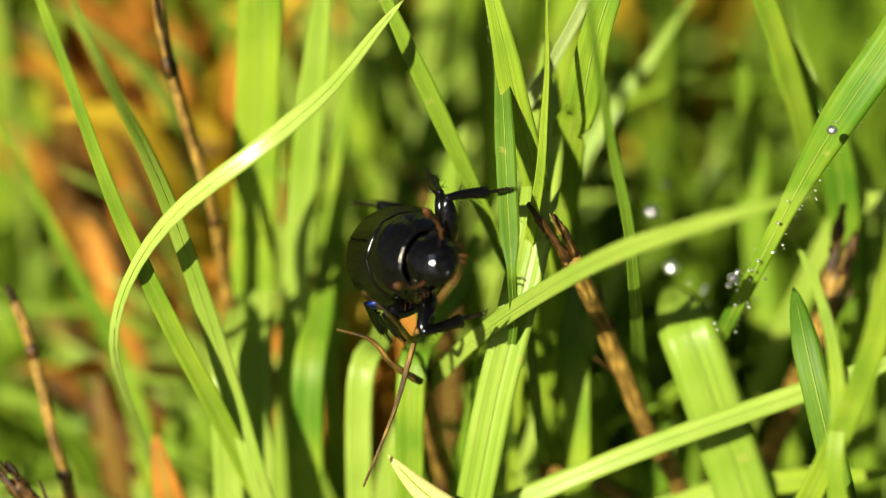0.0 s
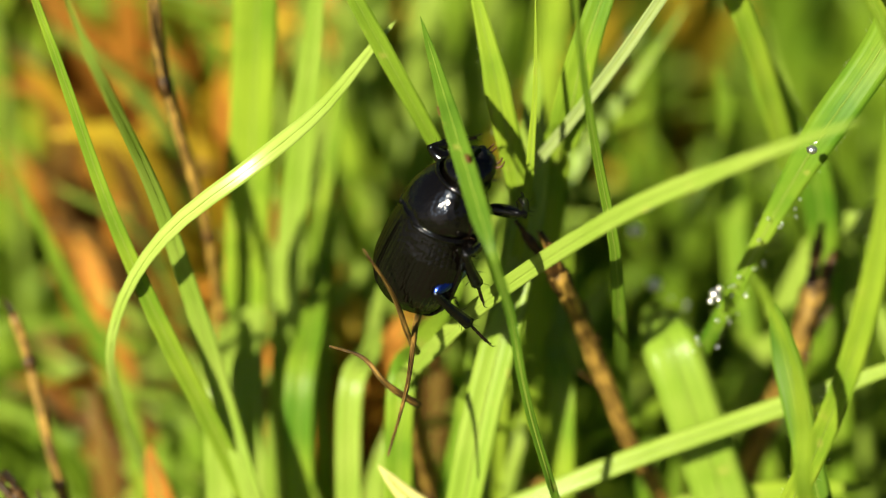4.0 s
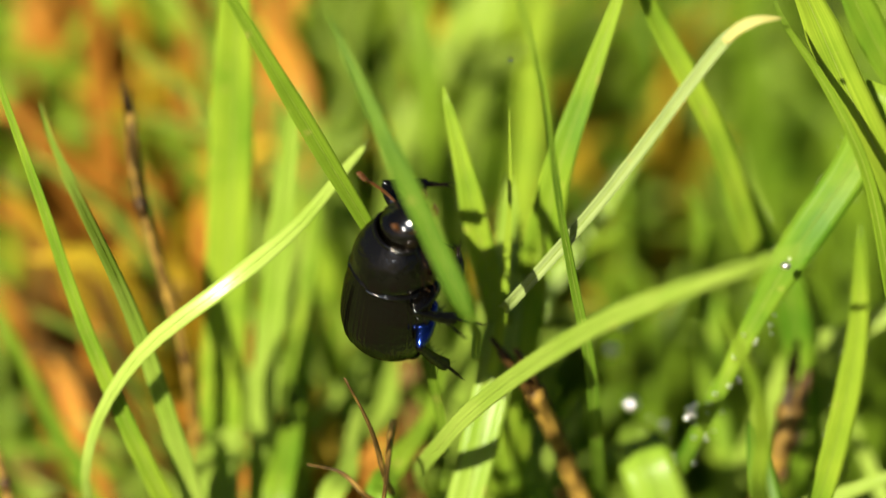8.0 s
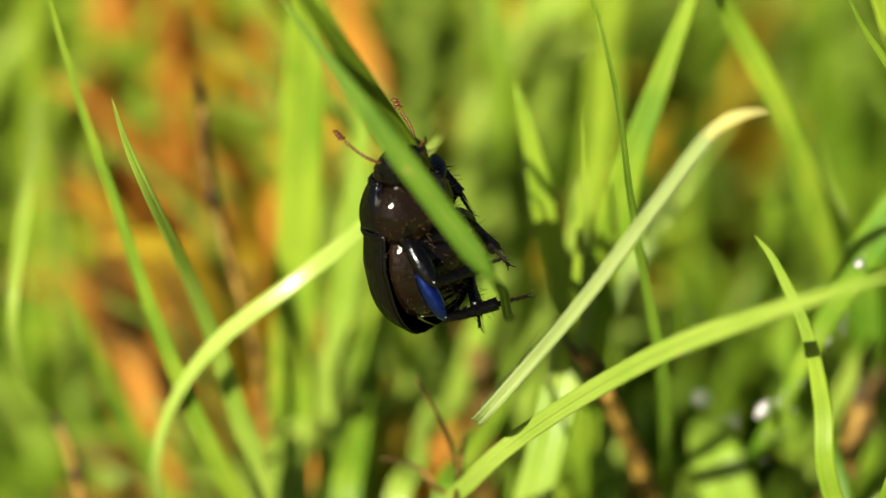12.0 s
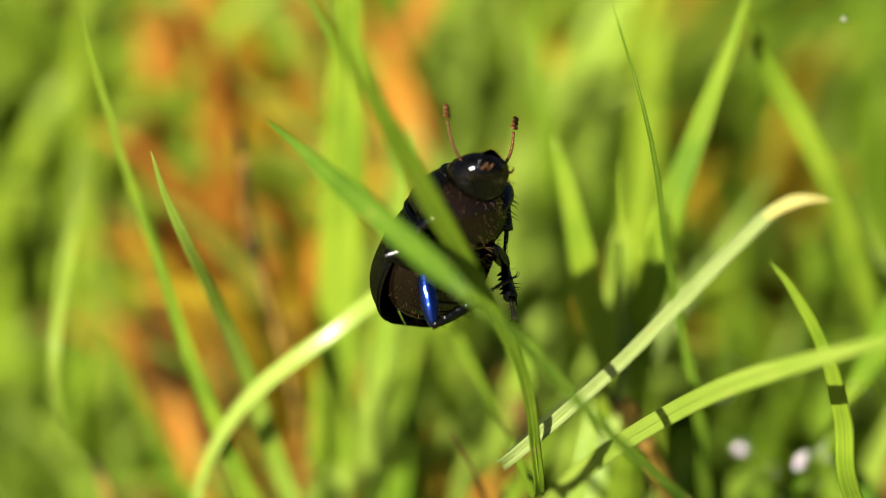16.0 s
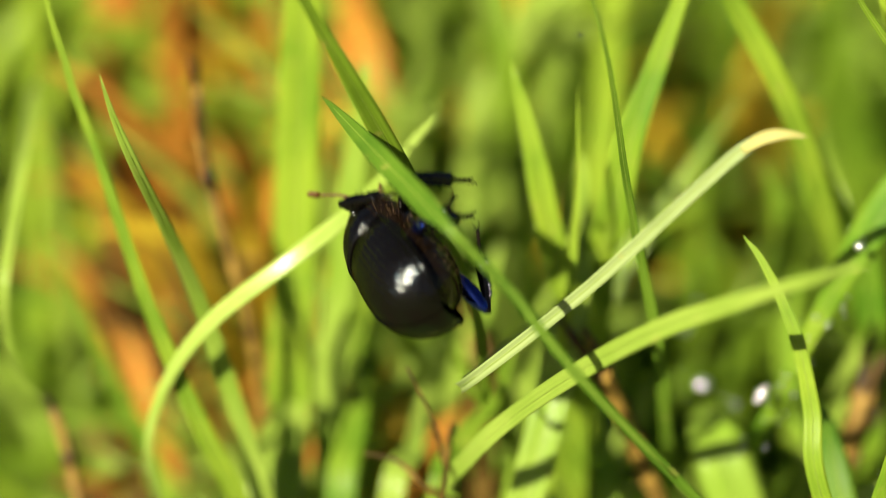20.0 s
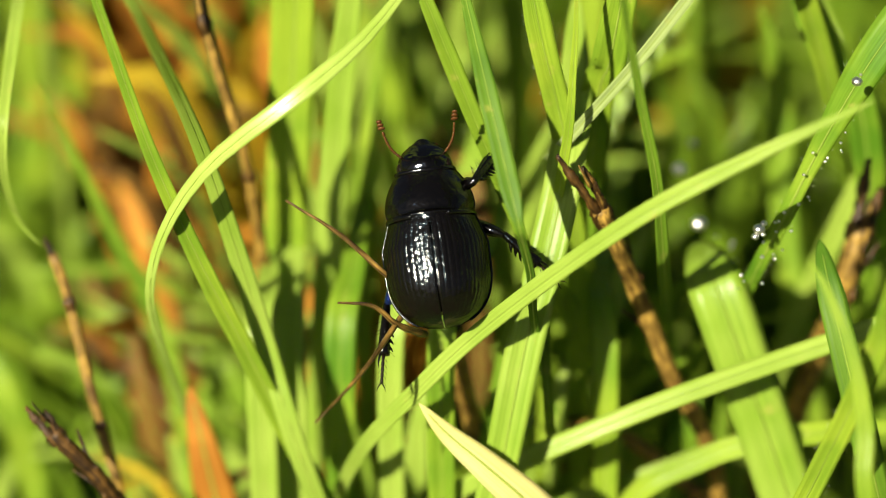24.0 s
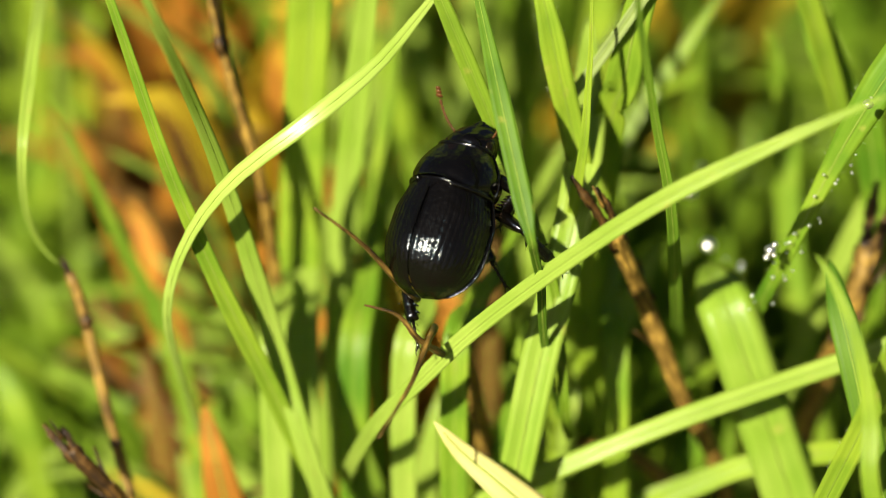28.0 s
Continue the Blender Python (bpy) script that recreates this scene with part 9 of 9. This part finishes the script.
    walk(slanting_blade, [
        (0, pose(0.00735, 0.00485, 0.06934, 79.48, 47.38, -55.2)),
        (1, pose(0.00752, 0.0049, 0.07274, 76.16, 45.64, -50.45)),
        (2, pose(0.00555, 0.00274, 0.073, 76.43, 46.7, -52.71)),
        (2.5, pose(0.0056, 0.00282, 0.07364, 76.81, 47.26, -53.65)),
        (4.5, pose(0.00856, 0.00026, 0.07843, 72.22, 46.74, -50.1)),
        (5, pose(0.00857, 0.0007, 0.07909, 71.86, 46.94, -50.24)),
        (5.5, pose(0.00814, -0.00135, 0.08019, 77.51, 46.34, -48.97)),
        (6, pose(0.00879, -0.00294, 0.08043, 80.18, 45.83, -47.97)),
        (7, pose(0.00896, -0.00413, 0.08257, 83.28, 48.23, -49.19)),
        (7.5, pose(0.00896, -0.00426, 0.08279, 83.98, 48.05, -49.52)),
        (8, pose(0.00979, -0.00463, 0.08292, 85.47, 47.81, -49.74)),
        (8.5, pose(0.00961, -0.00473, 0.08336, 86.23, 48, -49.96)),
        (9, pose(0.0094, -0.00495, 0.08373, 86.08, 48.37, -50.2)),
        (9.5, pose(0.00846, -0.0066, 0.08348, 84.44, 49.62, -51.08)),
        (10, pose(0.00827, -0.00782, 0.08246, 83.24, 48.59, -51.35)),
        (11, pose(0.0073, -0.00926, 0.08181, 81.24, 46.92, -50.94)),
        (11.5, pose(0.00741, -0.00983, 0.08244, 81.92, 46.22, -50.8)),
        (12, pose(0.00667, -0.01163, 0.08371, 75.94, 47.43, -53.54)),
        (12.5, pose(0.00702, -0.01231, 0.08438, 77.94, 47.93, -54.95)),
        (13, pose(0.00927, -0.0111, 0.08521, 82.33, 47.92, -55.08)),
        (13.5, pose(0.00956, -0.01083, 0.08523, 82.66, 48.24, -55.23)),
        (15.5, pose(0.00963, -0.01032, 0.085, 81.98, 48.06, -55.03)),
        (16, pose(0.01015, -0.01066, 0.086, 82.36, 48.51, -55.23)),
        (17, pose(0.01023, -0.00986, 0.08627, 82.33, 48.93, -55.49)),
        (18, pose(0.00999, -0.01033, 0.08655, 85.39, 49.83, -56.09)),
        (18.5, pose(0.00875, -0.01046, 0.08568, 83.53, 49.66, -56.22)),
        (19, pose(0.0074, -0.0094, 0.08431, 80.32, 49.3, -56.01)),
        (19.5, pose(0.00743, -0.00887, 0.0828, 79.88, 48.59, -55.34)),
        (20, pose(0.00659, -0.00895, 0.08203, 78.72, 47.86, -54.63)),
        (20.5, pose(0.00698, -0.00657, 0.08019, 78.61, 48.15, -54.18)),
        (21, pose(0.01092, -0.00382, 0.07808, 83.72, 47.68, -53.93)),
        (21.5, pose(0.00617, -0.00566, 0.07352, 73.88, 44.12, -47.88)),
        (22, pose(0.0025, -0.00402, 0.06769, 59.43, 42.55, -45.64)),
        (22.5, pose(0.00269, -0.00191, 0.06626, 58.19, 42.99, -44.5)),
        (24.5, pose(0.00264, -0.00152, 0.06716, 59.78, 43.9, -45.53)),
        (25, pose(0.00272, -0.00249, 0.06796, 60.2, 43.54, -45.72)),
        (26, pose(0.00264, -0.00332, 0.06821, 59.84, 43.82, -45.59)),
        (27, pose(0.0023, -0.00398, 0.06893, 57.65, 43.79, -46.2)),
        (28, pose(0.00212, -0.00204, 0.07113, 59.86, 44.87, -46.15))])
    walk(near_blade, [
        (0, pose(0.03988, -0.01801, 0.06673, 55.44, -10.96, -3.17)),
        (1, pose(0.03884, -0.0201, 0.06864, 55.43, -11.85, -3.31)),
        (2, pose(0.03838, -0.02292, 0.06916, 55.02, -13.21, -2.08)),
        (2.5, pose(0.03797, -0.02434, 0.06842, 55.07, -12.71, -2.44)),
        (4.5, pose(0.037, -0.02544, 0.07627, 93.99, -15.42, 1.06)),
        (5, pose(0.03723, -0.02436, 0.07831, 97.49, -16.44, 2.1)),
        (6, pose(0.03469, -0.02369, 0.08348, 94.4, -10.71, -2.53)),
        (7, pose(0.03401, -0.02426, 0.08384, 102.04, -11.45, -2.44)),
        (7.5, pose(0.03424, -0.02375, 0.08368, 98.49, -12.75, -1.29)),
        (8, pose(0.03444, -0.02239, 0.08465, 102.51, -12.36, -1.35)),
        (8.5, pose(0.03374, -0.0206, 0.08631, 86.72, -13.46, -0.86)),
        (9, pose(0.03382, -0.02054, 0.08597, 59.83, -15.81, 0.98)),
        (10, pose(0.03376, -0.02243, 0.08466, 59.38, -16.58, 2.04)),
        (11, pose(0.0343, -0.02333, 0.08354, 59.15, -18.3, 3.39)),
        (12, pose(0.03445, -0.02327, 0.08574, 58.43, -15.9, 1.17)),
        (13, pose(0.03313, -0.02085, 0.08939, 84.71, -16.34, 1.94)),
        (13.5, pose(0.0332, -0.02025, 0.08978, 85.86, -16.98, 2.6)),
        (15.5, pose(0.03308, -0.02022, 0.08865, 78.17, -16.98, 3.05)),
        (16, pose(0.03305, -0.02064, 0.08965, 82.55, -17.4, 3.25)),
        (17, pose(0.03312, -0.01973, 0.09007, 86.74, -17.47, 3.28)),
        (18, pose(0.03249, -0.02082, 0.08936, 77.42, -16.96, 3.86)),
        (18.5, pose(0.03237, -0.02087, 0.08888, 72.16, -17.17, 4.51)),
        (19, pose(0.03304, -0.02035, 0.08697, 58.79, -16.11, 3.01)),
        (19.5, pose(0.03362, -0.021, 0.08345, 59.6, -14.99, 1.96)),
        (20, pose(0.03432, -0.0212, 0.08233, 59.26, -15.62, 2.18)),
        (20.5, pose(0.03445, -0.02031, 0.08246, 59.07, -15.6, 1.23)),
        (21, pose(0.03434, -0.01971, 0.08104, 59.12, -14.66, 0.41)),
        (21.5, pose(0.03579, -0.02341, 0.07788, 56.77, -13.49, -0.32)),
        (22, pose(0.037, -0.0237, 0.07355, 78.66, -11.71, -2.16)),
        (22.5, pose(0.03808, -0.02383, 0.06852, 55.77, -13.86, -0.38)),
        (24.5, pose(0.03988, -0.0266, 0.06385, 55.47, -13.58, -0.9)),
        (25, pose(0.03996, -0.02734, 0.06472, 55.07, -13.73, -0.78)),
        (28, pose(0.03878, -0.02558, 0.06682, 56.16, -13.86, -1.65))])
    walk(strip_one, [
        (0, pose(-0.00028, 4e-05, 0.07188, 117.8, -25.21, 3.29)),
        (1, pose(0.00064, -0.00131, 0.07244, 123.43, -24.08, 2.19)),
        (2, pose(-0.00098, -0.00115, 0.071, 80.39, -25.32, 19.99)),
        (2.5, pose(-0.00066, -0.00058, 0.072, 91.08, -26.95, 21.18)),
        (4.5, pose(0.0007, -0.00276, 0.07572, 91.32, -20.39, 15.43)),
        (5, pose(0.00026, -0.00303, 0.07487, 89.99, -18.77, 14.71)),
        (5.5, pose(0.00005, -0.00399, 0.0752, 91.57, -17.37, 13.18)),
        (6, pose(0.00016, -0.00425, 0.07524, 91.13, -17.93, 13.63)),
        (8, pose(0.00052, -0.00296, 0.0734, 89.2, -18.17, 13.28)),
        (11, pose(0.00093, -0.00159, 0.07265, 91.43, -20.58, 15.48)),
        (13.5, pose(0.00056, -0.00242, 0.07431, 95.08, -20.34, 15.95)),
        (17, pose(0.00038, -0.00268, 0.07325, 94.94, -20.09, 16.2)),
        (18.5, pose(-0.00007, -0.00314, 0.07272, 92.06, -17.98, 15.55)),
        (20, pose(0.00038, -0.00101, 0.07022, 84.39, -17.11, 13.86)),
        (21, pose(-0.00061, -0.00102, 0.0734, 92.43, -19.43, 14.67)),
        (21.5, pose(-0.00279, -0.00226, 0.07721, 94.81, -31.23, 26.49)),
        (22, pose(-0.0043, -0.00198, 0.07629, 103.04, -32.35, 26.8)),
        (22.5, pose(-0.00466, -0.00065, 0.07364, 84.15, -36.66, 32.89)),
        (24.5, pose(-0.006, -0.00048, 0.07393, 45.02, -41.16, 39.24)),
        (25, pose(-0.00627, -0.00149, 0.07461, 51.18, -40.93, 39.57)),
        (26, pose(-0.00608, -0.00205, 0.07546, 62.22, -42.87, 41.55)),
        (27, pose(-0.00617, -0.00324, 0.07531, 39.53, -44.55, 44.35)),
        (28, pose(-0.00607, -0.00213, 0.07632, 73.49, -38.15, 33.07))])
    walk(strip_two, [
        (0, pose(-0.00199, 0.00142, 0.06771, 51.93, -42.17, 44.07)),
        (1, pose(-0.0011, -0.00007, 0.06802, 37.82, -41.3, 41.44)),
        (2, pose(-0.00226, -0.00128, 0.069, 36.49, -42.57, 43.82)),
        (2.5, pose(-0.00235, -0.00151, 0.06886, 36.88, -42.25, 43.14)),
        (4.5, pose(-0.00153, -0.00439, 0.07135, 38.18, -41.79, 42.54)),
        (5, pose(-0.00154, -0.00403, 0.07142, 36.85, -42.61, 44.62)),
        (5.5, pose(-0.00163, -0.00478, 0.07195, 37.56, -42.3, 43.35)),
        (6, pose(-0.00181, -0.00485, 0.07222, 46.78, -43.92, 46.24)),
        (8, pose(-0.00116, -0.00325, 0.07085, 35.05, -45.1, 47.18)),
        (11, pose(-0.00074, -0.00193, 0.07012, 34.59, -45.26, 47.89)),
        (13.5, pose(-0.00082, -0.00307, 0.07129, 33.54, -44.72, 48.91)),
        (17, pose(-0.00102, -0.00304, 0.07072, 33.7, -44.51, 48.98)),
        (20, pose(-0.00187, -0.00111, 0.06819, 34.51, -44.67, 48.82)),
        (21, pose(-0.00174, -0.00167, 0.07042, 33.43, -46, 49.64)),
        (22, pose(-0.00232, -0.00426, 0.07102, 37.43, -42.37, 43.82)),
        (22.5, pose(-0.00297, -0.00201, 0.06979, 29.77, -48.25, 55.34)),
        (24.5, pose(-0.00502, -0.00264, 0.06905, 56.31, -48.65, 57.26)),
        (25, pose(-0.00529, -0.00358, 0.06989, 57.47, -48.9, 59.25)),
        (26, pose(-0.00526, -0.00437, 0.07023, 56.28, -48.36, 56.12)),
        (27, pose(-0.00618, -0.00462, 0.07147, 41.89, -49.44, 58.5)),
        (28, pose(-0.0041, -0.00442, 0.07108, 59.94, -43.49, 42.83))])
    walk(strip_three, [
        (0, pose(0.00027, 0.00283, 0.0698, -48.09, -15.58, 168.09)),
        (2, pose(0.00072, 0.00106, 0.0725, -22.2, -8.09, 172.8)),
        (2.5, pose(0.00077, 0.00083, 0.07234, -22.54, -9.18, 171.91)),
        (4.5, pose(0.00154, -0.00134, 0.07609, -15.19, -8.62, 173.42)),
        (5, pose(0.00182, -0.00102, 0.07618, -18.15, -6.91, 174.88)),
        (6, pose(0.00156, -0.0023, 0.07659, -11.55, -7.62, 174.21)),
        (8, pose(0.00109, -0.00045, 0.07573, -15.48, -8.32, 173.72)),
        (13.5, pose(0.0014, -0.00131, 0.07419, -8.08, -10.86, 171.72)),
        (17, pose(0.00121, -0.00129, 0.07361, -7.92, -11.08, 171.87)),
        (21, pose(-0.00005, -0.00019, 0.07282, -14.76, -8.46, 173.82)),
        (22, pose(-0.00289, -0.00333, 0.07243, -27.84, -29.83, 155.52)),
        (22.5, pose(-0.00354, -0.00139, 0.07073, -23.94, -28.38, 158.23)),
        (24.5, pose(-0.00491, -0.00264, 0.06905, -8.06, -31.75, 154.71)),
        (25, pose(-0.00517, -0.00358, 0.06989, -8.11, -30.97, 155.19)),
        (26, pose(-0.00526, -0.00422, 0.07046, -6.83, -29.41, 157.2)),
        (27, pose(-0.00618, -0.00468, 0.07137, -7.08, -34.84, 150.59)),
        (28, pose(-0.00298, -0.00442, 0.07108, -4.12, -21.71, 163.35))])


motions()
